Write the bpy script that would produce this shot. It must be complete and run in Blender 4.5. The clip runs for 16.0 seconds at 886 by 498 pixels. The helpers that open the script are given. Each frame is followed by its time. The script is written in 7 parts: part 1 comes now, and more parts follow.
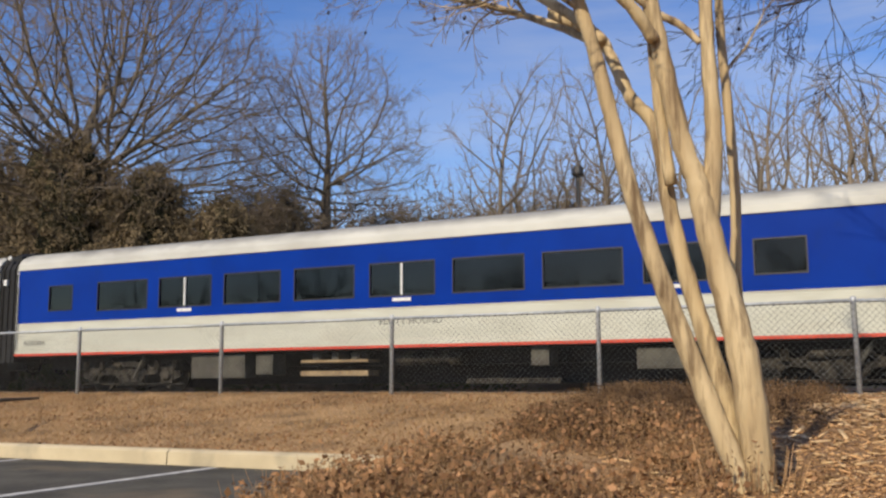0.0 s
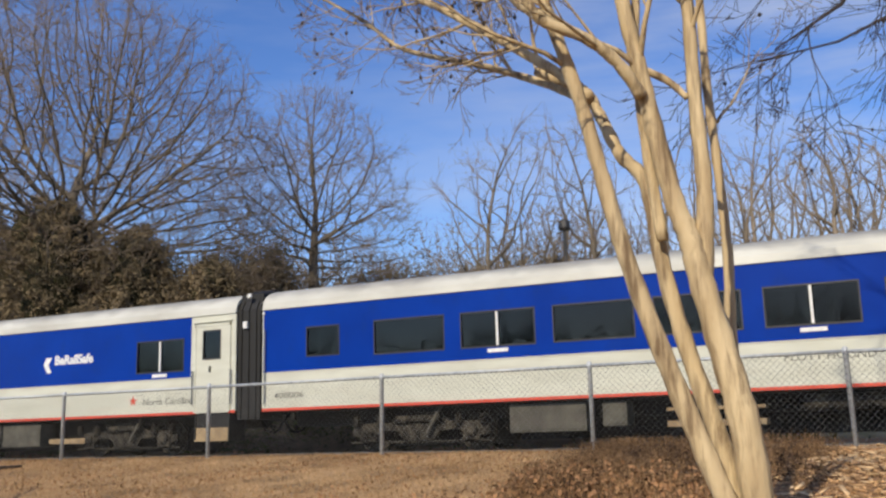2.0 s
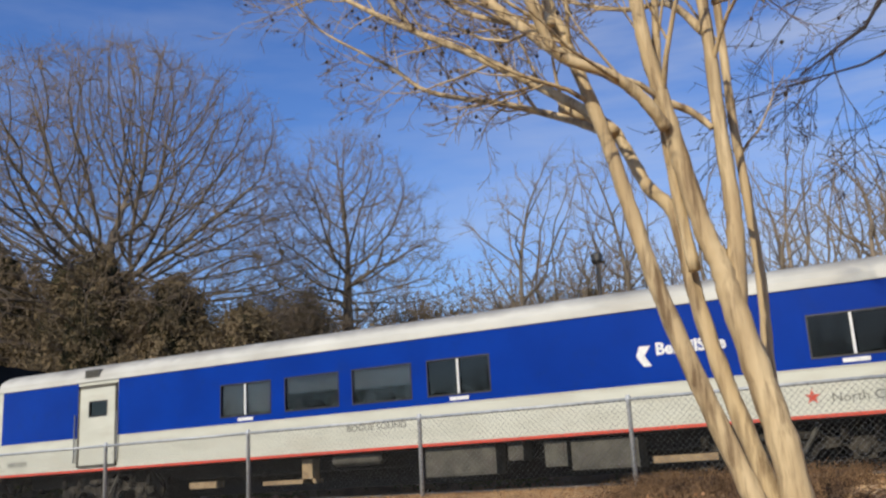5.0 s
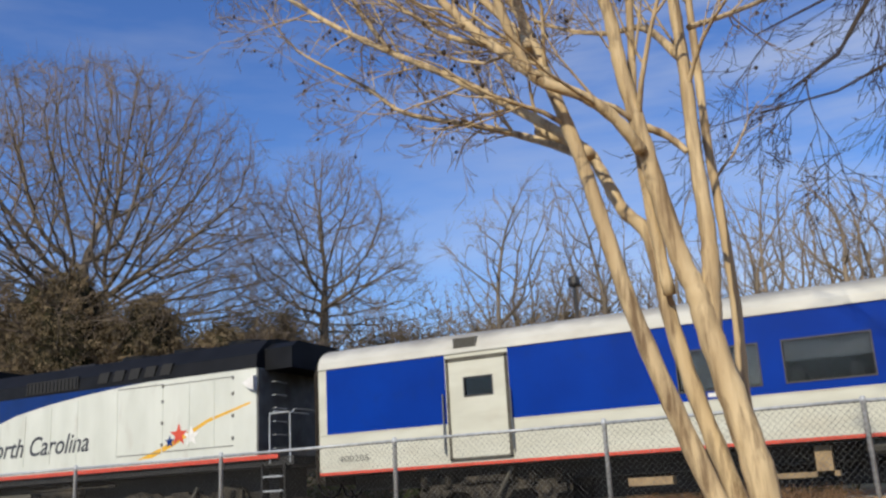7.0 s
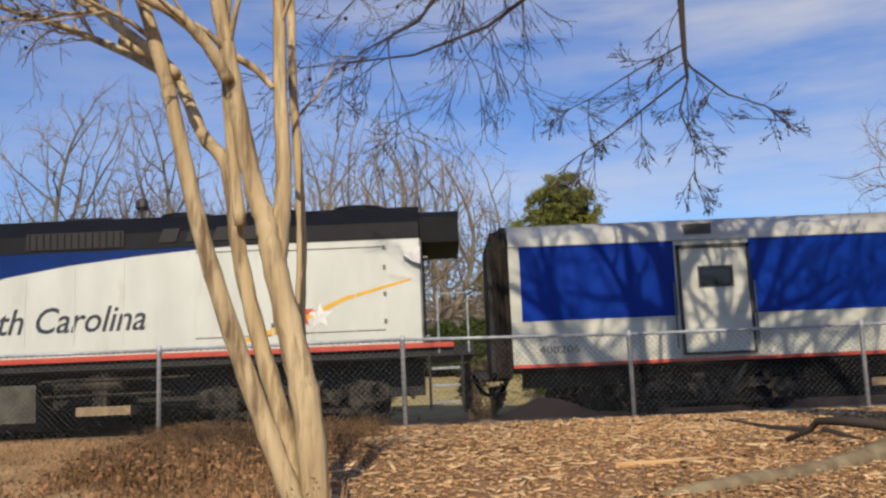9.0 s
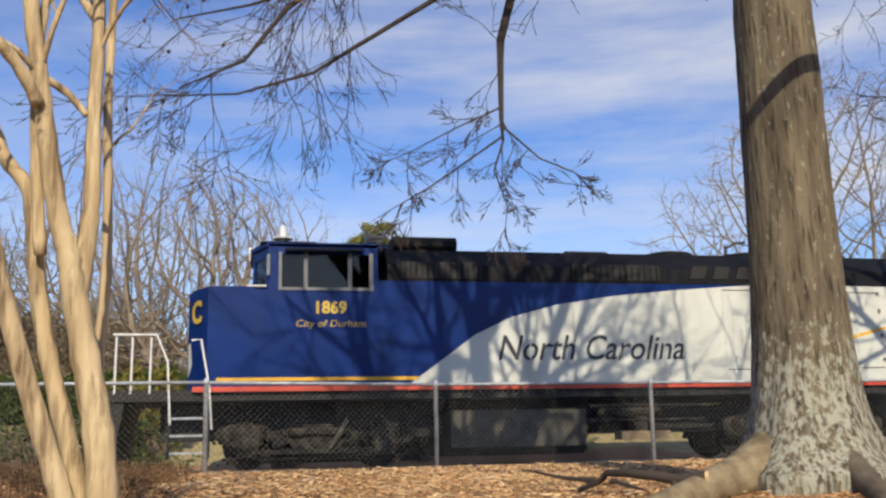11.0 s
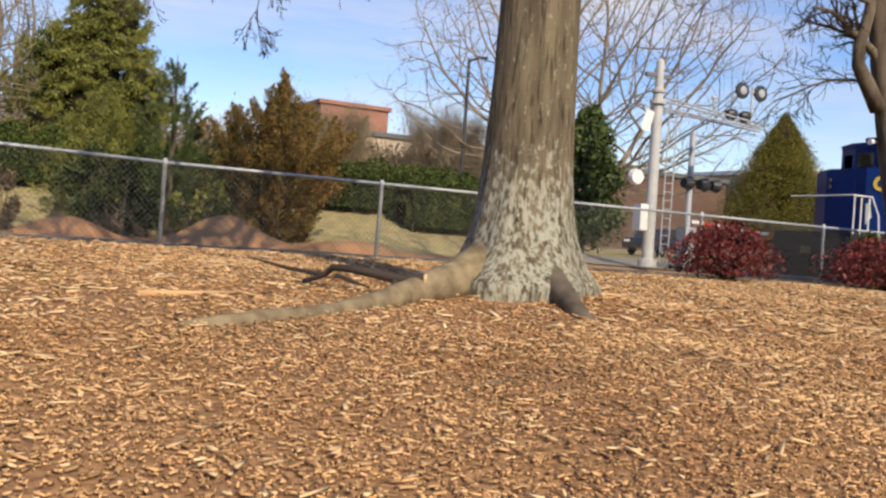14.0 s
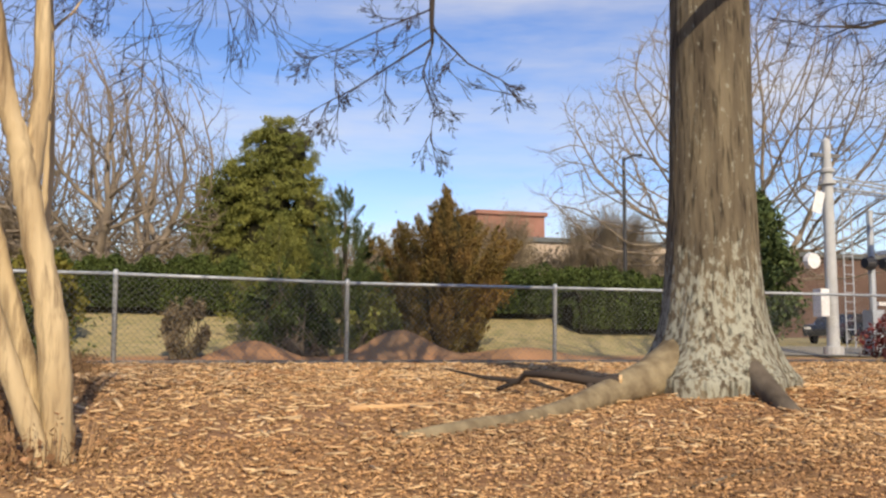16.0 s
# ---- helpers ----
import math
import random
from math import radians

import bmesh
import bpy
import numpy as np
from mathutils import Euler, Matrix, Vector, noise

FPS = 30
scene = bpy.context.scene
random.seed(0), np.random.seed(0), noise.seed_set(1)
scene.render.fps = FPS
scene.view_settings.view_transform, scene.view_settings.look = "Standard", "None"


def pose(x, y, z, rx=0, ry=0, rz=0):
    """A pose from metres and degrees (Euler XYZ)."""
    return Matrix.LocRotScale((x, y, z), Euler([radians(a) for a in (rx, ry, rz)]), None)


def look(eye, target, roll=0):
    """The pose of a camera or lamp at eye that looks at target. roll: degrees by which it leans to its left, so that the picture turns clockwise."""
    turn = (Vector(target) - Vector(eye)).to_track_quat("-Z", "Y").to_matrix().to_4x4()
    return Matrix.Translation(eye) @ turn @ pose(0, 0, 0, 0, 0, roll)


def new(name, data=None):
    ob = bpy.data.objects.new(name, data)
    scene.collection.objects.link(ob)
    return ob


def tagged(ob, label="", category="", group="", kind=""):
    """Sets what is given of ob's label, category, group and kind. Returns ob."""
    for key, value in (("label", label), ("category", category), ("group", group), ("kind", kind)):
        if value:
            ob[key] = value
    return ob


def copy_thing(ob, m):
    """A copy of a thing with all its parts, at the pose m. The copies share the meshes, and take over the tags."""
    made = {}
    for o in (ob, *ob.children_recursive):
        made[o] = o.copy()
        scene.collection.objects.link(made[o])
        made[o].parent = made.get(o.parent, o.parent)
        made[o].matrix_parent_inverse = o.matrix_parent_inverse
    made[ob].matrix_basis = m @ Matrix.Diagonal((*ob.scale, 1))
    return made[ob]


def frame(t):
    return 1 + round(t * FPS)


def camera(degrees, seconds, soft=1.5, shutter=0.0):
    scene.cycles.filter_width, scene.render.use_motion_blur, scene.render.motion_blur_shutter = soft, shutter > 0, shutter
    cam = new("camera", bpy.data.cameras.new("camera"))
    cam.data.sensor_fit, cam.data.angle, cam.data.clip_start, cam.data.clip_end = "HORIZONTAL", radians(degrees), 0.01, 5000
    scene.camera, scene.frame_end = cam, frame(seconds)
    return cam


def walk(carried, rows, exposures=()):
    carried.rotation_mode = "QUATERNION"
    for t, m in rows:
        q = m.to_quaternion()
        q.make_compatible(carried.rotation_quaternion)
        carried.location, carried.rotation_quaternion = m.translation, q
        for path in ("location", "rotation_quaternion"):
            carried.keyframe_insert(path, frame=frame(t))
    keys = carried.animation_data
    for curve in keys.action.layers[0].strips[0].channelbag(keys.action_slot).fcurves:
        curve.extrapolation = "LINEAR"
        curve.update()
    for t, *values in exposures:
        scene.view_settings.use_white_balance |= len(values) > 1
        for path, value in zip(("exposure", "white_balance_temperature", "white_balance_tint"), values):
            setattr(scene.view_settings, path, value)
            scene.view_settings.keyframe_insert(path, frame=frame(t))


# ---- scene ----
cam = camera(50.0, 16.0, soft=2.5)
PATH = [
    (0, (-0.495, 0.496, 0.23), (-1.366, 2.276, 0.499), -0.4),
    (0.5, (-0.528, 0.529, 0.229), (-1.484, 2.276, 0.417), -0.4),
    (1, (-0.532, 0.518, 0.222), (-1.401, 2.302, 0.474), 0.6),
    (1.5, (-0.534, 0.569, 0.273), (-1.374, 2.323, 0.737), -1.1),
    (2, (-0.531, 0.546, 0.258), (-1.369, 2.321, 0.642), -1.5),
    (2.5, (-0.521, 0.526, 0.256), (-1.419, 2.273, 0.633), -1.4),
    (3, (-0.52, 0.525, 0.259), (-1.434, 2.269, 0.61), -2.1),
    (3.5, (-0.507, 0.509, 0.256), (-1.424, 2.227, 0.708), -2.0),
    (4, (-0.505, 0.5, 0.253), (-1.421, 2.214, 0.726), -2.2),
    (4.5, (-0.512, 0.512, 0.256), (-1.418, 2.235, 0.716), -2.9),
    (7, (-0.514, 0.559, 0.263), (-1.354, 2.302, 0.771), -3.2),
    (7.5, (-0.504, 0.53, 0.251), (-1.349, 2.254, 0.811), -2.9),
    (8, (-0.49, 0.506, 0.246), (-1.155, 2.271, 0.909), -4.3),
    (8.5, (-0.511, 0.516, 0.242), (-0.765, 2.465, 0.615), -3.0),
    (9, (-0.509, 0.505, 0.237), (-0.508, 2.478, 0.564), -2.4),
    (9.5, (-0.505, 0.506, 0.238), (-0.294, 2.461, 0.602), -3.0),
    (11.8, (-0.514, 0.439, 0.22), (-0.113, 2.354, 0.635), -1.2),
    (12, (-0.51, 0.451, 0.219), (-0.096, 2.374, 0.578), -1.1),
    (12.5, (-0.49, 0.437, 0.203), (0.14, 2.321, 0.436), -2.6),
    (13, (-0.497, 0.448, 0.217), (0.358, 2.256, 0.245), -2.9),
    (13.5, (-0.5, 0.486, 0.229), (0.201, 2.358, 0.291), 0.4),
    (14, (-0.548, 0.482, 0.253), (0.378, 2.255, 0.245), 3.9),
    (14.5, (-0.562, 0.469, 0.249), (0.434, 2.195, 0.419), 3.4),
    (15, (-0.59, 0.42, 0.233), (0.325, 2.178, 0.499), 1.2),
    (15.5, (-0.636, 0.384, 0.233), (0.214, 2.163, 0.568), -0.8),
    (16, (-0.781, 0.433, 0.242), (-0.176, 2.328, 0.444), 0.2),
]
walk(cam, [(t, look(eye, target, roll)) for t, eye, target, roll in PATH], [(0, -0.28, 7050, 10), (0.5, -0.12, 7000, 11), (1, -0.17, 7100, 10), (1.5, -0.34, 6450, 8), (2, -0.2, 6750, 9), (3, -0.27, 6700, 9), (7, -0.27, 6600, 8), (8, -0.3, 6650, 8), (9, -0.36, 7020, 11), (9.7, -0.31, 6900, 10), (12, 0.0, 7250, 11), (13, 0.06, 7450, 12), (14, -0.02, 7350, 12), (16, -0.04, 7400, 12)])


# ---- world, sun ----
SUN_EL, SUN_AZ = 34.0, -3.0          # elevation; degrees of the sun from -y towards +x
world = bpy.data.worlds.new("sky")
scene.world = world
world.use_nodes = True
wn, wl = world.node_tree.nodes, world.node_tree.links
wn.clear()
w_out, w_bg, w_sky = wn.new("ShaderNodeOutputWorld"), wn.new("ShaderNodeBackground"), wn.new("ShaderNodeTexSky")
w_sky.sky_type, w_sky.sun_disc = "NISHITA", False
w_sky.sun_elevation = radians(SUN_EL)
w_sky.sun_rotation = radians(180 - SUN_AZ)
w_sky.air_density, w_sky.dust_density, w_sky.ozone_density = 1.0, 0.35, 3.0
w_co, w_map, w_n1, w_rmp, w_mix = (wn.new("ShaderNodeTexCoord"), wn.new("ShaderNodeMapping"), wn.new("ShaderNodeTexNoise"),
                                   wn.new("ShaderNodeValToRGB"), wn.new("ShaderNodeMixRGB"))
w_map.inputs["Scale"].default_value = (1.1, 1.6, 7.0)
w_map.inputs["Rotation"].default_value = (0.1, -0.22, 0.3)
w_n1.inputs["Scale"].default_value, w_n1.inputs["Detail"].default_value, w_n1.inputs["Roughness"].default_value = 1.5, 7.0, 0.58
w_rmp.color_ramp.elements[0].position, w_rmp.color_ramp.elements[1].position = 0.42, 0.72
w_rmp.color_ramp.elements[1].color = (0.8, 0.8, 0.8, 1)
w_mix.inputs["Color2"].default_value = (8.4, 8.7, 9.4, 1)
wl.new(w_co.outputs["Generated"], w_map.inputs["Vector"])
wl.new(w_map.outputs["Vector"], w_n1.inputs["Vector"])
wl.new(w_n1.outputs["Fac"], w_rmp.inputs["Fac"])
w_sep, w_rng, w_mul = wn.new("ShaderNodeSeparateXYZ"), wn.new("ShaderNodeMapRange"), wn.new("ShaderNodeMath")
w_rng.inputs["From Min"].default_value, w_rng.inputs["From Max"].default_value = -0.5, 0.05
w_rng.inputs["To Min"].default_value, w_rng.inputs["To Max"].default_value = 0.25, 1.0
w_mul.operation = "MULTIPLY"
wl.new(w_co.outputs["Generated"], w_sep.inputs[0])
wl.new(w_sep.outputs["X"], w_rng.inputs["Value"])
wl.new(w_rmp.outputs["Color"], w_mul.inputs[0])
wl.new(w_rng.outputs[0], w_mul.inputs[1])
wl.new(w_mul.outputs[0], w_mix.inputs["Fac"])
w_hs = wn.new("ShaderNodeHueSaturation")
w_hs.inputs["Hue"].default_value = 0.516
w_hs.inputs["Saturation"].default_value, w_hs.inputs["Value"].default_value = 1.24, 1.84
wl.new(w_sky.outputs["Color"], w_hs.inputs["Color"])
wl.new(w_hs.outputs["Color"], w_mix.inputs["Color1"])
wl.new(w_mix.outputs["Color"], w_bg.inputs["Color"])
w_bg.inputs["Strength"].default_value = 0.10
wl.new(w_bg.outputs["Background"], w_out.inputs["Surface"])

sun_data = bpy.data.lights.new("sun", "SUN")
sun_data.energy, sun_data.angle, sun_data.color = 4.95, radians(0.53), (1.0, 0.90, 0.74)
sun = new("sun", sun_data)
sun_dir = Vector((math.sin(radians(SUN_AZ)) * math.cos(radians(SUN_EL)), -math.cos(radians(SUN_AZ)) * math.cos(radians(SUN_EL)), math.sin(radians(SUN_EL))))
sun.matrix_world = look(sun_dir * 200, (0, 0, 0))


# ---- materials ----
def mat(name, col, col2=None, rough=0.6, metal=0.0, scale=3.0, amount=0.5, bump=0.0, bump_scale=40.0, stain=None, stain_scale=0.7,
        stain_at=(0.5, 0.7), vary=0.0, island=False, spec=0.5, stretch=(1, 1, 1), coat=0.0):
    m = bpy.data.materials.new(name)
    m.use_nodes = True
    n, l = m.node_tree.nodes, m.node_tree.links
    b = n["Principled BSDF"]
    b.inputs["Roughness"].default_value, b.inputs["Metallic"].default_value = rough, metal
    b.inputs["Specular IOR Level"].default_value = spec if rough < 0.68 else min(spec, 0.12)
    b.inputs["Coat Weight"].default_value = coat
    co, mp = n.new("ShaderNodeTexCoord"), n.new("ShaderNodeMapping")
    mp.inputs["Scale"].default_value = stretch
    l.new(co.outputs["Object"], mp.inputs["Vector"])
    tex = n.new("ShaderNodeTexNoise")
    tex.inputs["Scale"].default_value, tex.inputs["Detail"].default_value = scale, 8.0
    l.new(mp.outputs["Vector"], tex.inputs["Vector"])
    mix = n.new("ShaderNodeMixRGB")
    c2 = col2 or tuple(c * (1 - 0.35 * amount) for c in col)
    mix.inputs["Color1"].default_value, mix.inputs["Color2"].default_value = (*col, 1), (*c2, 1)
    ramp = n.new("ShaderNodeValToRGB")
    ramp.color_ramp.elements[0].position, ramp.color_ramp.elements[1].position = 0.35, 0.65
    l.new(tex.outputs["Fac"], ramp.inputs["Fac"])
    l.new(ramp.outputs["Color"], mix.inputs["Fac"])
    last = mix.outputs["Color"]
    if stain:
        t2, r2, m2 = n.new("ShaderNodeTexNoise"), n.new("ShaderNodeValToRGB"), n.new("ShaderNodeMixRGB")
        t2.inputs["Scale"].default_value, t2.inputs["Detail"].default_value = stain_scale, 6.0
        r2.color_ramp.elements[0].position, r2.color_ramp.elements[1].position = stain_at
        l.new(mp.outputs["Vector"], t2.inputs["Vector"])
        l.new(t2.outputs["Fac"], r2.inputs["Fac"])
        l.new(r2.outputs["Color"], m2.inputs["Fac"])
        l.new(last, m2.inputs["Color1"])
        m2.inputs["Color2"].default_value = (*stain, 1)
        last = m2.outputs["Color"]
    if vary:
        src = n.new("ShaderNodeNewGeometry").outputs["Random Per Island"] if island else n.new("ShaderNodeObjectInfo").outputs["Random"]
        ma, hs = n.new("ShaderNodeMath"), n.new("ShaderNodeHueSaturation")
        ma.operation = "MULTIPLY_ADD"
        ma.inputs[1].default_value, ma.inputs[2].default_value = 2 * vary, 1 - vary
        l.new(src, ma.inputs[0])
        l.new(ma.outputs[0], hs.inputs["Value"])
        l.new(last, hs.inputs["Color"])
        last = hs.outputs["Color"]
    l.new(last, b.inputs["Base Color"])
    if bump:
        t3, bp = n.new("ShaderNodeTexNoise"), n.new("ShaderNodeBump")
        t3.inputs["Scale"].default_value, t3.inputs["Detail"].default_value = bump_scale, 6.0
        bp.inputs["Strength"].default_value, bp.inputs["Distance"].default_value = bump, 0.02
        l.new(mp.outputs["Vector"], t3.inputs["Vector"])
        l.new(t3.outputs["Fac"], bp.inputs["Height"])
        l.new(bp.outputs["Normal"], b.inputs["Normal"])
    return m


M = {}
M["blue"] = mat("blue_paint", (0.001, 0.034, 0.29), (0.001, 0.027, 0.24), rough=0.3, scale=0.8, stain=(0.006, 0.03, 0.20), stain_scale=2.5, stain_at=(0.55, 0.9), spec=0.12, bump=0.02, bump_scale=2.0)
M["white"] = mat("white_paint", (0.57, 0.575, 0.49), (0.50, 0.50, 0.42), rough=0.45, scale=1.5, stain=(0.42, 0.38, 0.30), stain_scale=1.3, stain_at=(0.55, 0.95), stretch=(0.6, 1, 2.2))
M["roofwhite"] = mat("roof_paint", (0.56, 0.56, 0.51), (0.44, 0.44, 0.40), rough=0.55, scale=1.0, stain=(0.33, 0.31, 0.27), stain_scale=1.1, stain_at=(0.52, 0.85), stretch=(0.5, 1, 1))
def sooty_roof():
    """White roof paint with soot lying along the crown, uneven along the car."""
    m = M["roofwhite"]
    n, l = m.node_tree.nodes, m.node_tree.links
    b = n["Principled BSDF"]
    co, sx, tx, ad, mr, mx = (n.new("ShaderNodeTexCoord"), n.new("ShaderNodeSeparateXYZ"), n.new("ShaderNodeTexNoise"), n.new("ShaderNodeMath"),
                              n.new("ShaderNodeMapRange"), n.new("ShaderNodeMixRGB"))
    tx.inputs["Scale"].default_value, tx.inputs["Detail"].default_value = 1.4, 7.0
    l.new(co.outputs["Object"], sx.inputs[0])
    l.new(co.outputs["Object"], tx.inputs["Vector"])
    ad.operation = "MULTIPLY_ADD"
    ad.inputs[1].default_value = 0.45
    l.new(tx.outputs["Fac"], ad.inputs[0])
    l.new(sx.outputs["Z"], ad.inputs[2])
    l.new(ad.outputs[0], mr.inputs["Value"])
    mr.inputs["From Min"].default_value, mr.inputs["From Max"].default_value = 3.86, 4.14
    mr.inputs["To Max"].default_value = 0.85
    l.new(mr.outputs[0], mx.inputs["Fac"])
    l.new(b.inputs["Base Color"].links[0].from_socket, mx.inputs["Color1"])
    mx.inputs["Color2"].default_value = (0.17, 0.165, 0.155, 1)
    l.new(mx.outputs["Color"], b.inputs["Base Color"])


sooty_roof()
M["red"] = mat("red_paint", (0.62, 0.075, 0.04), rough=0.45, scale=3)
M["yellow"] = mat("yellow_paint", (0.75, 0.42, 0.03), rough=0.45, scale=3)
M["gold"] = mat("gold_letters", (0.72, 0.50, 0.06), rough=0.4, scale=6)
M["locoblue"] = mat("loco_blue_paint", (0.002, 0.026, 0.155), (0.002, 0.02, 0.115), rough=0.32, scale=1.2, spec=0.2, stain=(0.01, 0.028, 0.10), stain_scale=2.0, stain_at=(0.55, 0.9))
M["locowhite"] = mat("loco_white_paint", (0.62, 0.645, 0.59), (0.54, 0.565, 0.51), rough=0.42, scale=1.0, stain=(0.45, 0.43, 0.38), stain_scale=2.2, stain_at=(0.58, 0.95), stretch=(1.5, 1, 0.5), bump=0.03, bump_scale=1.5)
M["locodark"] = mat("dark_roof_paint", (0.010, 0.011, 0.014), (0.006, 0.007, 0.009), spec=0.12, rough=0.55, scale=2.0, bump=0.05, bump_scale=12)
M["grey"] = mat("grey_paint", (0.16, 0.16, 0.155), (0.11, 0.11, 0.105), rough=0.55, scale=3, stain=(0.08, 0.07, 0.06), stain_scale=2)
M["black"] = mat("black_steel", (0.006, 0.006, 0.006), (0.01, 0.009, 0.008), rough=0.65, scale=5, bump=0.1, bump_scale=25)
M["truck"] = mat("dusty_steel", (0.042, 0.038, 0.032), (0.012, 0.011, 0.010), rough=0.75, scale=6, stain=(0.075, 0.065, 0.05), stain_scale=4, bump=0.15, bump_scale=30)
M["undergrey"] = mat("grey_equipment", (0.115, 0.11, 0.09), (0.07, 0.066, 0.056), rough=0.7, scale=4, stain=(0.09, 0.08, 0.07), stain_scale=3)
M["tan"] = mat("rusty_tan_steel", (0.36, 0.27, 0.16), (0.25, 0.18, 0.11), rough=0.8, scale=5)
M["rustblack"] = mat("sooty_brown_steel", (0.03, 0.024, 0.018), (0.012, 0.010, 0.009), rough=0.7, scale=5, bump=0.1, bump_scale=25)
M["steel"] = mat("rail_steel", (0.35, 0.33, 0.31), (0.20, 0.16, 0.13), rough=0.4, metal=0.9, scale=5)
M["alu"] = mat("window_frame_metal", (0.16, 0.17, 0.18), rough=0.45, metal=0.3, scale=8)
M["interior"] = mat("dark_interior", (0.02, 0.02, 0.02), rough=0.8, scale=3)
M["seat"] = mat("seat_cloth", (0.12, 0.12, 0.13), (0.08, 0.08, 0.09), rough=0.9, scale=20)
M["signwhite"] = mat("white_marking", (0.78, 0.78, 0.76), rough=0.5, scale=9)
M["ink"] = mat("dark_lettering", (0.03, 0.035, 0.05), rough=0.5, scale=9)
M["inkgrey"] = mat("grey_lettering", (0.15, 0.15, 0.14), rough=0.5, scale=9)
M["galv"] = mat("galvanised_steel", (0.46, 0.49, 0.52), (0.34, 0.37, 0.40), rough=0.5, metal=0.2, scale=12, bump=0.05, bump_scale=60)
M["wire"] = mat("dull_fence_wire", (0.15, 0.155, 0.155), (0.09, 0.095, 0.10), rough=0.6, metal=0.2, scale=12)
M["bark"] = mat("grey_bark", (0.17, 0.14, 0.105), (0.07, 0.056, 0.042), rough=0.9, scale=4, bump=0.6, bump_scale=18, stretch=(1, 1, 0.35))
M["barkfar"] = mat("far_bark", (0.19, 0.16, 0.125), (0.11, 0.092, 0.072), rough=0.95, scale=2, vary=0.18)
M["barkpale"] = mat("pale_far_bark", (0.29, 0.235, 0.175), (0.18, 0.145, 0.11), rough=0.95, scale=2, vary=0.15)
M["twig"] = mat("brown_twigs", (0.27, 0.215, 0.165), (0.18, 0.14, 0.105), rough=0.95, scale=2, vary=0.2, island=True)
M["twigdark"] = mat("dark_twigs", (0.045, 0.038, 0.035), (0.07, 0.055, 0.045), rough=0.95, scale=3)
M["brush"] = mat("brown_brush", (0.28, 0.225, 0.155), (0.18, 0.145, 0.10), rough=0.95, scale=0.8, vary=0.35, island=True)
M["olive"] = mat("brown_green_foliage", (0.22, 0.165, 0.10), (0.13, 0.105, 0.065), rough=0.9, scale=0.5, vary=0.28, island=True)
M["pine"] = mat("pine_foliage", (0.22, 0.22, 0.055), (0.13, 0.145, 0.04), rough=0.8, scale=0.7, vary=0.4, island=True)
M["pinedark"] = mat("dark_pine_foliage", (0.095, 0.125, 0.045), (0.055, 0.08, 0.03), rough=0.8, scale=0.9, vary=0.4, island=True)
M["cedar"] = mat("bronze_cedar_foliage", (0.24, 0.145, 0.05), (0.13, 0.10, 0.03), rough=0.9, scale=0.9, vary=0.4, island=True)
M["hedge"] = mat("hedge_leaves", (0.075, 0.10, 0.026), (0.04, 0.058, 0.018), rough=0.7, scale=0.6, vary=0.45, island=True)
# near-black colour of solid cores: the shade inside hedges and evergreens, painted
M["innershade"] = mat("foliage_inner_shade", (0.03, 0.028, 0.014), (0.018, 0.018, 0.01), rough=0.95, scale=4, bump=0.6, bump_scale=20)
M["cone"] = mat("clipped_evergreen_leaves", (0.17, 0.15, 0.032), (0.12, 0.11, 0.024), rough=0.8, scale=0.5, vary=0.18, island=True)
M["redleaf"] = mat("red_leaves", (0.19, 0.024, 0.02), (0.06, 0.01, 0.01), rough=0.6, scale=3, vary=0.5, island=True)
M["concrete"] = mat("kerb_concrete", (0.60, 0.51, 0.34), (0.50, 0.42, 0.28), rough=0.85, scale=3, stain=(0.27, 0.24, 0.18), stain_scale=2, stain_at=(0.55, 0.8), bump=0.15, bump_scale=40)
M["asphalt"] = mat("parking_asphalt", (0.072, 0.068, 0.057), (0.115, 0.107, 0.088), rough=0.85, scale=2.5, stain=(0.21, 0.165, 0.11), stain_scale=0.9, stain_at=(0.54, 0.74), bump=0.3, bump_scale=120)
M["line"] = mat("worn_line_paint", (0.62, 0.61, 0.57), (0.4, 0.39, 0.37), rough=0.7, scale=9)
# ballast coloured near black to carry the shade under the train
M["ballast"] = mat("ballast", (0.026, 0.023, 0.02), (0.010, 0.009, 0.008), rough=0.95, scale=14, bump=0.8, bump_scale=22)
M["tie"] = mat("tie_wood", (0.07, 0.055, 0.045), rough=0.9, scale=6)
M["chip"] = mat("wood_chips", (0.60, 0.385, 0.195), (0.38, 0.21, 0.10), rough=0.9, scale=0.8, vary=0.55, island=True, stain=(0.36, 0.22, 0.115), stain_scale=1.1, stain_at=(0.52, 0.66))
M["darklitter"] = mat("dark_withered_leaves", (0.20, 0.125, 0.07), (0.075, 0.046, 0.028), rough=0.95, scale=1.1, vary=0.5, island=True)
M["straw"] = mat("dormant_grass", (0.46, 0.31, 0.165), (0.31, 0.195, 0.10), rough=0.95, scale=0.8, vary=0.4, island=True)
M["leaflitter"] = mat("curled_leaves", (0.36, 0.20, 0.10), (0.20, 0.11, 0.06), rough=0.9, scale=1.2, vary=0.55, island=True)
M["litter"] = mat("dead_leaves", (0.36, 0.225, 0.12), (0.16, 0.095, 0.05), rough=0.95, scale=0.9, vary=0.5, island=True)
M["palechip"] = mat("pale_wood_slivers", (0.74, 0.54, 0.31), (0.60, 0.40, 0.21), rough=0.85, scale=2.0, vary=0.25, island=True)
M["mastpaint"] = mat("weathered_white_paint", (0.48, 0.49, 0.48), (0.40, 0.41, 0.41), rough=0.55, scale=2.5, stain=(0.36, 0.35, 0.32), stain_scale=1.5, stain_at=(0.55, 0.85))
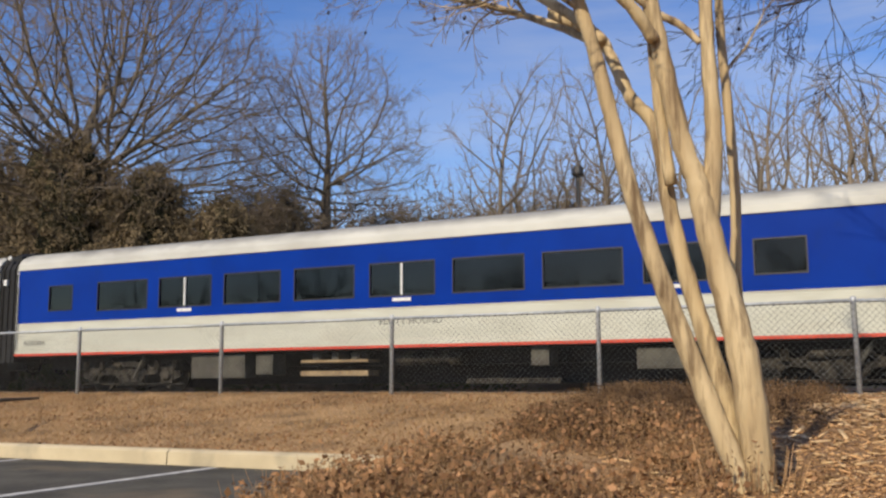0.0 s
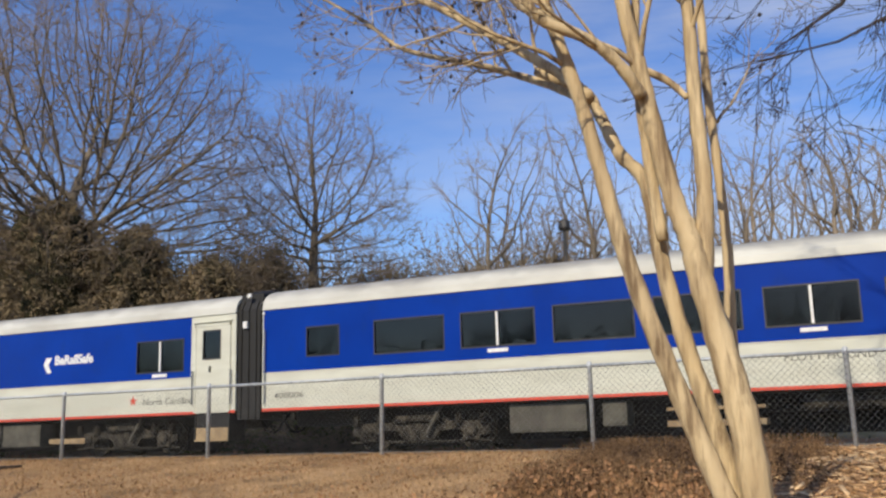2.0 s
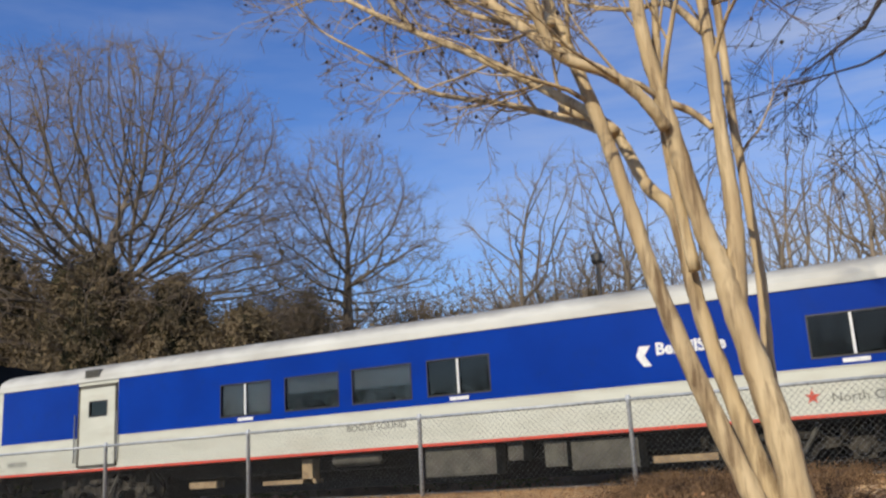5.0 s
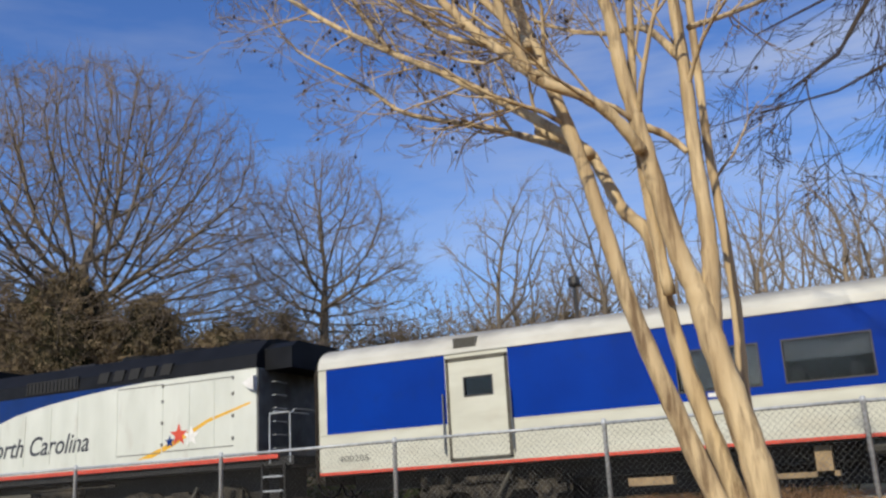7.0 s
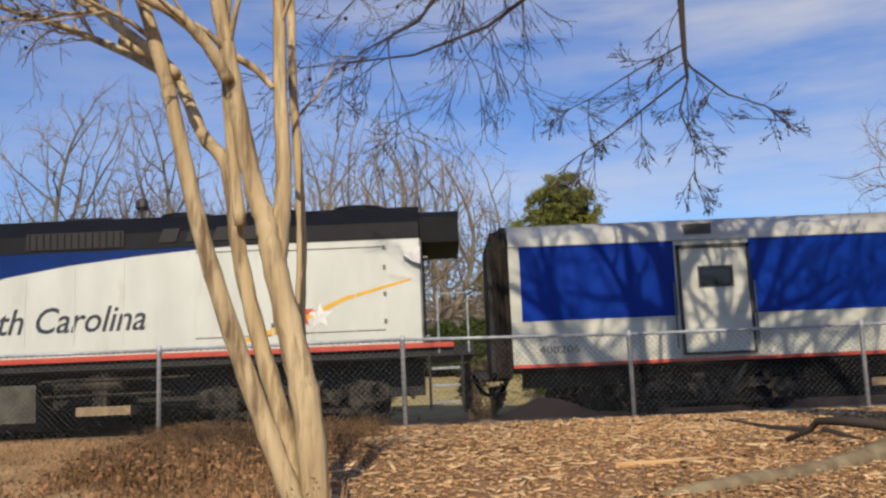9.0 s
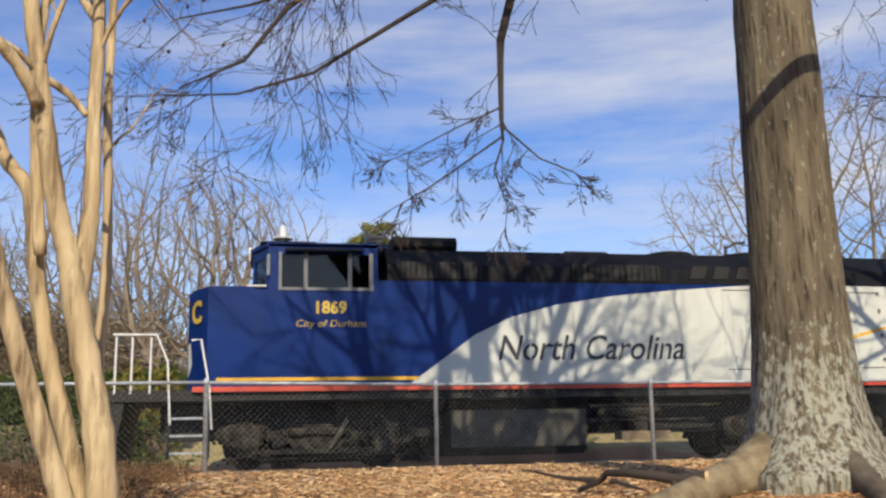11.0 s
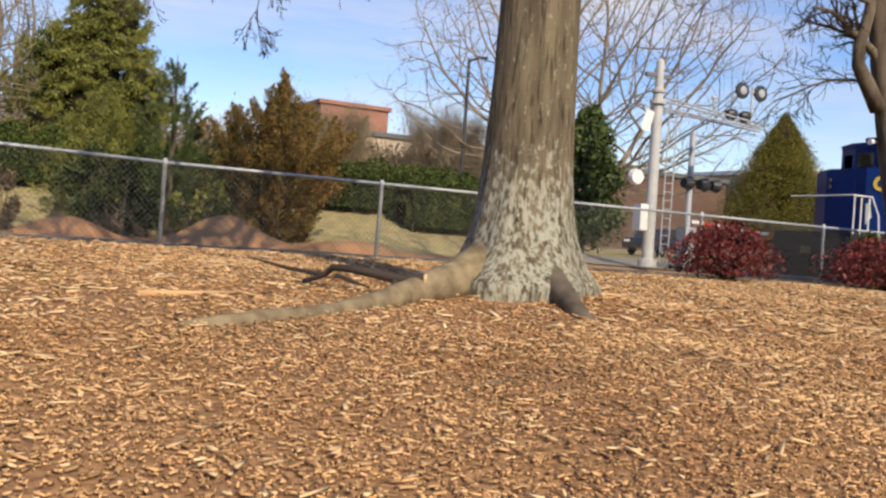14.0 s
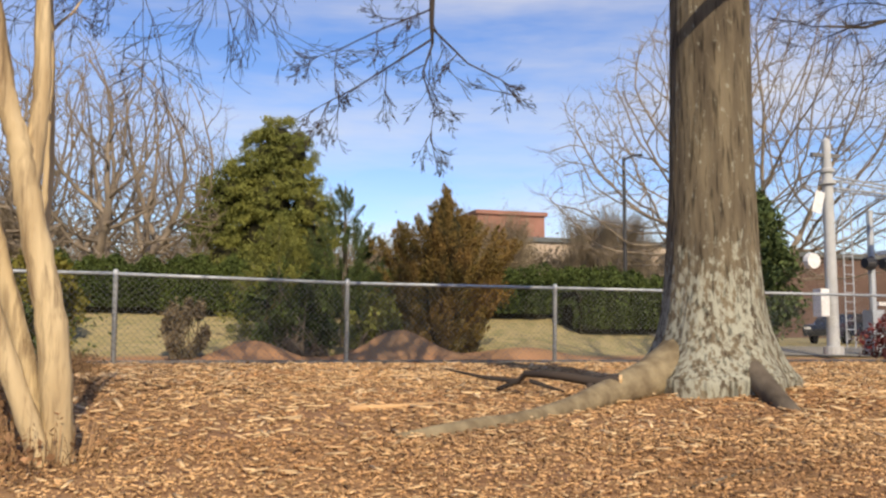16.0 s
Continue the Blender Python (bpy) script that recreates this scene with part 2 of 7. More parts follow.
M["roadgrey"] = mat("pale_worn_road", (0.30, 0.28, 0.24), (0.23, 0.22, 0.19), rough=0.9, scale=0.8)
M["soil"] = mat("red_soil", (0.36, 0.19, 0.09), (0.26, 0.13, 0.065), rough=0.95, scale=2, bump=0.4, bump_scale=10)
M["brick"] = mat("red_brick", (0.34, 0.17, 0.13), (0.28, 0.14, 0.105), rough=0.9, scale=0.6)
M["beige"] = mat("beige_wall", (0.50, 0.40, 0.30), (0.43, 0.34, 0.26), rough=0.85, scale=0.4)
M["tile"] = mat("dull_roof", (0.13, 0.14, 0.14), rough=0.8, scale=0.5)
M["rubber"] = mat("black_rubber", (0.004, 0.004, 0.004), rough=0.9, scale=30, spec=0.05)
M["carpaint"] = mat("dark_car_paint", (0.02, 0.03, 0.05), rough=0.25, scale=1, coat=0.6)
M["carred"] = mat("red_car_paint", (0.35, 0.02, 0.015), rough=0.25, scale=1, coat=0.6)
M["lampgrey"] = mat("lamp_housing", (0.03, 0.03, 0.033), rough=0.5, scale=8)


def glass(name, tint, rough=0.02):
    m = bpy.data.materials.new(name)
    m.use_nodes = True
    b = m.node_tree.nodes["Principled BSDF"]
    b.inputs["Base Color"].default_value = (*tint, 1)
    b.inputs["Roughness"].default_value, b.inputs["Transmission Weight"].default_value, b.inputs["IOR"].default_value = rough, 1.0, 1.45
    return m


M["glass"] = glass("tinted_window_glass", (0.07, 0.085, 0.09))
M["clearer"] = glass("lightly_tinted_window_glass", (0.45, 0.48, 0.50))
M["blind"] = mat("grey_window_blind", (0.34, 0.35, 0.37), rough=0.8, scale=5)
M["carglass"] = glass("green_tinted_glass", (0.52, 0.64, 0.52))


def bark_with(name, base, second, patch, pscale, pat, low=None, long=1.0):
    """Bark with patches of another tone; low: patches thick up to that height and thin above it."""
    m = mat(name, base, second, rough=0.9, scale=9, bump=0.8, bump_scale=24, stretch=(1, 1, 0.16))
    n, l = m.node_tree.nodes, m.node_tree.links
    b = n["Principled BSDF"]
    old = b.inputs["Base Color"].links[0].from_socket
    geo, t = n.new("ShaderNodeNewGeometry"), n.new("ShaderNodeTexNoise")
    t.inputs["Scale"].default_value, t.inputs["Detail"].default_value, t.inputs["Roughness"].default_value = pscale, 9.0, 0.65
    mp = n.new("ShaderNodeMapping")
    mp.inputs["Scale"].default_value = (1, 1, long)
    l.new(geo.outputs["Position"], mp.inputs["Vector"])
    l.new(mp.outputs["Vector"], t.inputs["Vector"])
    fac = t.outputs["Fac"]
    if low:
        sx, mr, ad = n.new("ShaderNodeSeparateXYZ"), n.new("ShaderNodeMapRange"), n.new("ShaderNodeMath")
        l.new(geo.outputs["Position"], sx.inputs[0])
        l.new(sx.outputs["Z"], mr.inputs["Value"])
        mr.inputs["From Min"].default_value, mr.inputs["From Max"].default_value = low * 0.5, low
        mr.inputs["To Min"].default_value, mr.inputs["To Max"].default_value = 0.09, -0.065
        ad.operation = "ADD"
        l.new(fac, ad.inputs[0])
        l.new(mr.outputs[0], ad.inputs[1])
        fac = ad.outputs[0]
    r, mx = n.new("ShaderNodeValToRGB"), n.new("ShaderNodeMixRGB")
    r.color_ramp.elements[0].position, r.color_ramp.elements[1].position = pat
    l.new(fac, r.inputs["Fac"])
    l.new(r.outputs["Color"], mx.inputs["Fac"])
    l.new(old, mx.inputs["Color1"])
    mx.inputs["Color2"].default_value = (*patch, 1)
    l.new(mx.outputs["Color"], b.inputs["Base Color"])
    return m


M["oak"] = bark_with("oak_bark_with_lichen", (0.185, 0.152, 0.10), (0.09, 0.072, 0.05), (0.33, 0.33, 0.26), 24.0, (0.52, 0.62), low=1.2, long=0.5)
_n, _l = M["oak"].node_tree.nodes, M["oak"].node_tree.links
_b = _n["Principled BSDF"]
_geo, _mp, _tx, _rp, _mx = _n.new("ShaderNodeNewGeometry"), _n.new("ShaderNodeMapping"), _n.new("ShaderNodeTexNoise"), _n.new("ShaderNodeValToRGB"), _n.new("ShaderNodeMixRGB")
_mp.inputs["Scale"].default_value = (1, 1, 0.10)
_tx.inputs["Scale"].default_value, _tx.inputs["Detail"].default_value = 34.0, 6.0
_rp.color_ramp.elements[0].position, _rp.color_ramp.elements[1].position = 0.36, 0.47
_mx.blend_type = "MULTIPLY"
_mx.inputs["Fac"].default_value = 0.6
_l.new(_geo.outputs["Position"], _mp.inputs["Vector"])
_l.new(_mp.outputs["Vector"], _tx.inputs["Vector"])
_l.new(_tx.outputs["Fac"], _rp.inputs["Fac"])
_l.new(_b.inputs["Base Color"].links[0].from_socket, _mx.inputs["Color1"])
_l.new(_rp.outputs["Color"], _mx.inputs["Color2"])
_l.new(_mx.outputs["Color"], _b.inputs["Base Color"])
# peeling bark; its dark streaks also paint in shadows of the upper branches
M["myrtle"] = bark_with("peeling_bark_with_shadow_streaks", (0.60, 0.475, 0.285), (0.43, 0.32, 0.18), (0.17, 0.115, 0.065), 17.0, (0.49, 0.66), long=0.09)
M["root"] = mat("worn_root_wood", (0.30, 0.245, 0.15), (0.17, 0.13, 0.08), rough=0.9, scale=9, bump=0.5, bump_scale=30)
M["brownbrick"] = mat("brown_brick", (0.14, 0.09, 0.07), (0.11, 0.07, 0.055), rough=0.9, scale=0.6)
M["myrtle"].node_tree.nodes["Principled BSDF"].inputs["Roughness"].default_value = 0.55


def ground_material():
    m = bpy.data.materials.new("ground_soil_and_mulch")
    m.use_nodes = True
    n, l = m.node_tree.nodes, m.node_tree.links
    b = n["Principled BSDF"]
    b.inputs["Roughness"].default_value, b.inputs["Specular IOR Level"].default_value = 0.95, 0.2
    geo, sx = n.new("ShaderNodeNewGeometry"), n.new("ShaderNodeSeparateXYZ")
    l.new(geo.outputs["Position"], sx.inputs[0])

    def noise_of(scale, detail=8.0):
        t = n.new("ShaderNodeTexNoise")
        t.inputs["Scale"].default_value, t.inputs["Detail"].default_value = scale, detail
        l.new(geo.outputs["Position"], t.inputs["Vector"])
        return t.outputs["Fac"]

    def mixed(fac, a, c):
        x = n.new("ShaderNodeMixRGB")
        l.new(fac, x.inputs["Fac"])
        for sock, v in ((x.inputs["Color1"], a), (x.inputs["Color2"], c)):
            if isinstance(v, tuple):
                sock.default_value = (*v, 1)
            else:
                l.new(v, sock)
        return x.outputs["Color"]

    def ramp(fac, a, c):
        r = n.new("ShaderNodeValToRGB")
        r.color_ramp.elements[0].position, r.color_ramp.elements[1].position = a, c
        l.new(fac, r.inputs["Fac"])
        return r.outputs["Color"]

    def along(axis, a, c, wobble=0.6):
        ad, mr = n.new("ShaderNodeMath"), n.new("ShaderNodeMapRange")
        ad.operation = "MULTIPLY_ADD"
        l.new(noise_of(0.9, 4.0), ad.inputs[0])
        ad.inputs[1].default_value = wobble
        l.new(sx.outputs[axis], ad.inputs[2])
        l.new(ad.outputs[0], mr.inputs["Value"])
        mr.inputs["From Min"].default_value, mr.inputs["From Max"].default_value = a, c
        return mr.outputs[0]

    mulch = mixed(ramp(noise_of(30), 0.4, 0.6), (0.21, 0.112, 0.052), (0.42, 0.245, 0.115))
    mulch = mixed(ramp(noise_of(1.3), 0.45, 0.7), mulch, (0.27, 0.15, 0.08))
    straw = mixed(ramp(noise_of(22), 0.4, 0.6), (0.33, 0.205, 0.105), (0.50, 0.33, 0.17))
    straw = mixed(ramp(noise_of(1.6), 0.45, 0.65), straw, (0.20, 0.135, 0.075))
    bed = mixed(along("X", -2.2, -0.2), straw, mulch)
    # soil beside the track: shade below the train is painted into this near-black colour
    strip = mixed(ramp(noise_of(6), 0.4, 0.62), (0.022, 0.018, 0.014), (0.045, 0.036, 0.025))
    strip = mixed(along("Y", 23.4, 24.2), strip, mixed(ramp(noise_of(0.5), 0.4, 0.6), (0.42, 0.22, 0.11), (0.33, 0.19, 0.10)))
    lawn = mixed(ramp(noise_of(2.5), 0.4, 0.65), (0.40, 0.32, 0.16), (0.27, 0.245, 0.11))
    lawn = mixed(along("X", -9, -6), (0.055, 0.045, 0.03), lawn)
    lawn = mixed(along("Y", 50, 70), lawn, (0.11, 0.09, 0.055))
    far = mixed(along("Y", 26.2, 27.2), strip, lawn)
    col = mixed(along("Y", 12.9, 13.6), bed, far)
    l.new(col, b.inputs["Base Color"])
    bp = n.new("ShaderNodeBump")
    bp.inputs["Strength"].default_value, bp.inputs["Distance"].default_value = 0.7, 0.03
    l.new(noise_of(26), bp.inputs["Height"])
    l.new(bp.outputs["Normal"], b.inputs["Normal"])
    return m


M["ground"] = ground_material()


# ---- building helpers ----
class Shape:
    """Gathers faces for one mesh."""

    def __init__(self):
        self.v, self.f = [], []

    def add(self, v, f):
        k = len(self.v)
        self.v += [tuple(p) for p in v]
        self.f += [tuple(i + k for i in q) for q in f]
        return self

    def box(self, x0, x1, y0, y1, z0, z1, c=0.0):
        """A box; c: chamfer of its edges along x."""
        if c:
            return self.prism([(y0 + c, z0), (y1 - c, z0), (y1, z0 + c), (y1, z1 - c), (y1 - c, z1), (y0 + c, z1), (y0, z1 - c), (y0, z0 + c)], x0, x1)
        v = [(x, y, z) for x in (x0, x1) for y in (y0, y1) for z in (z0, z1)]
        return self.add(v, [(0, 1, 3, 2), (4, 6, 7, 5), (0, 4, 5, 1), (2, 3, 7, 6), (0, 2, 6, 4), (1, 5, 7, 3)])

    def prism(self, profile, x0, x1, axis="x"):
        """A profile of (a, b) drawn along an axis: x takes (y, z), y takes (x, z)."""
        n = len(profile)
        put = (lambda s, a, b: (s, a, b)) if axis == "x" else (lambda s, a, b: (a, s, b))
        v = [put(x0, a, b) for a, b in profile] + [put(x1, a, b) for a, b in profile]
        f = [(i, (i + 1) % n, n + (i + 1) % n, n + i) for i in range(n)] + [tuple(range(n - 1, -1, -1)), tuple(range(n, 2 * n))]
        return self.add(v, f)

    def rod(self, p0, p1, r0, r1=None, n=8):
        return self.tube([p0, p1], [r0, r0 if r1 is None else r1], n)

    def tube(self, pts, radii, n=8):
        pts = [Vector(p) for p in pts]
        if isinstance(radii, (int, float)):
            radii = [radii] * len(pts)
        v, f, side = [], [], None
        for i, p in enumerate(pts):
            d = (pts[min(i + 1, len(pts) - 1)] - pts[max(i - 1, 0)]).normalized()
            if side is None:
                side = d.orthogonal().normalized()
            side = (side - d * side.dot(d)).normalized()
            up = d.cross(side)
            v += [p + (side * math.cos(2 * math.pi * k / n) + up * math.sin(2 * math.pi * k / n)) * radii[i] for k in range(n)]
            if i:
                a, b = (i - 1) * n, i * n
                f += [(a + k, a + (k + 1) % n, b + (k + 1) % n, b + k) for k in range(n)]
        e = (len(pts) - 1) * n
        return self.add(v, f + [tuple(range(n - 1, -1, -1)), tuple(range(e, e + n))])

    def lathe(self, centre, rings, n=16, axis="z"):
        """Rings of (distance along the axis, radius)."""
        c, v, f = Vector(centre), [], []
        for i, (h, r) in enumerate(rings):
            for k in range(n):
                a, b = r * math.cos(2 * math.pi * k / n), r * math.sin(2 * math.pi * k / n)
                v.append(c + Vector({"z": (a, b, h), "y": (a, h, b), "x": (h, a, b)}[axis]))
            if i:
                f += [((i - 1) * n + k, (i - 1) * n + (k + 1) % n, i * n + (k + 1) % n, i * n + k) for k in range(n)]
        e = (len(rings) - 1) * n
        return self.add(v, f + [tuple(range(n - 1, -1, -1)), tuple(range(e, e + n))])

    def mesh(self, name, smooth=False):
        me = bpy.data.meshes.new(name)
        me.from_pydata(self.v, [], self.f)
        me.update()
        if smooth:
            me.polygons.foreach_set("use_smooth", [True] * len(me.polygons))
        return me


def part(name, shape, material, parent=None, label="", smooth=False):
    me = shape.mesh(name, smooth) if isinstance(shape, Shape) else shape
    ob = new(name, me)
    if not me.materials:
        me.materials.append(material)
    if parent is not None:
        ob.parent = parent
    if label:
        ob["label"] = label
    return ob


def thing(name, at=(0, 0, 0), label="", category="", group="", kind=""):
    ob = new(name)
    ob.empty_display_size = 0.3
    ob.location = at
    return tagged(ob, label, category, group, kind)


def quick_mesh(name, verts, faces):
    """A mesh from arrays of vertices and of faces that all have the same number of corners."""
    verts, faces = np.asarray(verts, np.float32), np.asarray(faces, np.int32)
    me = bpy.data.meshes.new(name)
    me.vertices.add(len(verts))
    me.vertices.foreach_set("co", verts.ravel())
    k = faces.shape[1]
    me.loops.add(faces.size)
    me.loops.foreach_set("vertex_index", faces.ravel())
    me.polygons.add(len(faces))
    me.polygons.foreach_set("loop_start", np.arange(0, faces.size, k, dtype=np.int32))
    me.update(calc_edges=True)
    return me


def sticks(name, segs, n=3):
    """One mesh of tapered sticks; segs: rows of p0 (3), p1 (3), r0, r1."""
    s = np.asarray(segs, float)
    p0, p1, r0, r1 = s[:, 0:3], s[:, 3:6], s[:, 6], s[:, 7]
    d = p1 - p0
    d /= np.linalg.norm(d, axis=1)[:, None] + 1e-9
    ref = np.where(np.abs(d[:, 2:3]) > 0.9, [[1.0, 0, 0]], [[0, 0, 1.0]])
    a = np.cross(d, ref)
    a /= np.linalg.norm(a, axis=1)[:, None] + 1e-9
    b = np.cross(d, a)
    ang = 2 * np.pi * np.arange(n) / n
    ring = a[:, None, :] * np.cos(ang)[None, :, None] + b[:, None, :] * np.sin(ang)[None, :, None]
    v = np.concatenate([p0[:, None] + ring * r0[:, None, None], p1[:, None] + ring * r1[:, None, None]], 1)
    k = np.arange(n)
    base = np.stack([k, (k + 1) % n, n + (k + 1) % n, n + k], 1)
    f = (np.arange(len(s)) * 2 * n)[:, None, None] + base[None]
    return quick_mesh(name, v.reshape(-1, 3), f.reshape(-1, 4))


def leaves(name, centres, size, rng, long=1.8, droop=0.0):
    """One mesh of small folded leaf cards at the centres, turned at random."""
    c = np.asarray(centres, float)
    m = len(c)
    d = rng.normal(size=(m, 3))
    d[:, 2] -= droop
    d /= np.linalg.norm(d, axis=1)[:, None]
    e = np.cross(d, rng.normal(size=(m, 3)))
    e /= np.linalg.norm(e, axis=1)[:, None] + 1e-9
    s = size * rng.uniform(0.6, 1.4, (m, 1))
    nrm = np.cross(d, e)
    v = np.stack([c - d * s * long / 2, c + e * s / 2 + nrm * s * 0.15, c + d * s * long / 2, c - e * s / 2 + nrm * s * 0.15], 1)
    f = np.arange(m * 4).reshape(m, 4)
    return quick_mesh(name, v.reshape(-1, 3), f)


def lettering(name, words, size, x, y, z, material, parent, shear=0.0, centre=False, width=None, bold=0.0):
    """Raised letters that face -y, with their foot at z."""
    cu = bpy.data.curves.new(name, "FONT")
    cu.body, cu.size, cu.extrude, cu.shear, cu.offset, cu.resolution_u = words, size, 0.004, shear, bold, 3
    if centre:
        cu.align_x = "CENTER"
    tmp = new("tmp_letters", cu)
    dg = bpy.context.evaluated_depsgraph_get()
    me = bpy.data.meshes.new_from_object(tmp.evaluated_get(dg))
    bpy.data.objects.remove(tmp)
    if width:
        xs = [v.co.x for v in me.vertices]
        k = width / (max(xs) - min(xs))
        for v in me.vertices:
            v.co.x *= k
    me.materials.clear()
    me.materials.append(material)
    ob = new(name, me)
    ob.parent = parent
    ob.matrix_basis = pose(x, y, z, 90, 0, 0)
    return ob


def panel(shape, x0, x1, z0, z1, y, holes, depth):
    """A wall in the x-z plane at y, thick towards +y, with rectangular openings (x0, x1, z0, z1) and their reveals."""
    xs = sorted({x0, x1, *[h[0] for h in holes], *[h[1] for h in holes]})
    zs = sorted({z0, z1, *[h[2] for h in holes], *[h[3] for h in holes]})
    for a, b in zip(xs, xs[1:]):
        for c, d in zip(zs, zs[1:]):
            if not any(h[0] <= a and b <= h[1] and h[2] <= c and d <= h[3] for h in holes):
                shape.add([(a, y, c), (b, y, c), (b, y, d), (a, y, d)], [(0, 1, 2, 3)])
                shape.add([(a, y + depth, c), (b, y + depth, c), (b, y + depth, d), (a, y + depth, d)], [(3, 2, 1, 0)])
    for a, b, c, d in holes:
        q = [(a, c), (b, c), (b, d), (a, d)]
        for i in range(4):
            (e, g), (h, k) = q[i], q[(i + 1) % 4]
            shape.add([(e, y, g), (h, y, k), (h, y + depth, k), (e, y + depth, g)], [(0, 3, 2, 1)])
    return shape


def height(x, y):
    """The ground's height."""
    x, y = np.asarray(x, float), np.asarray(y, float)
    bed = np.interp(y, [-4, 0.5, 1.5, 3, 4.5, 6.5, 9, 12.4, 13.5, 16, 18.6, 23.6, 25, 27, 33, 60, 200, 900],
                    [-0.64, -0.62, -0.50, -0.34, -0.23, -0.13, -0.06, 0, -0.02, -0.22, -0.42, -0.42, -0.22, 0.0, 1.4, 1.9, 3.0, 4.0])
    lot = np.interp(y, [7.85, 7.95, 12.4], [-0.68, -0.47, 0.0])
    left = np.where(y < 12.4, lot, bed)
    k = np.clip((x + 3.9) / 1.3, 0, 1)
    k = k * k * (3 - 2 * k)
    near = np.clip((y - 7.2) / 2.5, 0, 1)
    kk = np.where(y < 7.85, np.where(x > -3.85, np.maximum(k, 0.30), 0.0), np.maximum(k, np.clip((x + 7) / 4, 0, 1) * 0.8 * near))
    flat = np.interp(y, [25, 33, 60, 200, 900], [-0.22, 0.3, 0.8, 2.0, 4.0])
    e = np.clip((x - 17) / 5, 0, 1)
    bed = np.where(y > 25, bed * (1 - e) + flat * e, bed)
    left = np.where(y < 12.4, left, bed)
    z = left * (1 - kk) + bed * kk
    z = z + 0.10 * np.exp(-((x - 3.45) ** 2 + (y - 6.85) ** 2) / 0.7)
    z = z + 0.02 * np.sin(1.7 * x + 0.6) * np.sin(1.3 * y) * ((y > 2) & (y < 12) & (x > -3.5))
    z = z + 0.85 * np.exp(-((x - 5.9) ** 2 / 1.5 + (y - 25.2) ** 2 / 0.7)) + 0.55 * np.exp(-((x - 2.0) ** 2 / 1.2 + (y - 25.2) ** 2 / 0.7)) + 0.4 * np.exp(-((x - 9.5) ** 2 / 3 + (y - 25.2) ** 2 / 0.9))
    return z + np.where(y > 40, 0.3 * np.sin(x * 0.05) * np.clip((y - 40) / 40, 0, 1), 0)


def gz(x, y):
    return float(height(x, y))


# ---- ground, lot, kerb, track ----
def build_ground():
    xs = np.unique(np.round(np.concatenate([-np.geomspace(12, 900, 26)[::-1], np.arange(-12, -5, 0.25), np.arange(-5, 8, 0.1), np.arange(8, 24, 0.4), np.geomspace(24, 900, 24)]), 3))
    ys = np.unique(np.round(np.concatenate([-np.geomspace(4, 900, 16)[::-1], np.arange(-3.6, 1, 0.4), np.arange(1, 9, 0.1), [7.84, 7.86, 7.95], np.arange(9, 14, 0.2), np.arange(14, 36, 0.4), np.geomspace(36, 900, 26)]), 3))
    X, Y = np.meshgrid(xs, ys)
    v = np.stack([X, Y, height(X, Y)], -1).reshape(-1, 3)
    i = np.arange(len(ys) - 1)[:, None] * len(xs) + np.arange(len(xs) - 1)[None]
    f = np.stack([i, i + 1, i + 1 + len(xs), i + len(xs)], -1).reshape(-1, 4)
    me = quick_mesh("ground", v, f)
    me.polygons.foreach_set("use_smooth", [True] * len(me.polygons))
    tagged(part("ground", me, M["ground"]), "mulched bank, trackside soil darkened for shade, and dry winter lawn", "ground", kind="structure")
    lot = Shape().box(-60, -3.96, -40, 7.72, -0.66, -0.58)
    tagged(part("parking_lot", lot, M["asphalt"]), "dark worn asphalt of a parking lot", "parking lot", kind="structure")
    for x in (-14.3, -11.6, -8.9, -6.35):
        s = Shape().box(x - 0.05, x + 0.05, 2.6, 7.62, -0.58, -0.575)
        tagged(part("parking_line", s, M["line"]), "worn white painted parking line on asphalt", "parking line", "parking lines", "structure")
    k = thing("kerb", (0, 0, 0), "pale concrete kerb along the parking lot", "kerb", kind="structure")
    prof = [(-0.08, -0.66), (0.10, -0.66), (0.10, -0.45), (0.07, -0.435), (-0.03, -0.435), (-0.07, -0.46)]
    x = -46.0
    while x < -4.5:
        x1 = min(x + 3.0, -4.3)
        part("kerb_stone", Shape().prism([(7.78 + a, b) for a, b in prof], x + 0.006, x1 - 0.006), M["concrete"], k)
        x = x1
    arc = Shape()
    pts = [(-4.3 + 0.4 * math.sin(a), 7.38 + 0.4 * math.cos(a), math.sin(a), math.cos(a)) for a in np.linspace(0.02, math.pi / 2, 9)]
    ring = [[(px + a * nx * (1 - 0.4 * nx), py + a * ny * (1 - 0.4 * nx), -0.66 + (b + 0.66) * (1 - 0.42 * nx)) for a, b in prof] for px, py, nx, ny in pts]
    v = [p for r in ring for p in r]
    f = [(i * 6 + j, i * 6 + (j + 1) % 6, (i + 1) * 6 + (j + 1) % 6, (i + 1) * 6 + j) for i in range(8) for j in range(6)]
    part("kerb_stone", arc.add(v, f), M["concrete"], k)
    v, f = [], []
    for y0, y1 in ((7.37, 3.6), (3.59, 0.6), (0.59, -2.4)):
        s = Shape()
        n = len(prof)
        v = [(-3.9 + 0.6 * a, y, -0.66 + (b + 0.66) * 0.58) for y in (y0, y1) for a, b in prof]
        s.add(v, [(i, (i + 1) % n, n + (i + 1) % n, n + i) for i in range(n)] + [tuple(range(n)), tuple(range(n, 2 * n))])
        part("kerb_stone", s, M["concrete"], k)


TRACK_Y, RAIL_Z = 21.17, -0.10


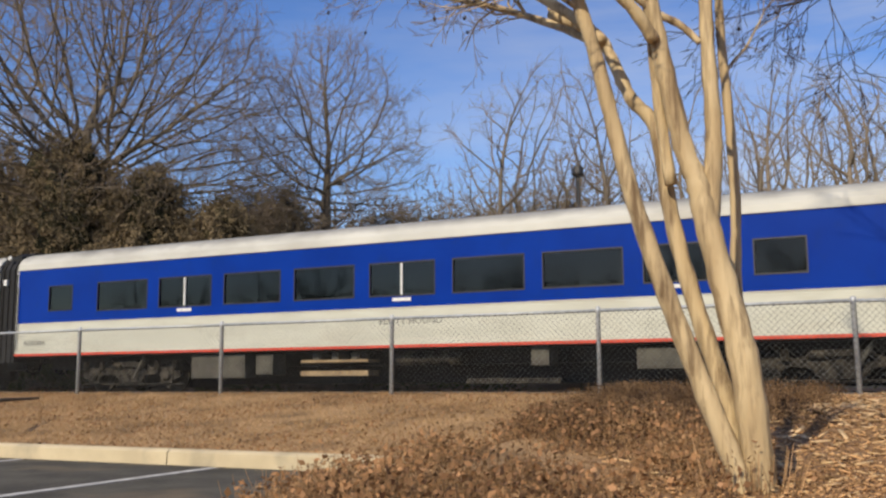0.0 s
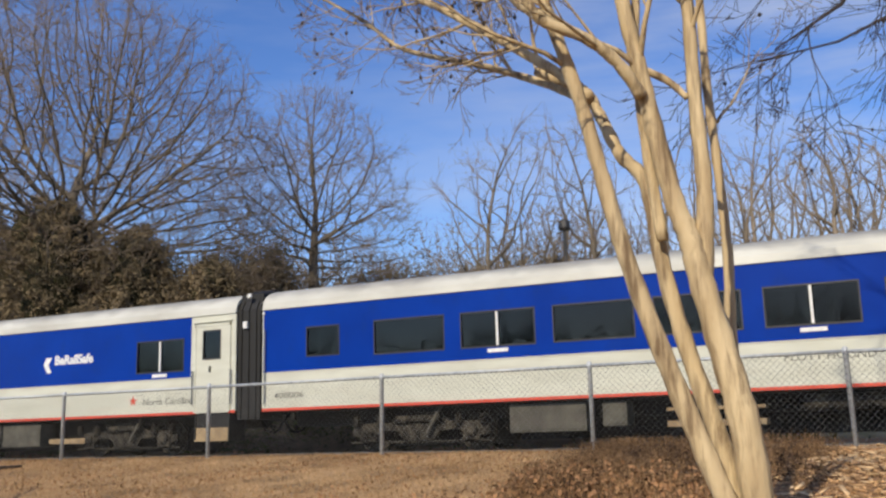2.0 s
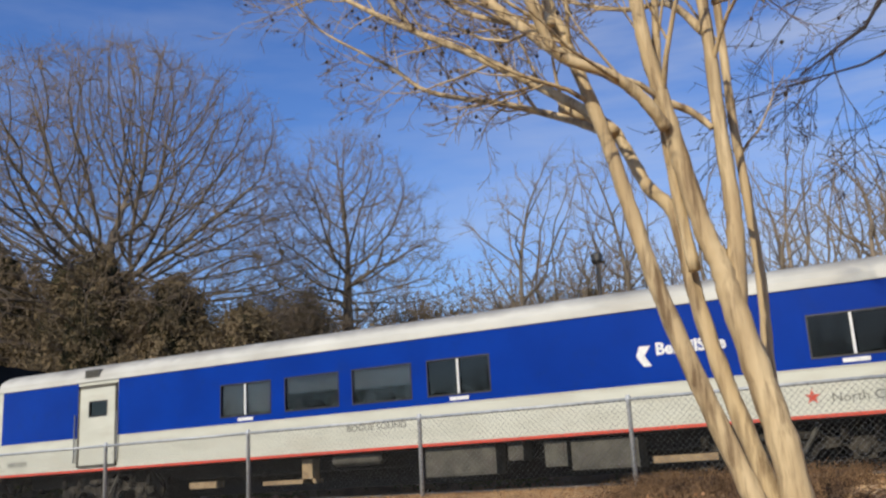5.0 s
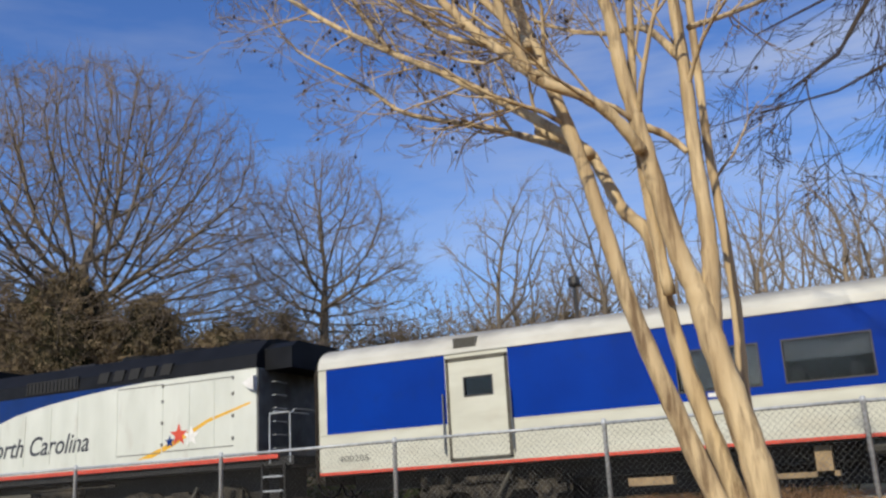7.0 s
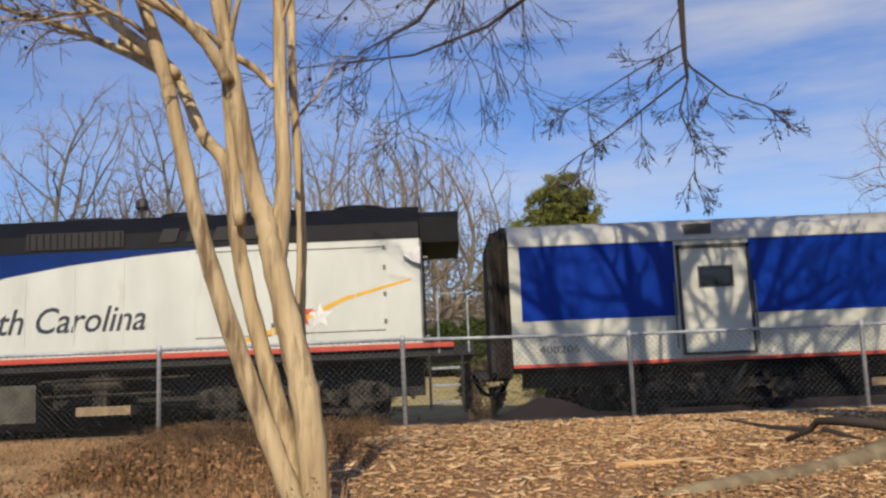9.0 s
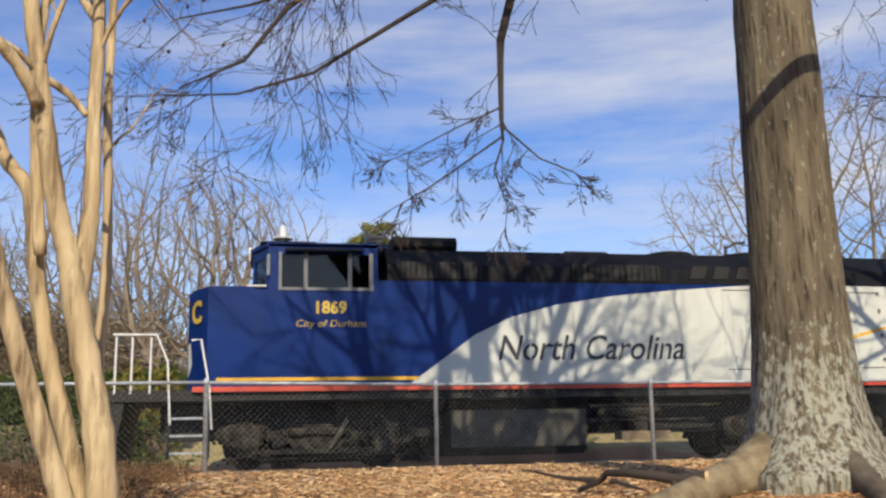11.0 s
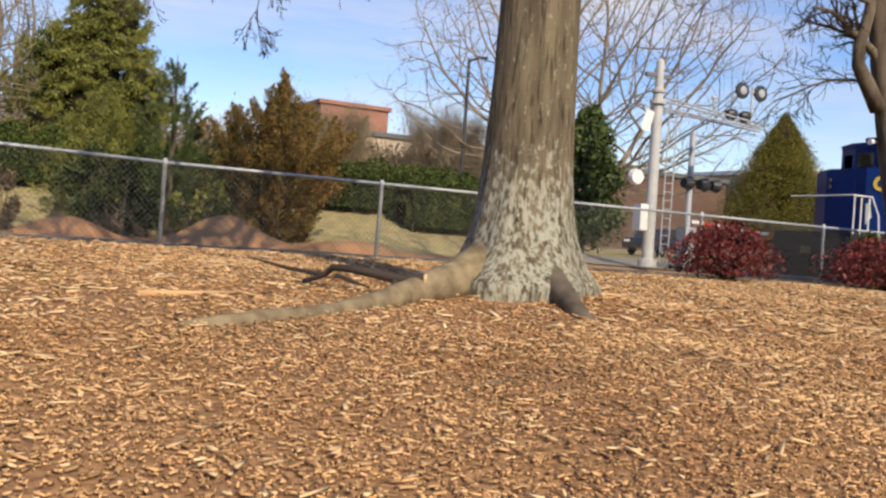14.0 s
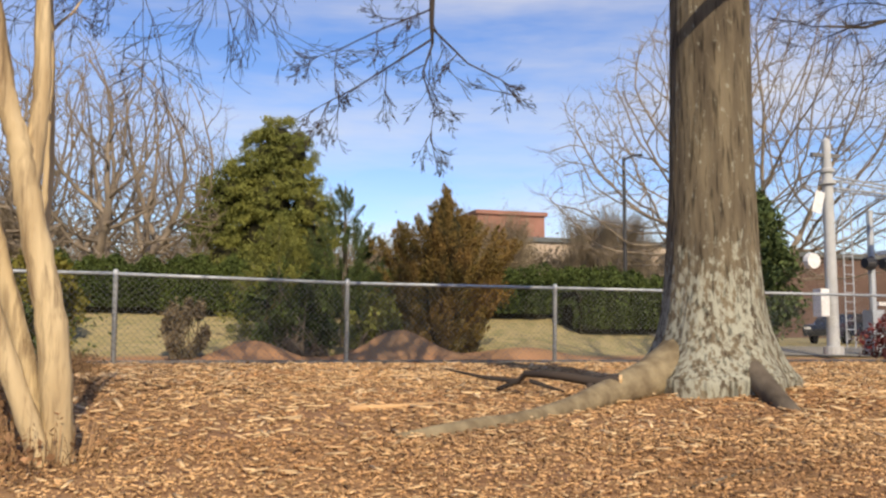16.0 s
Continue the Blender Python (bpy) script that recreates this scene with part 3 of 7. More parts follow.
def build_track():
    t = thing("railway_track", (0, TRACK_Y, 0), "single railway track on ballast darkened for shade", "railway track", kind="structure")
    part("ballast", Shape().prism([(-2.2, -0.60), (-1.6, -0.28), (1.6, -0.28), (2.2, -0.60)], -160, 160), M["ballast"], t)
    prof = [(-0.07, -0.165), (0.07, -0.165), (0.07, -0.145), (0.012, -0.13), (0.012, -0.045), (0.036, -0.03), (0.036, 0), (-0.036, 0), (-0.036, -0.03), (-0.012, -0.045), (-0.012, -0.13), (-0.07, -0.145)]
    for y in (-0.754, 0.754):
        part("rail", Shape().prism([(y + a, RAIL_Z + b) for a, b in prof], -160, 160), M["steel"], t)
    tie = Shape().box(-0.11, 0.11, -1.28, 1.28, -0.40, -0.262).mesh("tie")
    for i in range(150):
        ob = part("tie", tie, M["tie"], t)
        ob.location.x = -45 + 0.55 * i


def build_road():
    """The road that crosses the railway, laid on the ground."""
    xs, ys = np.linspace(16, 90, 60), np.linspace(26.6, 31.5, 10)
    X, Y = np.meshgrid(xs, ys)
    v = np.stack([X, Y, height(X, Y) + 0.05], -1).reshape(-1, 3)
    i = np.arange(9)[:, None] * 60 + np.arange(59)[None]
    me = quick_mesh("road", v, np.stack([i, i + 1, i + 61, i + 60], -1).reshape(-1, 4))
    tagged(part("road", me, M["roadgrey"]), "pale worn road surface at the railway crossing", "road", kind="structure")


build_ground()
build_road()
build_track()


# ---- chain-link fence ----
def build_fence():
    posts = [(-13.25 + 3.05 * i, 12.4) for i in range(-8, 5)] + [(1.90, 13.1)] + [(4.95 + 3.05 * i, 13.08) for i in range(0, 5)]
    posts[posts.index((-13.25 + 3.05 * 4, 12.4))] = (-1.05, 12.4)
    fence = thing("chain_link_fence", (0, 0, 0), "galvanised chain-link fence along the railway bank", "fence")
    H = 1.06
    post_me = None
    for x, y in posts:
        if post_me is None:
            s = Shape().lathe((0, 0, 0), [(-0.3, 0.030), (H - 0.01, 0.030), (H, 0.036), (H + 0.05, 0.036), (H + 0.075, 0.02)], 10)
            post_me = s.mesh("post", True)
        p = part("post", post_me, M["galv"], fence)
        p.location = (x, y, gz(x, y) if y < 12.9 else 0.0)
        p.rotation_euler = (radians(random.uniform(-0.7, 0.7)), radians(random.uniform(-0.7, 0.7)), 0)
    for (xa, ya), (xb, yb) in zip(posts, posts[1:]):
        a, b = Vector((xa, ya, 0)), Vector((xb, yb, 0))
        part("top_rail", Shape().rod(a + Vector((0, 0, H + 0.02)), b + Vector((0, 0, H + 0.02 + random.uniform(-0.004, 0.004))), 0.021), M["galv"], fence, smooth=True)
        d, L = (b - a).normalized(), (b - a).length
        off = Vector((d.y, -d.x, 0)) * 0.034
        segs, step, hgt = [], 0.078, H - 0.02
        for sgn in (1, -1):
            s = -hgt if sgn > 0 else 0.0
            while s < L + (0 if sgn > 0 else hgt):
                # a wire at 45 degrees, cut to the bay
                u0, u1 = s, s + sgn * hgt
                lo, hi = (max(0, -s) if sgn > 0 else max(0, s - L)), (min(hgt, L - s) if sgn > 0 else min(hgt, s))
                if hi - lo > 0.02:
                    p0, p1 = a + d * (s + sgn * lo) + off * (1 + 0.1 * sgn), a + d * (s + sgn * hi) + off * (1 + 0.1 * sgn)
                    segs.append((*p0[:2], 0.03 + lo, *p1[:2], 0.03 + hi, 0.0021, 0.0021))
                s += step
        m = part("wire_mesh", sticks("wire_mesh", segs), M["wire"], fence)


build_fence()


# ---- train ----
SIDE = -1.52          # the near side, from the track's middle
BOT, BELT, EAVE, CROWN = 0.96, 1.85, 3.39, 3.98
TRUCK_PROFILE = [(-1.75, 0.30), (-1.72, 0.46), (-1.5, 0.56), (-0.75, 0.56), (-0.55, 0.66), (0.55, 0.66), (0.75, 0.56), (1.5, 0.56), (1.72, 0.46), (1.75, 0.30),
                 (1.45, 0.22), (1.15, 0.24), (0.98, 0.40), (0.52, 0.36), (0.38, 0.16), (-0.38, 0.16), (-0.52, 0.36), (-0.98, 0.40), (-1.15, 0.24), (-1.45, 0.22)]


def wheelset(parent, x, r):
    s = Shape()
    for y in (-0.72, 0.72):
        k = 1 if y > 0 else -1
        s.lathe((0, y, 0), [(-0.065, r - 0.02), (0.03, r), (0.065, r)] if k > 0 else [(-0.065, r), (-0.03, r), (0.065, r - 0.02)], 22, "y")
        s.lathe((0, y + 0.07 * k, 0), [(0, 0.17), (0.05 * k, 0.12)], 14, "y")
        for i in range(6):
            a = i * math.pi / 3
            s.box(0.24 * math.cos(a) - 0.035, 0.24 * math.cos(a) + 0.035, y + (0.06 if k > 0 else -0.09), y + (0.09 if k > 0 else -0.06), 0.24 * math.sin(a) - 0.035, 0.24 * math.sin(a) + 0.035)
    s.rod((0, -0.95, 0), (0, 0.95, 0), 0.08)
    w = part("wheelset", s, M["truck"], parent, smooth=False)
    w.location = (x, 0, RAIL_Z + r)
    return w


def truck(parent, x, base, r, heavy=False):
    t = thing("truck", (x, 0, 0))
    t.parent = parent
    k = base / 2.6
    for y in (-1.12, 1.02):
        s = Shape().prism([(a * k, b + (0.06 if heavy else 0)) for a, b in TRUCK_PROFILE], y, y + 0.10, "y")
        part("side_frame", s, M["truck"], t, "dusty cast steel truck frame")
    for sx in (-1, 1):
        wx = sx * base / 2
        part("journal_box", Shape().lathe((wx, -1.23, RAIL_Z + r), [(0, 0.10), (0.03, 0.15), (0.16, 0.16)], 10, "y").box(wx - 0.2, wx + 0.2, -1.15, -1.10, 0.15, 0.52), M["truck"], t)
        for q in (-0.30, 0.30):
            s = Shape()
            for i in range(5):
                s.lathe((wx + q, -1.17, 0.50 + 0.05 * i), [(0, 0.07), (0.02, 0.085), (0.04, 0.07)], 8)
            part("spring", s, M["truck"], t)
        part("brake_cylinder", Shape().lathe((sx * 0.42, -1.16, 0.62), [(-0.16, 0.06), (-0.14, 0.09), (0.14, 0.09), (0.16, 0.05)], 10, "x"), M["truck"], t)
    # black block added between the wheels, standing for the shade under the car
    part("gear_case", Shape().box(-base / 2 - 0.42, base / 2 + 0.42, -0.60, 0.60, 0.02, 0.66, 0.05), M["black"], t)
    part("brake_rigging", Shape().rod((-base / 2 - 0.5, -1.05, 0.12), (base / 2 + 0.5, -1.05, 0.12), 0.03).rod((-base / 2 + 0.1, -1.0, 0.12), (-base / 2 + 0.25, -1.0, 0.5), 0.035).rod((base / 2 - 0.1, -1.0, 0.12), (base / 2 - 0.25, -1.0, 0.5), 0.035), M["truck"], t)
    part("bolster", Shape().box(-0.28, 0.28, -1.2, 1.2, 0.56, 0.78, 0.03), M["truck"], t)
    if heavy:
        part("equaliser_beam", Shape().prism([(-1.5 * k, 0.34), (-1.2 * k, 0.20), (1.2 * k, 0.20), (1.5 * k, 0.34), (1.5 * k, 0.42), (1.1 * k, 0.30), (-1.1 * k, 0.30), (-1.5 * k, 0.42)], -1.20, -1.12, "y"), M["truck"], t)
        for sx in (-1, 1):
            part("end_casting", Shape().prism([(sx * 1.15 * k, 0.30), (sx * 1.85 * k, 0.42), (sx * 1.85 * k, 0.74), (sx * 1.3 * k, 0.86), (sx * 0.95 * k, 0.70)], -1.18, -1.06, "y"), M["truck"], t)
    part("shock_absorber", Shape().rod((0.25, -1.24, 0.30), (0.60, -1.24, 0.86), 0.045), M["undergrey"], t)
    return [wheelset(t, -base / 2, r), wheelset(t, base / 2, r)]


def window(parent, x0, x1, z0, z1, split=False, y=SIDE, blind=0.0):
    s = Shape()
    for a, b, c, d in ((x0 - 0.03, x1 + 0.03, z1, z1 + 0.035), (x0 - 0.03, x1 + 0.03, z0 - 0.035, z0), (x0 - 0.03, x0, z0, z1), (x1, x1 + 0.03, z0, z1)):
        s.box(a, b, y - 0.012, y + 0.05, c, d)
    w = part("window", s, M["lampgrey"], parent, "dark tinted window in a thin frame")
    mid = (x0 + x1) / 2
    spans = [(x0, mid - 0.025), (mid + 0.025, x1)] if split else [(x0, x1)]
    for a, b in spans:
        part("pane", Shape().box(a, b, y + 0.025, y + 0.033, z0, z1), M["clearer" if blind else "glass"], w)
        if blind:
            part("blind", Shape().box(a, b, y + 0.09, y + 0.10, z1 - blind, z1 + 0.04), M["blind"], w, "half-drawn grey window blind")
            part("blind_rail", Shape().box(a, b, y + 0.08, y + 0.10, z1 - blind - 0.03, z1 - blind), M["alu"], w)
    if split:
        part("mullion", Shape().box(mid - 0.025, mid + 0.025, y - 0.016, y + 0.05, z0, z1), M["signwhite"], w, "pale metal window mullion")
        part("exit_label", Shape().box(mid - 0.24, mid + 0.24, y - 0.010, y - 0.003, z0 - 0.15, z0 - 0.07), M["signwhite"], w, "white marking with unreadable small text")
    return w


def shell(parent, x0, x1, holes, doors, blue_spans):
    """The body of a passenger car: white lower side, blue window band, roof, ends, floor."""
    side = [h for h in holes]
    for a, b in blue_spans:
        part("blue_side", panel(Shape(), a, b, BELT, EAVE, SIDE, [h for h in side if a < h[0] < b], 0.05), M["blue"], parent, "glossy blue side panel")
    white = [x0, *[v for s in blue_spans for v in s], x1]
    for a, b in zip(white[::2], white[1::2]):
        if b - a > 0.02:
            part("white_side", panel(Shape(), a, b, BELT, EAVE, SIDE, [h for h in side if a < h[0] < b], 0.05), M["white"], parent, "white end panel")
    low = Shape()
    xs = [x0, *[v for d in doors if d[2] < BOT + 0.1 for v in d[:2]], x1]
    for a, b in zip(xs[::2], xs[1::2]):
        low.prism([(SIDE, BOT), (SIDE + 0.06, BOT), (SIDE + 0.06, BELT), (SIDE, BELT)], a, b)
        part("red_stripe", Shape().box(a, b, SIDE - 0.006, SIDE + 0.03, BOT - 0.035, BOT + 0.03), M["red"], parent, "thin red stripe along the sill")
    part("lower_side", low, M["white"], parent, "dirty white lower side panel")
    part("belt_rail", Shape().box(x0, x1, SIDE - 0.012, SIDE, BELT - 0.02, BELT + 0.0), M["white"], parent)
    far = Shape().box(x0, x1, -SIDE - 0.06, -SIDE, BOT, EAVE)
    part("far_side", far, M["blue"], parent)
    prof = []
    for i in range(17):
        a = math.pi * i / 16
        c, s = math.cos(a), math.sin(a)
        prof.append((1.535 * math.copysign(abs(c) ** 0.75, c), EAVE + (CROWN - EAVE) * abs(s) ** 0.8))
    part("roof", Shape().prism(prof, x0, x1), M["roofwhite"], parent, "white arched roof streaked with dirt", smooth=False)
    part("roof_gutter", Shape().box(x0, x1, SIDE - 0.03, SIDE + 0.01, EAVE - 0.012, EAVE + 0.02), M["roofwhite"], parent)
    part("floor", Shape().box(x0, x1, SIDE + 0.06, -SIDE - 0.06, BOT - 0.05, BOT + 0.12), M["black"], parent)
    # centre beam, and a wide black block added to hide the lit lawn beyond
    part("frame_beam", Shape().box(x0 + 0.3, x1 - 0.3, -0.45, 0.45, 0.55, BOT - 0.05).box(x0 + 6, x1 - 6, 0.2, 1.3, 0.1, BOT - 0.05), M["black"], parent)
    for a, b in ((x0, x0 + 0.08), (x1 - 0.08, x1)):
        part("end_wall", Shape().box(a, b, SIDE + 0.06, -SIDE - 0.06, BOT, EAVE + 0.3, 0.15), M["grey"], parent)
    part("inner_wall", Shape().box(x0 + 0.1, x1 - 0.1, 0.9, 0.95, BOT, EAVE), M["interior"], parent)


def seats(parent, x0, x1):
    me = None
    x = x0
    while x < x1:
        if me is None:
            me = Shape().prism([(-0.10, 1.15), (0.10, 1.15), (0.14, 2.22), (0.06, 2.34), (-0.06, 2.34), (-0.12, 2.2)], -1.2, -0.25, "y").box(-0.1, 0.42, -1.2, -0.25, 1.35, 1.55).mesh("seat")
        s = part("seat", me, M["seat"], parent)
        s.location.x = x
        x += 1.05


def box_part(parent, name, x0, x1, z0, z1, material, y=-1.35, depth=0.55, label=""):
    s = Shape().box(x0, x1, y, y + depth, z0, z1, 0.015)
    ob = part(name, s, material, parent, label)
    s = Shape()
    s.box(x0 + 0.06, x1 - 0.06, y - 0.012, y, z0 + 0.06, z1 - 0.06)
    part("cover", s, material, ob)
    return ob


def coupler(parent, x, sgn):
    part("coupler", Shape().box(min(x, x + 0.45 * sgn), max(x, x + 0.45 * sgn), -0.14, 0.14, 0.72, 0.98, 0.04), M["black"], parent)
    for y in (-0.5, 0.55):
        part("air_hose", Shape().tube([(x, y, 0.85), (x + 0.18 * sgn, y, 0.5), (x + 0.35 * sgn, y, 0.42), (x + 0.45 * sgn, y, 0.6)], 0.035, 6), M["rubber"], parent, smooth=True)


def coach():
    """The coach with big windows; x from its trailing end."""
    O = 12.95
    c = thing("passenger_car", (0, TRACK_Y, 0), "blue and white passenger coach with a red sill stripe", "train car", "train")
    spec = [(1.30, 2.17, False), (3.15, 4.90, False), (5.35, 7.05, True), (7.50, 9.20, False), (9.65, 11.32, False), (11.78, 13.45, True), (13.94, 15.62, False),
            (16.08, 17.80, False), (18.26, 19.80, True), (20.44, 21.38, False)]
    holes = [(a - O, b - O, 2.14 if b - a > 1 else 2.2, 2.87 if b - a > 1 else 2.85) for a, b, _ in spec]
    shell(c, 0 - O, 25.9 - O, holes, [], [(0.03 - O, 25.87 - O)])
    for (a, b, sp), h in zip(spec, holes):
        window(c, *h, split=sp)
    seats(c, 3.2 - O, 22.5 - O)
    ws = truck(c, 4.05 - O, 2.6, 0.46) + truck(c, 21.85 - O, 2.6, 0.46)
    box_part(c, "equipment_box", 6.35 - O, 8.05 - O, 0.26, 0.86, M["undergrey"], label="grey underfloor equipment box")
    box_part(c, "equipment_box", 8.4 - O, 8.9 - O, 0.34, 0.84, M["undergrey"])
    part("tank_rack", Shape().box(9.7 - O, 11.6 - O, -1.3, -0.8, 0.30, 0.42).box(9.7 - O, 11.6 - O, -1.3, -0.8, 0.62, 0.68), M["tan"], c, "rusty tan steel rack")
    for i in range(3):
        part("air_tank", Shape().lathe((10.1 + 0.55 * i - O, -1.25, 0.76), [(0, 0.09), (0.04, 0.13), (0.5, 0.13), (0.54, 0.09)], 12, "y"), M["undergrey"], c)
    part("long_tank", Shape().lathe((12.2 - O, -1.0, 0.68), [(0, 0.1), (0.08, 0.17), (1.6, 0.17), (1.7, 0.1)], 14, "x"), M["truck"], c)
    box_part(c, "equipment_box", 15.7 - O, 16.1 - O, 0.48, 0.94, M["undergrey"])
    box_part(c, "equipment_box", 18.0 - O, 19.3 - O, 0.38, 0.80, M["undergrey"])
    part("battery_box", Shape().box(14.1 - O, 16.3 - O, -1.2, -0.7, 0.10, 0.22), M["truck"], c)
    lettering("car_name", "PLOTT HOUND", 0.21, 12.03 - O, SIDE - 0.004, 1.46, M["inkgrey"], c, width=1.6)
    lettering("car_number", "400006", 0.20, 0.35 - O, SIDE - 0.004, 1.22, M["inkgrey"], c, width=0.85)
    coupler(c, -O, -1)
    part("marker_light", Shape().lathe((0.05 - O, SIDE - 0.05, 3.30), [(0, 0.03), (0.04, 0.03)], 8, "y"), M["signwhite"], c)
    part("grab_rail", Shape().rod((0.10 - O, SIDE - 0.05, 1.1), (0.10 - O, SIDE - 0.05, 2.9), 0.016), M["alu"], c)
    return c, O, ws


def lounge():
    """The lounge and baggage car; x from the coach's trailing end."""
    O = -13.72
    c = thing("passenger_car", (0, TRACK_Y, 0), "blue and white lounge car with baggage door and corner door", "train car", "train")
    L, R = -26.83, -0.80
    spec = [(-18.30, -16.74, True), (-16.26, -14.71, False), (-14.28, -12.70, False), (-12.24, -10.70, True), (-3.98, -2.46, True)]
    holes = [(a - O, b - O, 2.05, 2.82) for a, b, _ in spec]
    doorz = (BOT - 0.02, 3.12)
    door, bag = (-2.02 - O, -1.0 - O), (-23.36 - O, -22.0 - O)
    doorwin = (-1.79 - O, -1.28 - O, 2.30, 2.97)
    bagwin = (-22.98 - O, -22.33 - O, 2.43, 2.80)
    shell(c, L - O, R - O, holes + [doorwin, bagwin], [(door[0], door[1], 0.9)], [(L + 0.22 - O, -23.46 - O), (-21.93 - O, -2.20 - O)])
    for (a, b, sp), h, drawn in zip(spec, holes, (0.72, 0.36, 0.42, 0.0, 0.0)):
        window(c, *h, split=sp, blind=drawn)
    seats(c, -18.2 - O, -11 - O)
    # corner door with steps
    d = part("door", panel(Shape(), *door, BOT - 0.02, 3.10, SIDE - 0.02, [doorwin], 0.018), M["white"], c, "white entrance door with a tall window")
    window(c, *doorwin, y=SIDE - 0.02)
    fr = Shape()
    for a, b, z0, z1 in ((door[0] - 0.05, door[0], BOT, 3.15), (door[1], door[1] + 0.05, BOT, 3.15), (door[0] - 0.05, door[1] + 0.05, 3.10, 3.15)):
        fr.box(a, b, SIDE - 0.035, SIDE + 0.02, z0, z1)
    part("door_frame", fr, M["white"], c)
    part("drip_rail", Shape().box(door[0] - 0.1, door[1] + 0.1, SIDE - 0.05, SIDE, 3.20, 3.23), M["white"], c)
    part("door_handle", Shape().box(door[0] + 0.42, door[0] + 0.47, SIDE - 0.05, SIDE - 0.02, 1.95, 2.1), M["black"], d)
    for x in (door[0] - 0.09, door[1] + 0.08):
        part("grab_rail", Shape().rod((x, SIDE - 0.06, 1.15), (x, SIDE - 0.06, 2.0), 0.018), M["alu"], c)
    part("step_well", Shape().box(door[0], door[1], SIDE + 0.05, -0.9, 0.3, BOT).box(door[0] - 0.03, door[0], SIDE, -0.9, 0.25, BOT).box(door[1], door[1] + 0.03, SIDE, -0.9, 0.25, BOT), M["black"], c)
    part("step", Shape().box(door[0], door[1], SIDE - 0.02, -1.2, 0.25, 0.30).box(door[0] + 0.02, door[1] - 0.02, SIDE + 0.02, -1.2, 0.30, 0.58), M["tan"], c, "tan worn entrance steps")
    # baggage door
    b = part("baggage_door", panel(Shape(), *bag, 1.10, 3.20, SIDE - 0.03, [bagwin], 0.028), M["white"], c, "white sliding baggage door with a small window")
    window(c, *bagwin, y=SIDE - 0.03)
    fr = Shape()
    for p, q, z0, z1 in ((bag[0] - 0.06, bag[0], 1.05, 3.28), (bag[1], bag[1] + 0.06, 1.05, 3.28), (bag[0] - 0.06, bag[1] + 0.06, 3.20, 3.28), (bag[0] - 0.06, bag[1] + 0.06, 1.05, 1.10)):
        fr.box(p, q, SIDE - 0.05, SIDE + 0.01, z0, z1)
    part("door_frame", fr, M["undergrey"], c)
    for x in (bag[0] - 0.16, bag[1] + 0.1):
        part("grab_rail", Shape().rod((x, SIDE - 0.07, 1.2), (x, SIDE - 0.07, 2.5), 0.02), M["alu"], c)
    v = part("roof_vent", Shape().box(-23.22 - O, -22.66 - O, SIDE - 0.015, SIDE + 0.3, 3.50, 3.72), M["grey"], c)
    for i in range(5):
        part("slat", Shape().box(-23.2 - O, -22.68 - O, SIDE - 0.03, SIDE - 0.015, 3.52 + 0.04 * i, 3.54 + 0.04 * i), M["undergrey"], v)
    for x in (-21.9, -20.2, -12.0, -6.0):
        part("roof_fitting", Shape().lathe((x - O, -0.3, CROWN - 0.05), [(0, 0.08), (0.08, 0.07), (0.1, 0.03)], 10), M["signwhite"], c)
    # gangway
    g = part("gangway", Shape().box(R - O, R - O + 0.66, -1.30, 1.30, 0.85, 3.85), M["black"], c, "black rubber gangway bellows")
    prof = [(-1.44, 0.75), (1.44, 0.75), (1.44, 3.45), (1.25, 3.80), (0.8, 4.0), (-0.8, 4.0), (-1.25, 3.80), (-1.44, 3.45)]
    for i in range(6):
        k = 1 - 0.02 * (i % 2)
        part("fold", Shape().prism([(a * k, bz) for a, bz in prof], R - O + 0.11 * i + 0.004, R - O + 0.11 * (i + 1) - 0.004), M["black"], g)
    part("marker_light", Shape().lathe((R + 0.35 - O, -1.50, 3.78), [(0, 0.05), (0.04, 0.07), (0.05, 0.04)], 12, "y"), M["signwhite"], c, "round white end light")
    part("junction_box", Shape().box(R + 0.20 - O, R + 0.32 - O, -1.52, -1.42, 2.98, 3.15), M["signwhite"], c)
    end = part("leading_end", Shape().box(L - 0.42 - O, L - O, -1.0, 1.0, 0.8, 3.6, 0.08), M["black"], c, "dark weathered diaphragm at the car's end")
    for i in range(3):
        k = 0.90 - 0.03 * (i % 2) - 0.03 * i
        part("fold", Shape().prism([(a * k, 0.75 + (bz - 0.75) * (0.985 - 0.015 * i)) for a, bz in prof], L - O - 0.11 * (i + 1) + 0.004, L - O - 0.11 * i - 0.004), M["rustblack"], end)
    # lettering and logo
    lettering("car_name", "BOGUE SOUND", 0.21, -14.50 - O, SIDE - 0.004, 1.40, M["inkgrey"], c, width=1.62)
    lettering("car_number", "400205", 0.20, -26.30 - O, SIDE - 0.004, 1.20, M["inkgrey"], c, width=0.80)
    lettering("slogan", "BeRailSafe", 0.34, -6.95 - O, SIDE - 0.004, 2.42, M["signwhite"], c, width=1.40, bold=0.012)
    part("chevron", Shape().add([(-7.28 - O, SIDE - 0.006, 2.62), (-7.05 - O, SIDE - 0.006, 2.62), (-7.18 - O, SIDE - 0.006, 2.42), (-7.05 - O, SIDE - 0.006, 2.20), (-7.22 - O, SIDE - 0.006, 2.20), (-7.36 - O, SIDE - 0.006, 2.42)], [(0, 5, 4, 3, 2, 1)]), M["signwhite"], c, "white chevron mark")
    lettering("state_name", "North Carolina", 0.24, -3.75 - O, SIDE - 0.004, 1.20, M["inkgrey"], c, width=1.6)
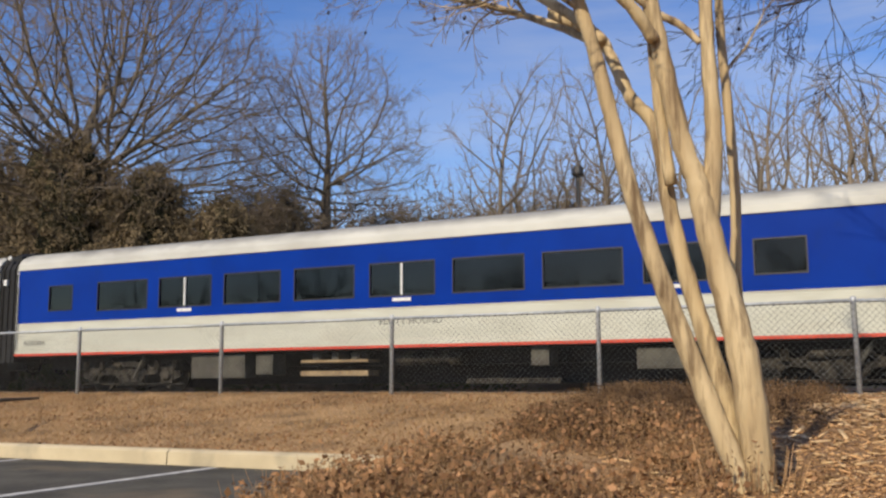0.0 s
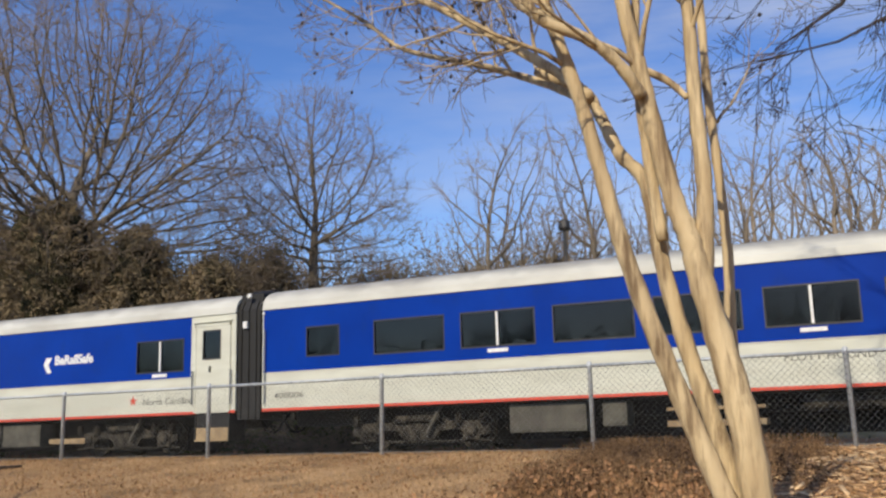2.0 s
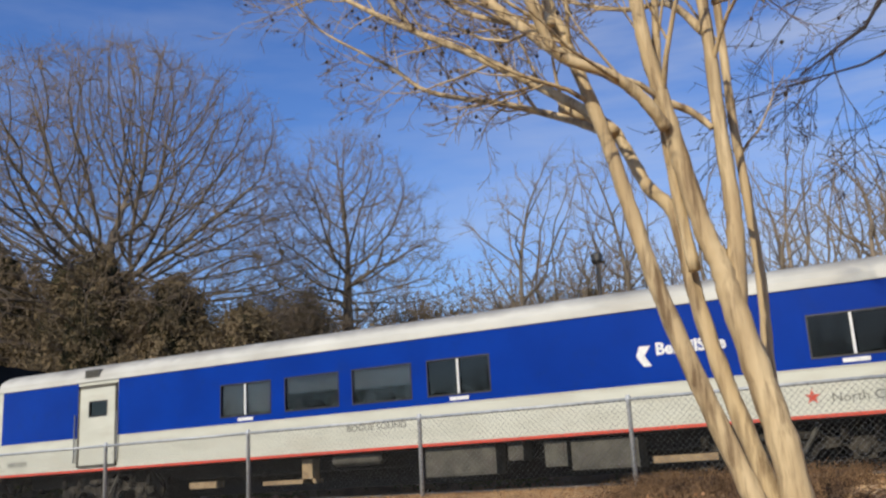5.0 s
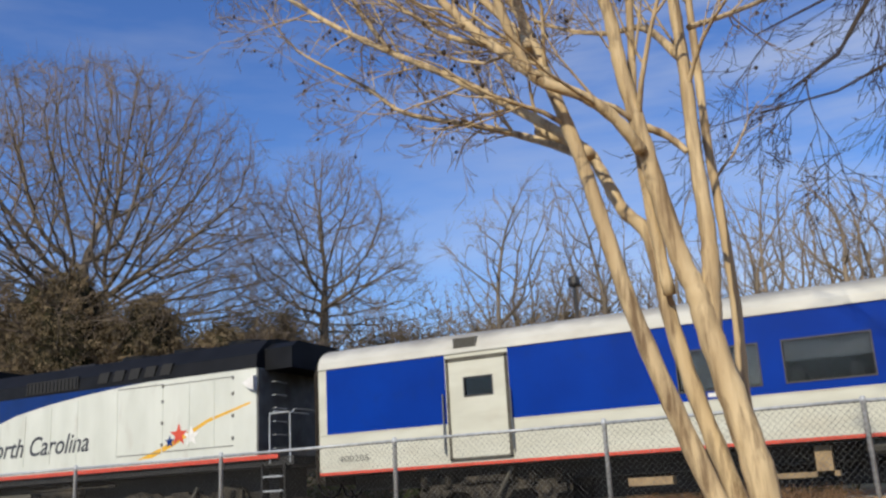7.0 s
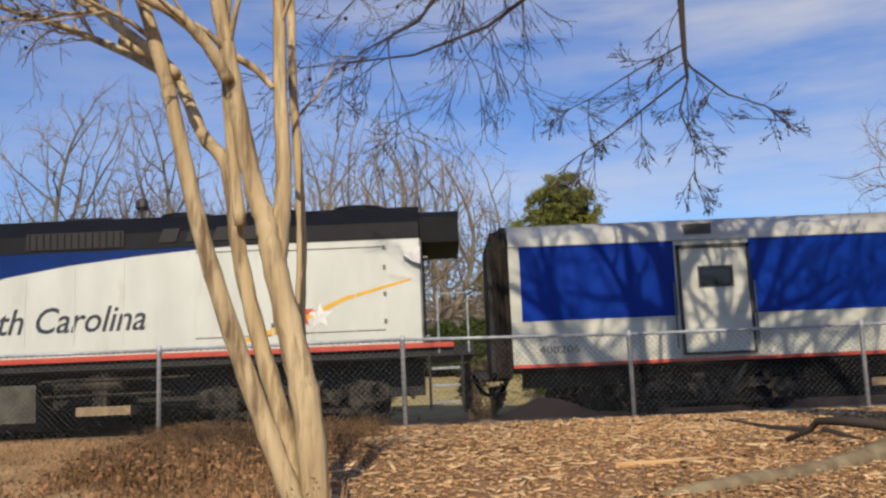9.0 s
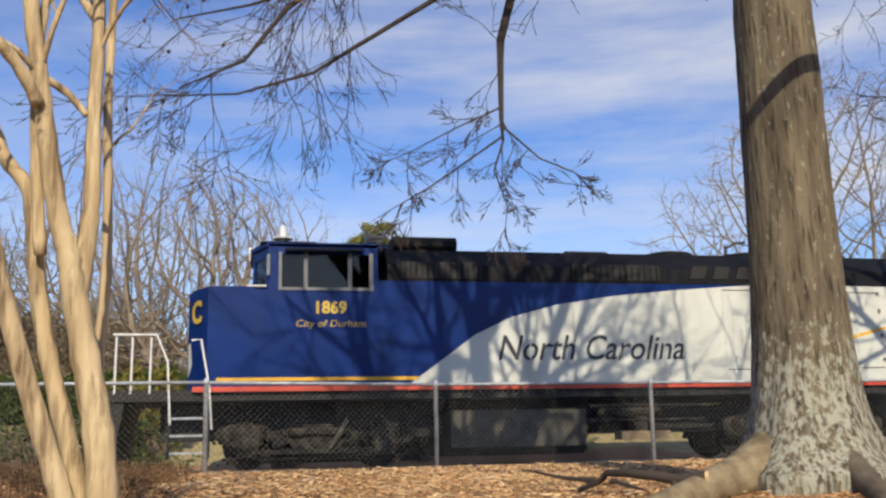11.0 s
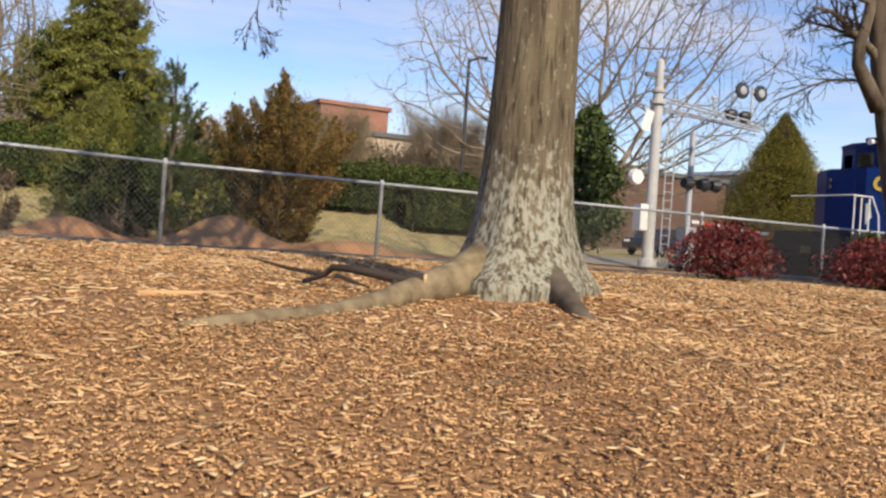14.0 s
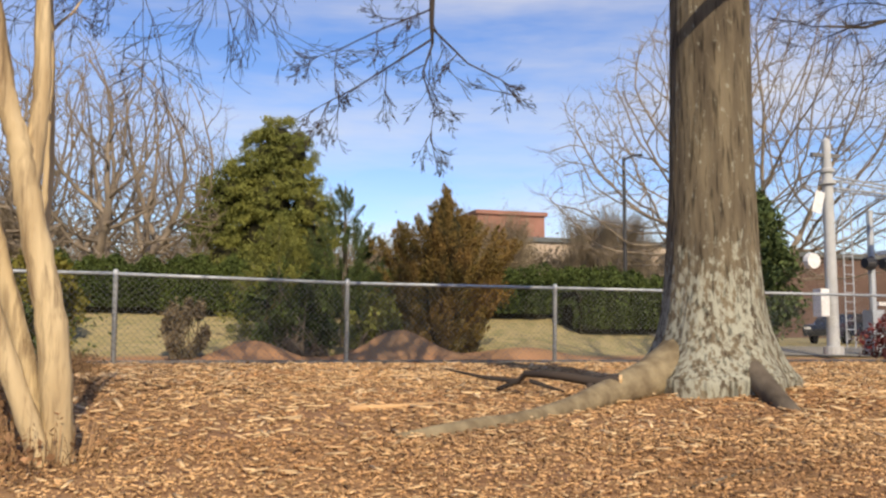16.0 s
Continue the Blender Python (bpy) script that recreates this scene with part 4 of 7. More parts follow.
    part("star_mark", star(-4.08 - O, 1.32, 0.15, SIDE), M["red"], c, "small red star")
    ws = truck(c, -4.65 - O, 2.6, 0.46) + truck(c, -22.7 - O, 2.6, 0.46)
    part("air_tank", Shape().lathe((-15.1 - O, -1.2, 0.76), [(0, 0.08), (0.05, 0.14), (1.35, 0.14), (1.4, 0.08)], 12, "x"), M["undergrey"], c)
    box_part(c, "equipment_box", -12.5 - O, -10.75 - O, 0.24, 0.90, M["undergrey"], label="grey underfloor equipment box")
    box_part(c, "equipment_box", -10.45 - O, -10.1 - O, 0.5, 0.92, M["undergrey"])
    box_part(c, "equipment_box", -9.6 - O, -9.1 - O, 0.32, 0.86, M["undergrey"])
    box_part(c, "equipment_box", -9.0 - O, -7.55 - O, 0.22, 0.84, M["undergrey"], label="grey underfloor equipment box")
    part("brake_beam", Shape().box(-7.3 - O, -6.0 - O, -1.25, -1.0, 0.28, 0.42), M["tan"], c)
    part("brake_beam", Shape().box(-19.6 - O, -18.7 - O, -1.25, -0.95, 0.30, 0.46), M["tan"], c)
    part("rack", Shape().box(-17.2 - O, -15.6 - O, -1.25, -0.95, 0.28, 0.38).box(-16.0 - O, -15.7 - O, -1.25, -0.95, 0.28, 0.85), M["tan"], c)
    coupler(c, R - O, 1)
    coupler(c, L - O, -1)
    return c, O, ws


LOCO = -28.76         # the locomotive's rear edge, from the coach's trailing end


def star(cx, cz, r, y):
    p = [(cx + (r if i % 2 == 0 else 0.4 * r) * math.sin(i * math.pi / 5), cz + (r if i % 2 == 0 else 0.4 * r) * math.cos(i * math.pi / 5)) for i in range(10)]
    return Shape().prism(p, y - 0.004, y, "y")


def locomotive():
    """The cowl-sided diesel; x from its rear edge, its nose at -16.45."""
    O = -8.2
    c = thing("locomotive", (0, TRACK_Y, 0), "blue, white and black diesel locomotive with full-width body", "locomotive", "train")
    S = SIDE - 0.02
    X = lambda v: v - O
    LOW, TOP = 1.56, 3.66
    part("underframe", Shape().box(X(-17.3), X(1.15), -1.45, 1.45, 1.25, 1.46).box(X(-16.4), X(0.1), -0.6, 0.6, 0.5, 1.25), M["black"], c)
    part("sill_stripe", Shape().box(X(-15.75), X(0.75), S - 0.01, S + 0.06, 1.42, 1.52), M["red"], c, "red stripe along the sill")
    part("yellow_stripe", Shape().box(X(-15.3), X(-11.3), S - 0.012, S + 0.02, 1.62, 1.69), M["yellow"], c, "thin yellow stripe")
    part("core", Shape().box(X(-12.1), X(0.12), S + 0.02, -S, 1.46, TOP), M["locowhite"], c)
    # side plates meet along a rising curve
    curve = [(-11.45, LOW), (-10.75, 2.05), (-10.1, 2.53), (-9.3, 2.91), (-8.3, 3.18), (-7.0, 3.38), (-5.6, 3.52), (-4.2, 3.62), (-3.4, TOP)]
    blue = [(-12.1, LOW - 0.04), (-11.5, LOW - 0.04)] + curve + [(-12.1, TOP)]
    part("blue_side", Shape().prism([(X(a), b) for a, b in blue], S, S + 0.018, "y"), M["locoblue"], c, "dark blue curved paint panel")
    white = [(0.12, LOW - 0.04), (0.12, TOP)] + curve[::-1] + [(-11.5, LOW - 0.04)]
    part("white_side", Shape().prism([(X(a), b) for a, b in white], S, S + 0.018, "y"), M["locowhite"], c, "white body panel")
    for a in (-8.9, -7.9, -6.9, -5.9, -4.45, -2.88, -2.0, -1.2):
        top = float(np.interp(a, [p[0] for p in curve], [p[1] for p in curve])) - 0.1
        part("panel_seam", Shape().box(X(a) - 0.012, X(a) + 0.012, S - 0.012, S, 1.75, min(top, 3.5)), M["locowhite"], c)
    for a, b, z0, z1 in ((-4.45, -2.88, 1.78, 3.55), (-2.84, -0.6, 1.80, 3.52)):
        for e, f in ((z1 - 0.02, z1), (z0, z0 + 0.02)):
            part("access_door_edge", Shape().box(X(a), X(b), S - 0.01, S, e, f), M["grey"], c)
        for z in (1.95, 2.5, 3.05, 3.45):
            part("hinge", Shape().box(X(b) - 0.03, X(b) + 0.03, S - 0.025, S, z, z + 0.08), M["grey"], c)
    # roof with sloping sides
    prof = [(S - 0.01, TOP), (S + 0.03, TOP + 0.35), (-1.05, 4.42), (-0.5, 4.5), (0.5, 4.5), (1.05, 4.42), (-S - 0.03, TOP + 0.35), (-S + 0.01, TOP)]
    part("roof_hood", Shape().prism(prof, X(-11.9), X(0.12)), M["locodark"], c, "dark grey sloping roof hood")
    for a, b in ((-7.9, -5.9), (-11.6, -9.9)):
        g = part("radiator_grille", Shape().box(X(a), X(b), S - 0.03, S + 0.05, 3.72, 4.06), M["black"], c)
        for i in range(14):
            x = X(a) + (b - a) * (i + 0.5) / 14
            part("grille_bar", Shape().box(x - 0.012, x + 0.012, S - 0.045, S - 0.03, 3.74, 4.04), M["locodark"], g)
    for i in range(5):
        part("louvre", Shape().prism([(X(-5.2 + 0.55 * i), 3.78), (X(-4.85 + 0.55 * i), 3.78), (X(-4.75 + 0.55 * i), 4.06), (X(-5.1 + 0.55 * i), 4.06)], S - 0.02, S + 0.1, "y"), M["black"], c)
    for i in range(3):
        part("roof_fan", Shape().lathe((X(-1.2 - 1.9 * i), 0, 4.46), [(0, 0.62), (0.14, 0.62), (0.17, 0.5)], 20).rod((X(-1.2 - 1.9 * i), 0, 4.6), (X(-1.2 - 1.9 * i), 0, 4.66), 0.16), M["locodark"], c)
    part("exhaust_stack", Shape().box(X(-7.6), X(-6.6), -0.35, 0.35, 4.45, 4.62, 0.05), M["black"], c)
    part("roof_hatch", Shape().box(X(-11.7), X(-10.3), -1.0, 1.0, 4.42, 4.74, 0.1), M["locodark"], c)
    part("rear_hood_box", Shape().prism([(-1.2, 3.62), (1.2, 3.62), (1.2, 4.15), (0.9, 4.32), (-0.9, 4.32), (-1.2, 4.15)], X(0.12), X(0.95)), M["locodark"], c)
    part("rear_wall", Shape().box(X(0.12), X(0.16), S + 0.02, -S, 1.46, 3.64), M["grey"], c, "grey rear wall with ladder rungs")
    for i in range(6):
        part("ladder_rung", Shape().tube([(X(0.16), -0.95, 1.7 + 0.33 * i), (X(0.26), -0.95, 1.7 + 0.33 * i), (X(0.26), -0.45, 1.7 + 0.33 * i), (X(0.16), -0.45, 1.7 + 0.33 * i)], 0.014, 5), M["galv"], c)
    part("rear_mirror", Shape().prism([(X(-0.20), 3.30), (X(0.14), 3.46), (X(0.14), 3.10), (X(-0.02), 3.16)], S - 0.16, S - 0.01, "y"), M["signwhite"], c)
    for x in (0.45, 1.05):
        part("handrail_post", Shape().tube([(X(x), S + 0.08, 1.3), (X(x), S + 0.08, 2.45), (X(x), S + 0.3, 2.58), (X(x), 0.2, 2.58)], 0.02, 6), M["galv"], c)
    part("handrail", Shape().rod((X(0.45), S + 0.08, 2.50), (X(1.05), S + 0.08, 2.50), 0.02), M["galv"], c)
    for i in range(3):
        part("step", Shape().box(X(0.30), X(0.85), S, S + 0.25, 0.30 + 0.34 * i, 0.34 + 0.34 * i), M["galv"], c)
    part("step_plate", Shape().box(X(0.22), X(0.27), S + 0.02, S + 0.3, 0.2, 1.3), M["black"], c)
    part("step_plate", Shape().box(X(0.88), X(0.93), S + 0.02, S + 0.3, 0.2, 1.3), M["black"], c)
    # cab and nose
    NOSE, CAB, HW = -15.90, -14.63, 0.75          # front of the nose, front of the cab, half the width of their front faces
    part("cab_side", panel(Shape(), X(-15.49), X(-12.1), 1.5, 3.46, S, [], 0.05), M["locoblue"], c, "dark blue lower cab side")
    part("upper_cab_side", panel(Shape(), X(-14.32), X(-12.1), 3.46, 4.40, S, [(X(-14.08), X(-12.26), 3.50, 4.19)], 0.05), M["locoblue"], c, "dark blue cab side round the windows")

    def plan(x_front, x_back, x_end, z0, z1, hw=HW, wide=-S):
        """A body with an angled front: flat middle, two cheeks, and its sides."""
        q = [(X(x_front), -hw), (X(x_back), -wide), (X(x_end), -wide), (X(x_end), wide), (X(x_back), wide), (X(x_front), hw)]
        v = [(px, py, z0) for px, py in q] + [(px, py, z1) for px, py in q]
        return Shape().add(v, [(i, (i + 1) % 6, 6 + (i + 1) % 6, 6 + i) for i in range(6)] + [(5, 4, 3, 2, 1, 0), (6, 7, 8, 9, 10, 11)])

    part("cab_roof", plan(CAB - 0.06, -14.36, -11.9, 4.34, 4.43).prism([(-1.5, 4.43), (-1.0, 4.53), (1.0, 4.53), (1.5, 4.43)], X(-14.5), X(-11.9)), M["locoblue"], c)
    part("cab_back", Shape().box(X(-12.15), X(-12.1), S + 0.05, -S, 1.5, 4.4).box(X(-14.3), X(-12.1), -S - 0.05, -S, 1.5, 4.4).box(X(-14.3), X(-12.1), S + 0.05, -S - 0.05, 3.3, 3.36), M["locodark"], c)
    def cheek(x0, y0, x1, y1, z0, z1, holes, name, material, label=""):
        """An upright panel from one plan point to another, with openings in metres along it."""
        dx, dy = x1 - x0, y1 - y0
        ln = math.hypot(dx, dy)
        sh = panel(Shape(), 0, ln, z0, z1, 0, holes, 0.05)
        sh.v = [(X(x0) + dx / ln * u - dy / ln * w, y0 + dy / ln * u + dx / ln * w, z) for u, w, z in sh.v]
        return part(name, sh, material, c, label)

    cheek(CAB, HW, CAB, -HW, 3.46, 4.40, [(0.08, 0.70, 3.62, 4.16), (0.80, 1.42, 3.62, 4.16)], "cab_front", M["locoblue"], "dark blue cab front with two windscreens")
    for a, b in ((0.08, 0.70), (0.80, 1.42)):
        part("windscreen", Shape().box(X(CAB) + 0.02, X(CAB) + 0.03, HW - b, HW - a, 3.62, 4.16), M["glass"], c)
    cheek(CAB, -HW, -14.32, S, 3.46, 4.40, [(0.10, 0.68, 3.60, 4.14)], "cab_cheek", M["locoblue"])
    cheek(-14.32, -S, CAB, HW, 3.46, 4.40, [(0.15, 0.68, 3.60, 4.14)], "cab_cheek", M["locoblue"])
    part("quarter_pane", Shape().add([(X(CAB) + 0.06, -HW - 0.08, 3.6), (X(-14.32) - 0.01, S + 0.1, 3.6), (X(-14.32) - 0.01, S + 0.1, 4.14), (X(CAB) + 0.06, -HW - 0.08, 4.14)], [(0, 1, 2, 3)]), M["glass"], c)
    part("mirror_bracket", Shape().box(X(-14.36), X(-14.30), S - 0.10, S - 0.02, 3.72, 4.16, 0.01), M["alu"], c)
    w = part("cab_window", Shape().box(X(-14.12), X(-14.06), S - 0.02, S + 0.06, 3.46, 4.22).box(X(-13.62), X(-13.54), S - 0.02, S + 0.06, 3.46, 4.22).box(X(-12.72), X(-12.64), S - 0.02, S + 0.06, 3.46, 4.22)
             .box(X(-12.28), X(-12.2), S - 0.02, S + 0.06, 3.46, 4.22).box(X(-14.12), X(-12.2), S - 0.025, S + 0.06, 3.44, 3.50), M["alu"], c, "cab side windows in pale frames")
    for a, b in ((-14.06, -13.62), (-13.54, -12.72), (-12.64, -12.28)):
        part("pane", Shape().box(X(a), X(b), S + 0.02, S + 0.03, 3.5, 4.2), M["glass"], w)
    part("sun_visor", Shape().prism([(S, 4.32), (S - 0.22, 4.24), (S - 0.22, 4.22), (S, 4.28)], X(-14.0), X(-12.4)), M["locodark"], c)
    part("nose", plan(NOSE, -15.49, -14.6, 1.5, 3.46, HW, -S - 0.05), M["locoblue"], c, "dark blue blunt nose with angled cheeks")
    part("nose_top", plan(NOSE + 0.05, -15.44, -14.6, 3.46, 3.53, HW - 0.05, -S - 0.09), M["locoblue"], c)
    part("nose_door", Shape().box(X(NOSE) - 0.02, X(NOSE), -0.35, 0.35, 1.6, 3.2), M["locoblue"], c)
    for z in (2.95, 3.15):
        part("ditch_light", Shape().lathe((X(NOSE) - 0.05, 0.62, z), [(0, 0.07), (0.05, 0.08)], 10, "x"), M["lampgrey"], c)
    part("wiper_ledge", Shape().box(X(-14.75), X(-14.30), S + 0.10, S + 0.5, 3.53, 3.56), M["signwhite"], c)
    part("white_flash", Shape().add([(X(-15.88), -0.80, 1.75), (X(-15.80), -0.95, 2.0), (X(-15.84), -0.88, 2.45), (X(-15.89), -0.78, 2.40)], [(0, 1, 2, 3)]), M["locowhite"], c)
    part("number_board", Shape().box(X(CAB) - 0.08, X(CAB) - 0.06, -0.62, -0.12, 4.22, 4.40), M["signwhite"], c)
    for y in (-0.16, 0.16):
        part("headlight", Shape().lathe((X(CAB) - 0.1, y, 4.50), [(0, 0.09), (0.12, 0.10)], 12, "x"), M["signwhite"], c)
    part("cab_roof_box", Shape().box(X(-14.45), X(-13.3), -0.55, 0.55, 4.52, 4.68, 0.05), M["locodark"], c, "air conditioner on the cab roof")
    part("bell_mast", Shape().lathe((X(-14.0), 0, 4.65), [(0, 0.05), (0.16, 0.05), (0.18, 0.22), (0.22, 0.22), (0.25, 0.08), (0.48, 0.06)], 14), M["signwhite"], c, "white aerial dome on the cab roof")
    for y in (-0.25, 0.1):
        part("air_horn", Shape().lathe((X(-12.0), y, 4.86), [(-0.18, 0.15), (-0.12, 0.08), (0.2, 0.04)], 12, "x").rod((X(-11.9), y, 4.5), (X(-11.9), y, 4.86), 0.03), M["alu"], c)
    lettering("letter_c", "C", 0.62, X(-15.80), -0.95, 2.80, M["gold"], c, bold=0.02).matrix_basis = pose(X(-15.81) - 0.02, -0.935, 2.82, 90, 0, -62)
    lettering("fleet_number", "1869", 0.34, X(-13.42), S - 0.004, 2.98, M["gold"], c, bold=0.012)
    lettering("city_name", "City of Durham", 0.20, X(-13.78), S - 0.004, 2.70, M["gold"], c, shear=0.15, width=1.4)
    lettering("state_name", "North Carolina", 0.74, X(-9.64), S - 0.004, 2.02, M["ink"], c, shear=0.28, width=4.15, bold=0.006)
    part("swoosh", Shape().prism([(X(-3.7), 1.66), (X(-2.6), 2.02), (X(-1.4), 2.52), (X(-0.07), 2.84), (X(-0.07), 2.79), (X(-1.38), 2.44), (X(-2.5), 1.93), (X(-3.2), 1.68)][::-1], S - 0.003, S, "y"), M["yellow"], c, "thin yellow swoosh")
    part("blue_star", star(X(-2.62), 2.05, 0.17, S - 0.004), M["locoblue"], c)
    part("red_star", star(X(-2.32), 2.20, 0.30, S - 0.008), M["red"], c, "red star")
    part("white_star", star(X(-1.92), 2.14, 0.28, S - 0.005), M["signwhite"], c, "white star")
    # front platform, steps, rails
    part("pilot", Shape().prism([(X(-17.4), 0.05), (X(-17.2), 0.05), (X(-17.0), 1.3), (X(-17.4), 1.3)], -1.4, 1.4, "y"), M["black"], c)
    for x in (-17.2, -16.9, -16.55):
        part("handrail_post", Shape().rod((X(x), S + 0.1, 1.4), (X(x), S + 0.1, 2.5), 0.022), M["signwhite"], c)
    part("handrail", Shape().tube([(X(-17.25), 0.9, 2.55), (X(-17.25), S + 0.1, 2.55), (X(-16.45), S + 0.1, 2.55), (X(-16.22), S + 0.02, 2.0), (X(-16.14), S - 0.02, 0.8)], 0.022, 6), M["signwhite"], c, "white tubular handrail")
    part("handrail", Shape().tube([(X(-15.78), S - 0.04, 2.42), (X(-15.60), S - 0.06, 2.44), (X(-15.42), S - 0.06, 1.5), (X(-15.36), S - 0.04, 0.7)], 0.022, 6), M["signwhite"], c, "white tubular handrail")
    for i in range(3):
        part("step", Shape().box(X(-16.14), X(-15.46), S, S + 0.28, 0.24 + 0.33 * i, 0.28 + 0.33 * i), M["galv"], c)
    part("step_plate", Shape().box(X(-16.20), X(-16.15), S + 0.03, S + 0.3, 0.15, 1.3), M["black"], c)
    part("step_plate", Shape().box(X(-15.46), X(-15.40), S + 0.03, S + 0.3, 0.15, 1.3), M["black"], c)
    coupler(c, X(-17.4), -1)
    coupler(c, X(1.15), 1)
    ws = truck(c, X(-2.55), 2.74, 0.50, True) + truck(c, X(-13.3), 2.74, 0.50, True)
    part("fuel_tank", Shape().prism([(-1.35, 0.25), (-1.1, 0.08), (1.1, 0.08), (1.35, 0.25), (1.4, 1.0), (-1.4, 1.0)], X(-10.6), X(-7.7)), M["undergrey"], c, "dull grey fuel tank")
    part("air_tank", Shape().lathe((X(-7.4), -1.2, 0.95), [(0, 0.08), (0.06, 0.16), (1.4, 0.16), (1.46, 0.08)], 12, "x"), M["truck"], c)
    part("battery_box", Shape().box(X(-6.9), X(-5.8), -1.35, -0.9, 0.34, 0.52), M["tan"], c, "dull yellow underfloor box")
    part("pipework", Shape().rod((X(-7.6), -1.35, 1.05), (X(-4.6), -1.35, 1.05), 0.03).rod((X(-7.6), -1.3, 0.75), (X(-5.0), -1.3, 0.75), 0.03).box(X(-6.6), X(-6.3), -1.3, -0.95, 0.5, 1.2), M["truck"], c)
    return c, O + LOCO, ws


TRAIN = [coach(), lounge(), locomotive()]


# ---- trees ----
def grow(rng, p, d, length, r, level, out, wander=0.16, up=0.05, kids=(7, 6, 5, 4), spread=(0.5, 0.95), shrink=(0.42, 0.68), min_r=0.006, first=0.25):
    """Adds the segments of a limb and of all that grows from it to out[level]."""
    n = (9, 6, 4, 3, 2)[min(level, 4)]
    pts, d = [np.array(p, float)], np.array(d, float)
    for i in range(n):
        d = d + rng.normal(0, wander, 3) + np.array([0, 0, up])
        d /= np.linalg.norm(d)
        pts.append(pts[-1] + d * length / n)
    radii = [max(r * (1 - 0.75 * i / n), min_r) for i in range(n + 1)]
    for i in range(n):
        out.setdefault(level, []).append((*pts[i], *pts[i + 1], radii[i], radii[i + 1]))
    if level >= len(kids):
        return
    k = kids[level]
    for j in range(k):
        f = first + (0.98 - first) * (j + rng.uniform(0, 1)) / k
        i = min(int(f * n), n - 1)
        q = pts[i] + (pts[i + 1] - pts[i]) * (f * n - i)
        axis = pts[i + 1] - pts[i]
        axis /= np.linalg.norm(axis)
        side = np.cross(axis, rng.normal(size=3))
        side /= np.linalg.norm(side) + 1e-9
        a = rng.uniform(*spread)
        nd = axis * math.cos(a) + side * math.sin(a)
        grow(rng, q, nd, length * rng.uniform(*shrink) * (1.15 - 0.5 * f), max(radii[i] * rng.uniform(0.45, 0.7), min_r), level + 1, out, wander, up, kids, spread, shrink, min_r, 0.15)


def colonise(rng, pts, stems, step, kill, bend=0.55, up=0.04, reach=3.2):
    """Branches that grow from the stems (lists of points) towards all the points; nodes, and each one's parent."""
    nodes, par, dirs = [], [], []
    for st in stems:
        for i, q in enumerate(st):
            par.append(-1 if i == 0 else len(nodes) - 1)
            dirs.append(np.array(st[min(i + 1, len(st) - 1)], float) - np.array(st[max(min(i, len(st) - 2), 0)], float) + [0, 0, 1e-6])
            nodes.append(np.array(q, float))
    N, D = np.array(nodes), np.array(dirs)
    D /= np.linalg.norm(D, axis=1)[:, None]
    P = np.asarray(pts, float)
    d2 = ((P[:, None] - N[None]) ** 2).sum(2)
    near, dist = d2.argmin(1), np.sqrt(d2.min(1))
    for it in range(90):
        if len(P) < 5:
            break
        act = dist < max(reach, np.percentile(dist, 3) + 0.01)
        idx = near[act]
        v = P[act] - N[idx]
        v /= np.linalg.norm(v, axis=1)[:, None] + 1e-9
        uniq, inv = np.unique(idx, return_inverse=True)
        g = np.zeros((len(uniq), 3))
        np.add.at(g, inv, v)
        g /= np.linalg.norm(g, axis=1)[:, None] + 1e-9
        g = g + bend * D[uniq] + [0, 0, up] + rng.normal(0, 0.10, g.shape)
        g /= np.linalg.norm(g, axis=1)[:, None]
        q = N[uniq] + g * step
        # a node that has sent out four shoots is full: the points it still serves fall away
        kids = np.bincount(np.array([p for p in par if p >= 0]), minlength=len(N))
        full = kids[near] >= 4
        base = len(N)
        N, D, par = np.concatenate([N, q]), np.concatenate([D, g]), par + list(uniq)
        for s0 in range(0, len(q), 400):
            e2 = ((P[:, None] - q[None, s0:s0 + 400]) ** 2).sum(2)
            k = e2.argmin(1)
            m = np.sqrt(e2[np.arange(len(P)), k])
            better = m < dist - 1e-4
            near[better], dist[better] = base + s0 + k[better], m[better]
        keep = (dist > kill) & ~(full & (near < base))
        P, near, dist = P[keep], near[keep], dist[keep]
    return N, np.array(par), D


DOME = ((0, 0.12, 0.3, 0.5, 0.7, 0.86, 0.95, 1.0), (0.55, 0.85, 1.0, 0.98, 0.82, 0.56, 0.32, 0.06))
VASE = ((0, 0.15, 0.35, 0.6, 0.8, 0.92, 1.0), (0.25, 0.5, 0.8, 1.0, 0.92, 0.7, 0.25))


